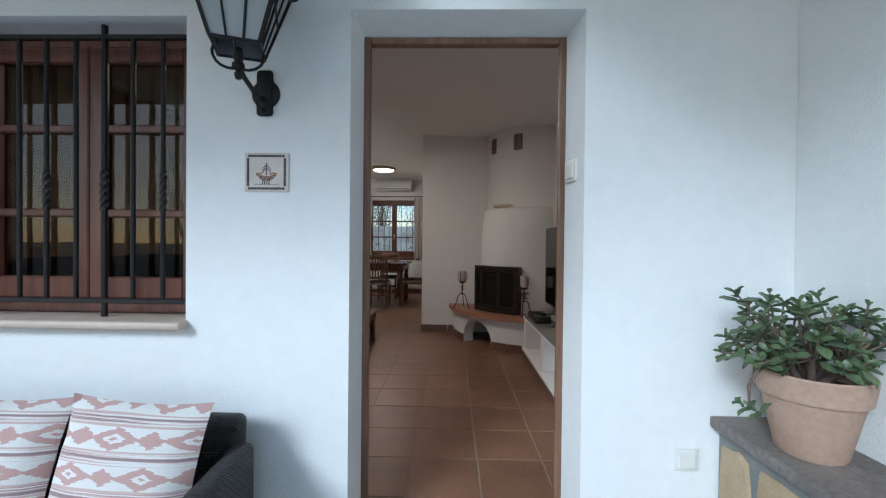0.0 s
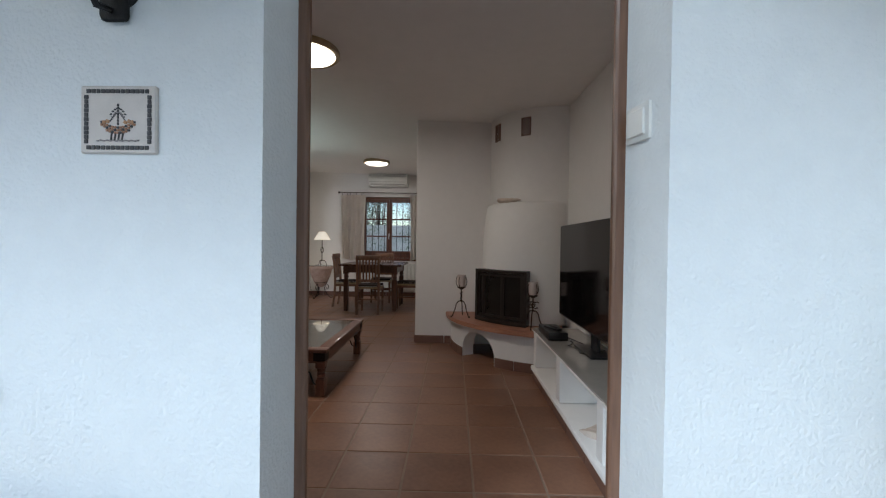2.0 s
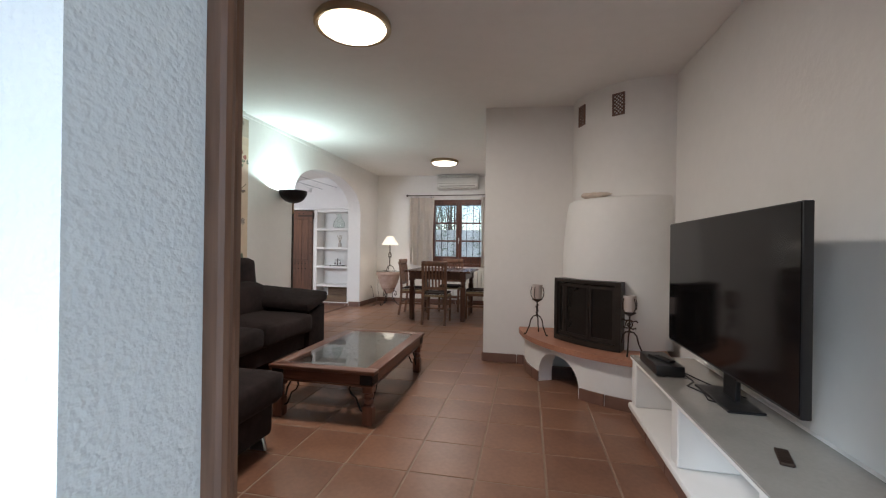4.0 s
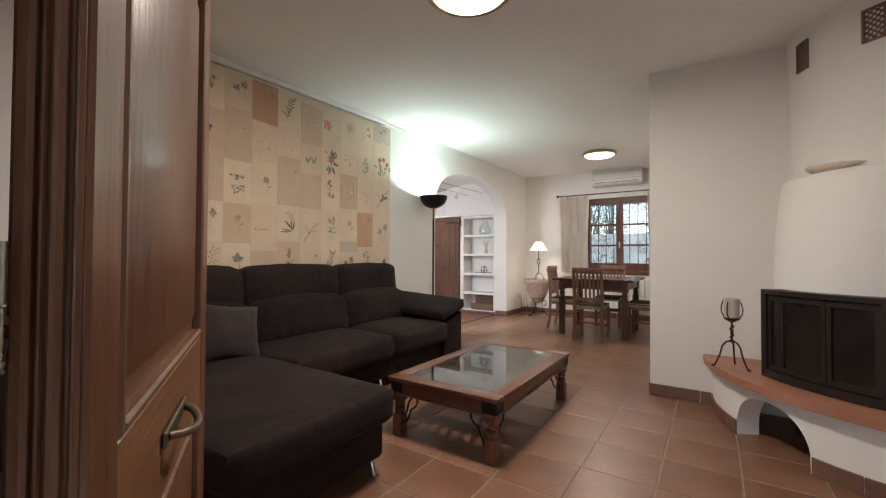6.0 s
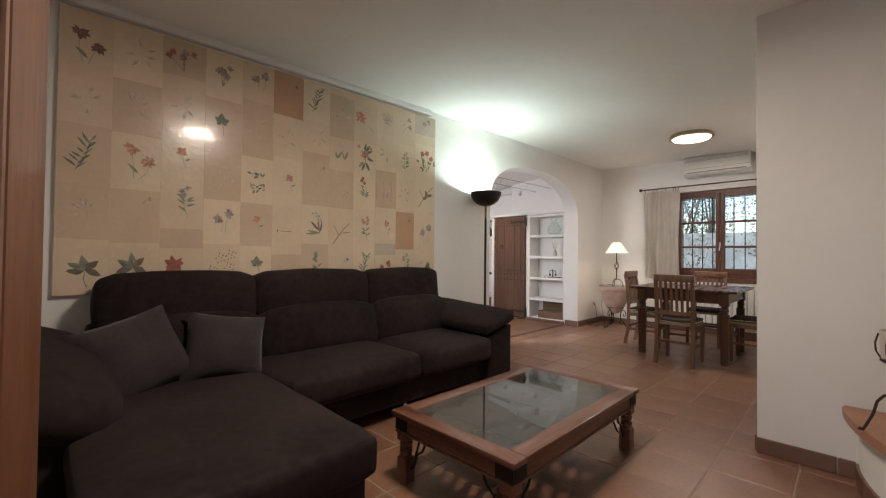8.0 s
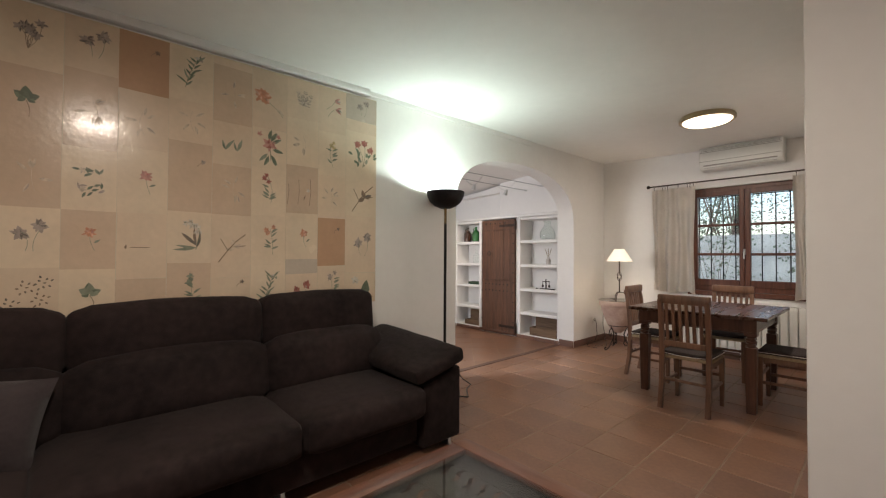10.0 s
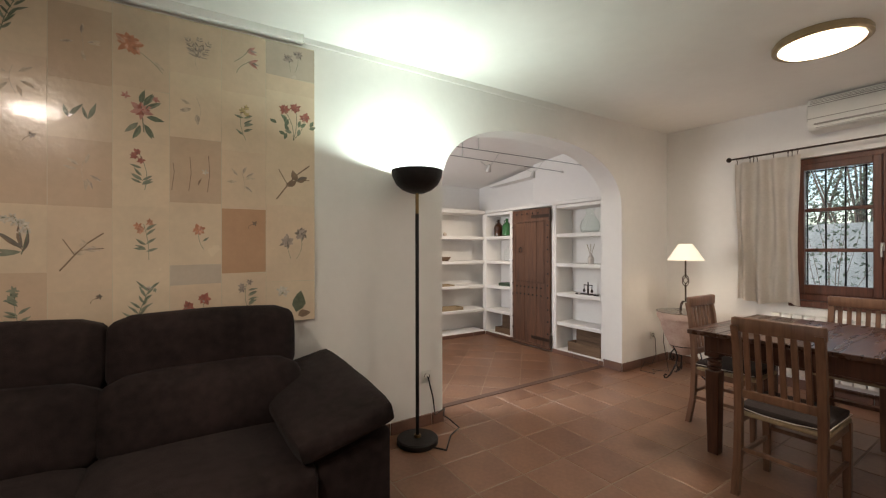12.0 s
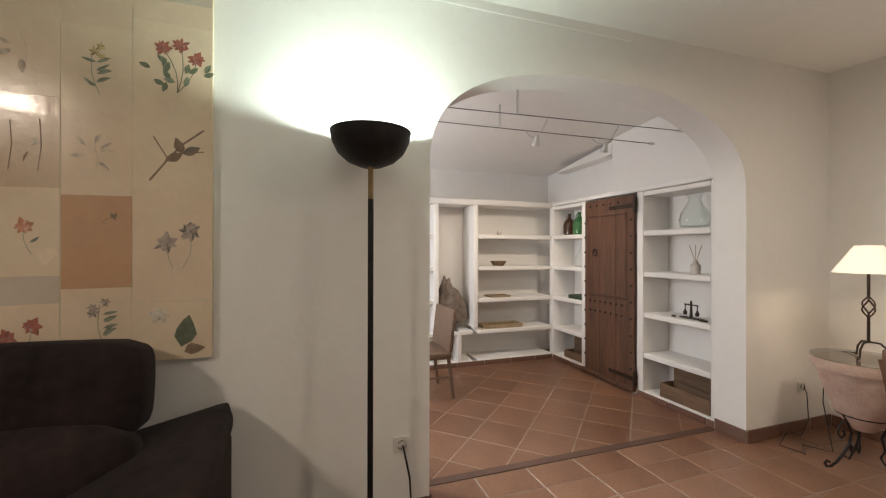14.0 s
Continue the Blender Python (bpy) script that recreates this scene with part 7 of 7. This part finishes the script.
JUG = [(0.06, 0), (0.072, 0.015), (0.073, 0.13), (0.06, 0.17), (0.025, 0.20), (0.018, 0.215), (0.018, 0.24), (0.022, 0.243), (0.022, 0.258), (0.012, 0.26), (0.012, 0.22)]
bottle("brown_jug", -5.06, 9.74, LEV[4], JUG, BROWN_GLASS, "dark brown glass demijohn jug with a handle on a shelf", handle=True)
bottle("green_jug", -4.825, 9.70, LEV[4], JUG, GREEN_GLASS, "green glass jug with a handle on a shelf", handle=True)
bottle("clear_bottle", -4.86, 9.75, LEV[3], [(0.05, 0), (0.062, 0.012), (0.062, 0.12), (0.05, 0.15), (0.018, 0.18), (0.016, 0.23), (0.02, 0.235)], CLEAR_GLASS, "clear glass bottle on a white shelf")
bottle("glass_vase", -3.42, 9.76, LEV[4], [(0.075, 0), (0.105, 0.02), (0.118, 0.07), (0.105, 0.13), (0.065, 0.19), (0.045, 0.235), (0.048, 0.265), (0.066, 0.285), (0.062, 0.285), (0.044, 0.262), (0.041, 0.235), (0.06, 0.19), (0.10, 0.13), (0.112, 0.07), (0.1, 0.024), (0, 0.01)], CLEAR_GLASS, "pale green bulbous clear glass vase on a shelf", "vase")
df = thing("reed_diffuser", "small patterned bottle with scent reeds on a shelf", "reed diffuser", (-3.38, 9.72, LEV[3]))
bm = bmesh.new()
lathe(bm, [(0, LEV[3] + 0.001), (0.034, LEV[3] + 0.002), (0.036, LEV[3] + 0.07), (0.02, LEV[3] + 0.09), (0.016, LEV[3] + 0.11), (0, LEV[3] + 0.11)], -3.38, 9.72, 18)
part("bottle", bm, CREAM, df)
for k in range(6):
    a = k * 1.05
    bm = bmesh.new()
    rod(bm, (-3.38, 9.72, LEV[3] + 0.09), (-3.38 + 0.055 * math.cos(a), 9.72 + 0.04 * math.sin(a), LEV[3] + 0.235), 0.0025, seg=5)
    part("reed", bm, RUSH, df)
sc = thing("brass_scale", "small dark metal balance scale with weights", "scale", (-3.42, 9.72, LEV[2]))
bm = bmesh.new()
box(bm, -3.52, -3.32, 9.70, 9.75, LEV[2] + 0.001, LEV[2] + 0.012, 0.004)
rod(bm, (-3.42, 9.72, LEV[2] + 0.01), (-3.42, 9.72, LEV[2] + 0.15), 0.012, 0.007)
rod(bm, (-3.48, 9.72, LEV[2] + 0.115), (-3.36, 9.72, LEV[2] + 0.115), 0.006)
part("stand", bm, RUST_IRON, sc)
for x in (-3.475, -3.365):
    bm = bmesh.new()
    lathe(bm, [(0.004, LEV[2] + 0.11), (0.004, LEV[2] + 0.075), (0.016, LEV[2] + 0.05), (0.012, LEV[2] + 0.03), (0, LEV[2] + 0.028)], x, 9.72, 10)
    part("pan", bm, RUST_IRON, sc)
for x in (-3.56, -3.30, -3.27):
    bm = bmesh.new()
    rod(bm, (x, 9.69, LEV[2] + 0.001), (x, 9.69, LEV[2] + 0.014), 0.02, 0.016)
    part("weight", bm, RUST_IRON, sc)


def crate(x0, x1, y0, y1, z, h, label, lid=True):
    ob = thing("wooden_crate", label, "crate", ((x0 + x1) / 2, (y0 + y1) / 2, z), group="old wooden boxes")
    for bx in ((x0, x1, y0, y0 + 0.014, 0.012, h), (x0, x1, y1 - 0.014, y1, 0.012, h), (x0, x0 + 0.014, y0 + 0.0145, y1 - 0.0145, 0.012, h), (x1 - 0.014, x1, y0 + 0.0145, y1 - 0.0145, 0.012, h)):
        b = bmesh.new()
        box(b, bx[0], bx[1], bx[2], bx[3], z + bx[4], z + bx[5], 0.002)
        part("side_board", b, CRATE_WOOD, ob)
    b = bmesh.new()
    box(b, x0, x1, y0, y1, z + 0.001, z + 0.0118)
    part("bottom_board", b, CRATE_WOOD, ob)
    if lid:
        b = bmesh.new()
        box(b, x0, x1, y1 + 0.002, y1 + 0.018, z + 0.01, z + h + 0.17, 0.003)
        part("lid", b, CRATE_WOOD, ob, "raised wooden lid")


crate(-3.66, -3.20, 9.645, 9.80, LEV[0], 0.12, "old open wooden box with a raised lid on the bottom shelf")
crate(-5.05, -4.70, 9.66, 9.80, LEV[0], 0.08, "small old wooden box with a raised lid on the bottom shelf")
bm = bmesh.new()
box(bm, -0.13, 0.13, -0.09, 0.09, 0.001, 0.045, 0.004, pose(-4.84, 9.75, LEV[2], 0, 0, 4))
solid("green_box", bm, material("dark_green_box", (0.035, 0.06, 0.035), 0.6, 0, 0.25, 10), "flat dark green box on a white shelf", "box")


def tray(y0, y1, z, rim, label, mat=None):
    ob = thing("tray", label, "tray", (-5.36, (y0 + y1) / 2, z))
    b = bmesh.new()
    box(b, -5.46, -5.26, y0, y1, z + 0.001, z + 0.010, 0.002)
    part("bottom", b, mat or CRATE_WOOD, ob)
    for bx in ((-5.46, -5.45, y0, y1), (-5.27, -5.26, y0, y1), (-5.449, -5.271, y0, y0 + 0.01), (-5.449, -5.271, y1 - 0.01, y1)):
        b = bmesh.new()
        box(b, *bx, z + 0.0105, z + rim, 0.002)
        part("rim", b, mat or CRATE_WOOD, ob)


tray(8.70, 9.22, LEV[1], 0.045, "shallow wooden tray on a white shelf", RUSH)
tray(8.80, 9.06, LEV[2], 0.02, "thin woven mat tray on a white shelf", RUSH)
bm = bmesh.new()
lathe(bm, [(0, LEV[3] + 0.001), (0.06, LEV[3] + 0.001), (0.10, LEV[3] + 0.06), (0.095, LEV[3] + 0.06), (0.058, LEV[3] + 0.012), (0, LEV[3] + 0.012)], -5.36, 8.94, 24)
solid("wooden_bowl", bm, CRATE_WOOD, "small brown wooden bowl on a white shelf", "bowl")
bm = bmesh.new()
bmesh.ops.create_icosphere(bm, subdivisions=2, radius=0.03, matrix=Matrix.Translation((-5.36, 8.95, LEV[4] + 0.029)))
solid("sea_urchin", bm, SHELL, "small pale round shell on a white shelf", "sea shell", 60)
bm = bmesh.new()
bmesh.ops.create_icosphere(bm, subdivisions=4, radius=1.0)
for v in bm.verts:
    q = v.co.copy()
    k = 1 + 0.35 * noise.noise(q * 1.7) + 0.12 * noise.noise(q * 6)
    v.co = Vector((-5.39 + q.x * 0.13 * k, 8.33 + q.y * (0.15 - 0.07 * q.z) * k - 0.05 * q.z, LEV[1] + 0.26 + q.z * 0.27 * k))
low = min(v.co.z for v in bm.verts)
for v in bm.verts:
    v.co.z += LEV[1] - low
solid("driftwood", bm, material("grey_driftwood", (0.20, 0.16, 0.13), 0.9, 0, 0.5, 14, 0.8, 30), "gnarled grey lump of driftwood in a shelf niche", "driftwood", 60)

# wicker chair just inside the arch
wc = thing("wicker_chair", "brown wicker chair turned away inside the annex", "chair", (-4.55, 7.72, 0))
WICKER = material("brown_wicker", (0.16, 0.10, 0.065), 0.7, 0, 0.35, 60, 0.8, 60)
bm = bmesh.new()
for v in box(bm, -4.80, -4.30, 7.92, 7.96, 0.42, 0.79, 0.015, seg=2):
    v.co.y += (v.co.z - 0.42) * 0.12
part("backrest", bm, WICKER, wc)
bm = bmesh.new()
box(bm, -4.80, -4.30, 7.46, 7.95, 0.36, 0.42, 0.015, seg=2)
part("seat", bm, WICKER, wc)
for x, y in ((-4.77, 7.50), (-4.33, 7.50), (-4.77, 7.93), (-4.33, 7.93)):
    bm = bmesh.new()
    rod(bm, (x, y + (0.05 if y > 7.7 else 0), 0), (x, y, 0.37), 0.014, 0.018)
    part("leg", bm, WICKER, wc)
bm = bmesh.new()
tube(bm, [(-4.33, 7.5, 0.2), (-4.33, 7.93, 0.2)], 0.01)
part("stretcher", bm, WICKER, wc)

# cable spotlights
cs = thing("cable_spotlights", "two thin ceiling cables with small steel spotlights", "spotlights", (-3.8, 8.5, 2.3))
WIRES = (((-3.95, 7.0, 2.33), (-3.72, 9.64, 2.27)), ((-3.68, 7.0, 2.34), (-3.42, 9.64, 2.30)))
for a, b in WIRES:
    bm = bmesh.new()
    tube(bm, [a, b], 0.003, 5)
    part("cable", bm, IRON, cs)
    bm = bmesh.new()
    rod(bm, Vector(b), Vector(b) + Vector((0, -0.05, 0)), 0.008, 0.014)
    part("tensioner", bm, STEEL, cs)
    bm = bmesh.new()
    p = Vector(a).lerp(Vector(b), 0.45)
    rod(bm, p, (p.x, p.y, 2.55 + 0.1 * (p.x + 3.13) + 0.01), 0.008)
    part("drop_rod", bm, STEEL, cs)
for t in (0.54, 0.77):
    p, q = (Vector(a).lerp(Vector(b), t) for a, b in WIRES)
    mid = (p + q) / 2 + Vector((0, 0, -0.11))
    for w in (p, q):
        bm = bmesh.new()
        tube(bm, [w, w + Vector((0, 0, -0.02)), w.lerp(mid, 0.5) + Vector((0, 0, -0.02)), mid], 0.004, 5)
        part("arm", bm, STEEL, cs)
    bm = bmesh.new()
    d = Vector((-0.45, 0.1, -0.85)).normalized()
    rod(bm, mid - d * 0.02, mid + d * 0.055, 0.014, 0.032, 16)
    part("spot_head", bm, STEEL, cs)

# strip between the two floors
bm = bmesh.new()
box(bm, -3.175, -3.115, AY0, AY1, -0.01, 0.0035, 0.001)
structure("trim_threshold", bm, THRESH, "narrow dark clay strip across the arch")

# ---- garden seen through the dining window ----
bm = bmesh.new()
box(bm, -9, 7, 15.2, 15.6, -0.3, 1.75)
structure("wall_garden", bm, STONE_WALL, "pale rendered garden wall")
rng = random.Random(8)
for k in range(26):
    bm = bmesh.new()
    bmesh.ops.create_icosphere(bm, subdivisions=2, radius=1.0)
    sx, sy, sz = rng.uniform(0.15, 0.34), rng.uniform(0.12, 0.25), rng.uniform(0.10, 0.2)
    cx, cy = -4.2 + k * 0.25 + rng.uniform(-0.1, 0.1), 14.9 + rng.uniform(-0.25, 0.1)
    for v in bm.verts:
        q = v.co * (1 + 0.3 * noise.noise(v.co * 1.3 + Vector((k, 0, 0))))
        v.co = Vector((cx + q.x * sx, cy + q.y * sy, 0.28 + q.z * sz + (k % 3) * 0.12))
    solid("garden_rock", bm, STONE_WALL, "pale rough rock heaped against the garden wall", "rock", 30, group="garden rocks")
bm = bmesh.new()
box(bm, -6, 4, 14.5, 15.19, -0.3, 0.25)
structure("ground_bank", bm, EARTH, "earth bank along the garden wall")


def shrub(x, y, z, h, wdt, count, seed, name="shrub", label="loose green shrub before the garden wall"):
    r = random.Random(seed)
    ob = thing(name, label, name, (x, y, z))
    st, lv = bmesh.new(), bmesh.new()
    tips = []
    for k in range(9):
        a, e = r.uniform(0, math.tau), r.uniform(0.1, 0.6)
        tip = Vector((x + math.cos(a) * wdt * e, y + math.sin(a) * wdt * e * 0.5, z + h * r.uniform(0.55, 1.0)))
        mid = Vector((x, y, z)).lerp(tip, 0.5) + Vector((r.uniform(-0.1, 0.1), 0, 0.05))
        tube(st, [(x, y, z), mid, tip], [0.010, 0.005, 0.002] if h < 4 else [0.05, 0.025, 0.008], 5)
        tips += [tip, mid.lerp(tip, 0.5), mid]
    for k in range(count):
        c = r.choice(tips) + Vector((r.gauss(0, 0.16) * wdt, r.gauss(0, 0.10) * wdt, r.gauss(0, 0.13) * h))
        d = Vector((r.uniform(-1, 1), r.uniform(-1, 1), r.uniform(-0.6, 0.8))).normalized()
        s = d.cross(Vector((0.3, 0.2, 1))).normalized()
        ln, w = r.uniform(0.05, 0.11), r.uniform(0.014, 0.03)
        lv.faces.new([lv.verts.new(c), lv.verts.new(c + d * ln * 0.5 + s * w), lv.verts.new(c + d * ln), lv.verts.new(c + d * ln * 0.5 - s * w)])
    part("stems", st, STEM, ob)
    part("foliage", lv, FOLIAGE, ob, "", None)


shrub(-0.6, 14.3, -0.3, 2.9, 1.5, 2400, 1)
shrub(-2.4, 14.6, -0.3, 3.0, 1.2, 700, 2)
for x, y, h, w, n, sd_ in ((-2.6, 17.5, 5.2, 2.6, 5200, 3), (0.2, 17.2, 5.0, 2.4, 5200, 4), (-0.9, 19.5, 7.0, 3.4, 6500, 5), (-4.2, 19.0, 6.5, 3.0, 5200, 6), (2.6, 19.0, 6.2, 3.0, 4200, 7)):
    shrub(x, y, -0.3, h, w, n, sd_, "olive_tree", "grey-green tree beyond the garden wall")

for x, sd_ in ((-9.5, 11), (-6.5, 12), (-3.8, 13), (-1.0, 14), (2.2, 15)):
    shrub(x, -9.0 - (sd_ % 3), -0.31, 4.4, 2.6, 2600, sd_, "olive_tree", "grey-green tree at the edge of the terrace garden")

# ---- floor tiles and skirting ----
PITCH, GAP = 0.34, 0.009
mesh_cache = {}


def tile_mesh(w, d, h=0.012, bev=0.0025, mat=TILE, name="floor_tile"):
    key = (round(w, 3), round(d, 3), name)
    if key not in mesh_cache:
        b = bmesh.new()
        x, y, i = w / 2, d / 2, bev
        lo = [b.verts.new(p) for p in ((-x, -y, -h), (x, -y, -h), (x, y, -h), (-x, y, -h))]
        md = [b.verts.new(p) for p in ((-x, -y, -i), (x, -y, -i), (x, y, -i), (-x, y, -i))]
        hi = [b.verts.new(p) for p in ((-x + i, -y + i, 0), (x - i, -y + i, 0), (x - i, y - i, 0), (-x + i, y - i, 0))]
        for q, s in ((lo, md), (md, hi)):
            for k in range(4):
                b.faces.new((q[k], q[(k + 1) % 4], s[(k + 1) % 4], s[k]))
        b.faces.new(hi)
        me = bpy.data.meshes.new(name)
        b.to_mesh(me)
        b.free()
        me.materials.append(mat)
        mesh_cache[key] = me
    return mesh_cache[key]


rng = random.Random(5)


def lay(x0, x1, y0, y1):
    """Square tiles of the living-room grid inside a rectangle, cut at its edges."""
    i0, i1 = math.floor((x0 - 0.352) / PITCH), math.ceil((x1 - 0.352) / PITCH)
    j0, j1 = math.floor((y0 - 3.915) / PITCH), math.ceil((y1 - 3.915) / PITCH)
    for i in range(i0, i1):
        for j in range(j0, j1):
            xa, xb = max(x0, 0.352 + i * PITCH + GAP / 2), min(x1, 0.352 + (i + 1) * PITCH - GAP / 2)
            ya, yb = max(y0, 3.915 + j * PITCH + GAP / 2), min(y1, 3.915 + (j + 1) * PITCH - GAP / 2)
            if xb - xa < 0.02 or yb - ya < 0.02:
                continue
            o = new("floor_tile", tile_mesh(xb - xa, yb - ya))
            o.location = ((xa + xb) / 2, (ya + yb) / 2, rng.uniform(-0.0012, 0.0004))
            o.parent = floor


lay(XW + 0.002, XE - 0.002, 2.72, 6.388)
lay(XW + 0.002, -0.182, 6.39, YN - 0.002)


def clip_poly(p, axis, value, keep_less):
    out = []
    for k in range(len(p)):
        a, b = p[k], p[(k + 1) % len(p)]
        ia, ib = (a[axis] < value) == keep_less, (b[axis] < value) == keep_less
        if ia:
            out.append(a)
        if ia != ib:
            t = (value - a[axis]) / (b[axis] - a[axis])
            out.append((a[0] + (b[0] - a[0]) * t, a[1] + (b[1] - a[1]) * t))
    return out


c45 = math.sqrt(0.5)
for i in range(-12, 13):
    for j in range(-12, 13):
        cx, cy = -4.3 + (i - j) * PITCH * c45, 8.3 + (i + j) * PITCH * c45
        h = (PITCH - GAP) * c45
        p = [(cx - h, cy), (cx, cy - h), (cx + h, cy), (cx, cy + h)]
        for axis, value, less in ((0, -5.60, False), (0, -3.178, True), (1, 6.22, False), (1, SY + 0.05, True)):
            p = clip_poly(p, axis, value, less) if p else p
        if len(p) < 3:
            continue
        b = bmesh.new()
        z = rng.uniform(-0.0012, 0.0004)
        prism(b, [(x - cx, y - cy) for x, y in p], -0.012, 0)
        me = bpy.data.meshes.new("floor_tile")
        b.to_mesh(me)
        b.free()
        me.materials.append(TILE)
        o = new("floor_tile", me)
        o.location = (cx, cy, z)
        o.parent = floor
# plain clay floor in the depth of the arch
for k in range(7):
    ya = AY0 + k * 0.34
    yb = min(AY1, ya + 0.331)
    if yb - ya > 0.03:
        o = new("floor_tile", tile_mesh(0.205, yb - ya))
        o.location = (-3.005, (ya + yb) / 2, 0)
        o.parent = floor

base = structure("baseboard", (lambda b: (box(b, XW - 0.02, XW - 0.01, 6.0, 6.1, 0.0, 0.02), b)[1])(bmesh.new()), SKIRT, "terracotta skirting tiles along the walls")


def skirt(xa, ya, xb, yb, nx, ny, high=0.088):
    """A run of skirting tiles along a wall; nx, ny points into the room."""
    ln = math.hypot(xb - xa, yb - ya)
    ux, uy = (xb - xa) / ln, (yb - ya) / ln
    s = 0.0
    while s < ln - 0.01:
        w = min(0.333, ln - s)
        key = ("skirt", round(w, 3), high)
        if key not in mesh_cache:
            b = bmesh.new()
            box(b, -w / 2, w / 2, -0.006, 0.006, 0.001, high, 0.003)
            me = bpy.data.meshes.new("skirting_tile")
            b.to_mesh(me)
            b.free()
            me.materials.append(SKIRT)
            mesh_cache[key] = me
        o = new("skirting_tile", mesh_cache[key])
        m = s + w / 2
        o.location = (xa + ux * m + nx * 0.008, ya + uy * m + ny * 0.008, 0)
        o.rotation_euler = (0, 0, math.atan2(uy, ux))
        o.parent = base
        s += 0.34


skirt(XW, 2.80, XW, AY0, 1, 0)
skirt(XW, AY1, XW, YN, 1, 0)
skirt(XW + 0.02, YN, -0.2, YN, 0, -1)
skirt(-0.18, 6.41, -0.18, YN, -1, 0)
skirt(-0.18, 6.39, 0.225, 6.39, 0, -1)
skirt(-3.12, AY1, XW, AY1, 0, -1)
skirt(-3.12, AY0, XW, AY0, 0, 1)
skirt(XW + 0.02, 2.79, -0.22, 2.79, 0, 1)
skirt(0.68, 2.79, 0.92, 2.79, 0, 1)
skirt(-5.21, SY, -4.66, SY, 0, -1, 0.05)
skirt(-3.88, SY, -3.14, SY, 0, -1, 0.05)
skirt(SXW, 7.0, SXW, SY - 0.02, 1, 0, 0.05)
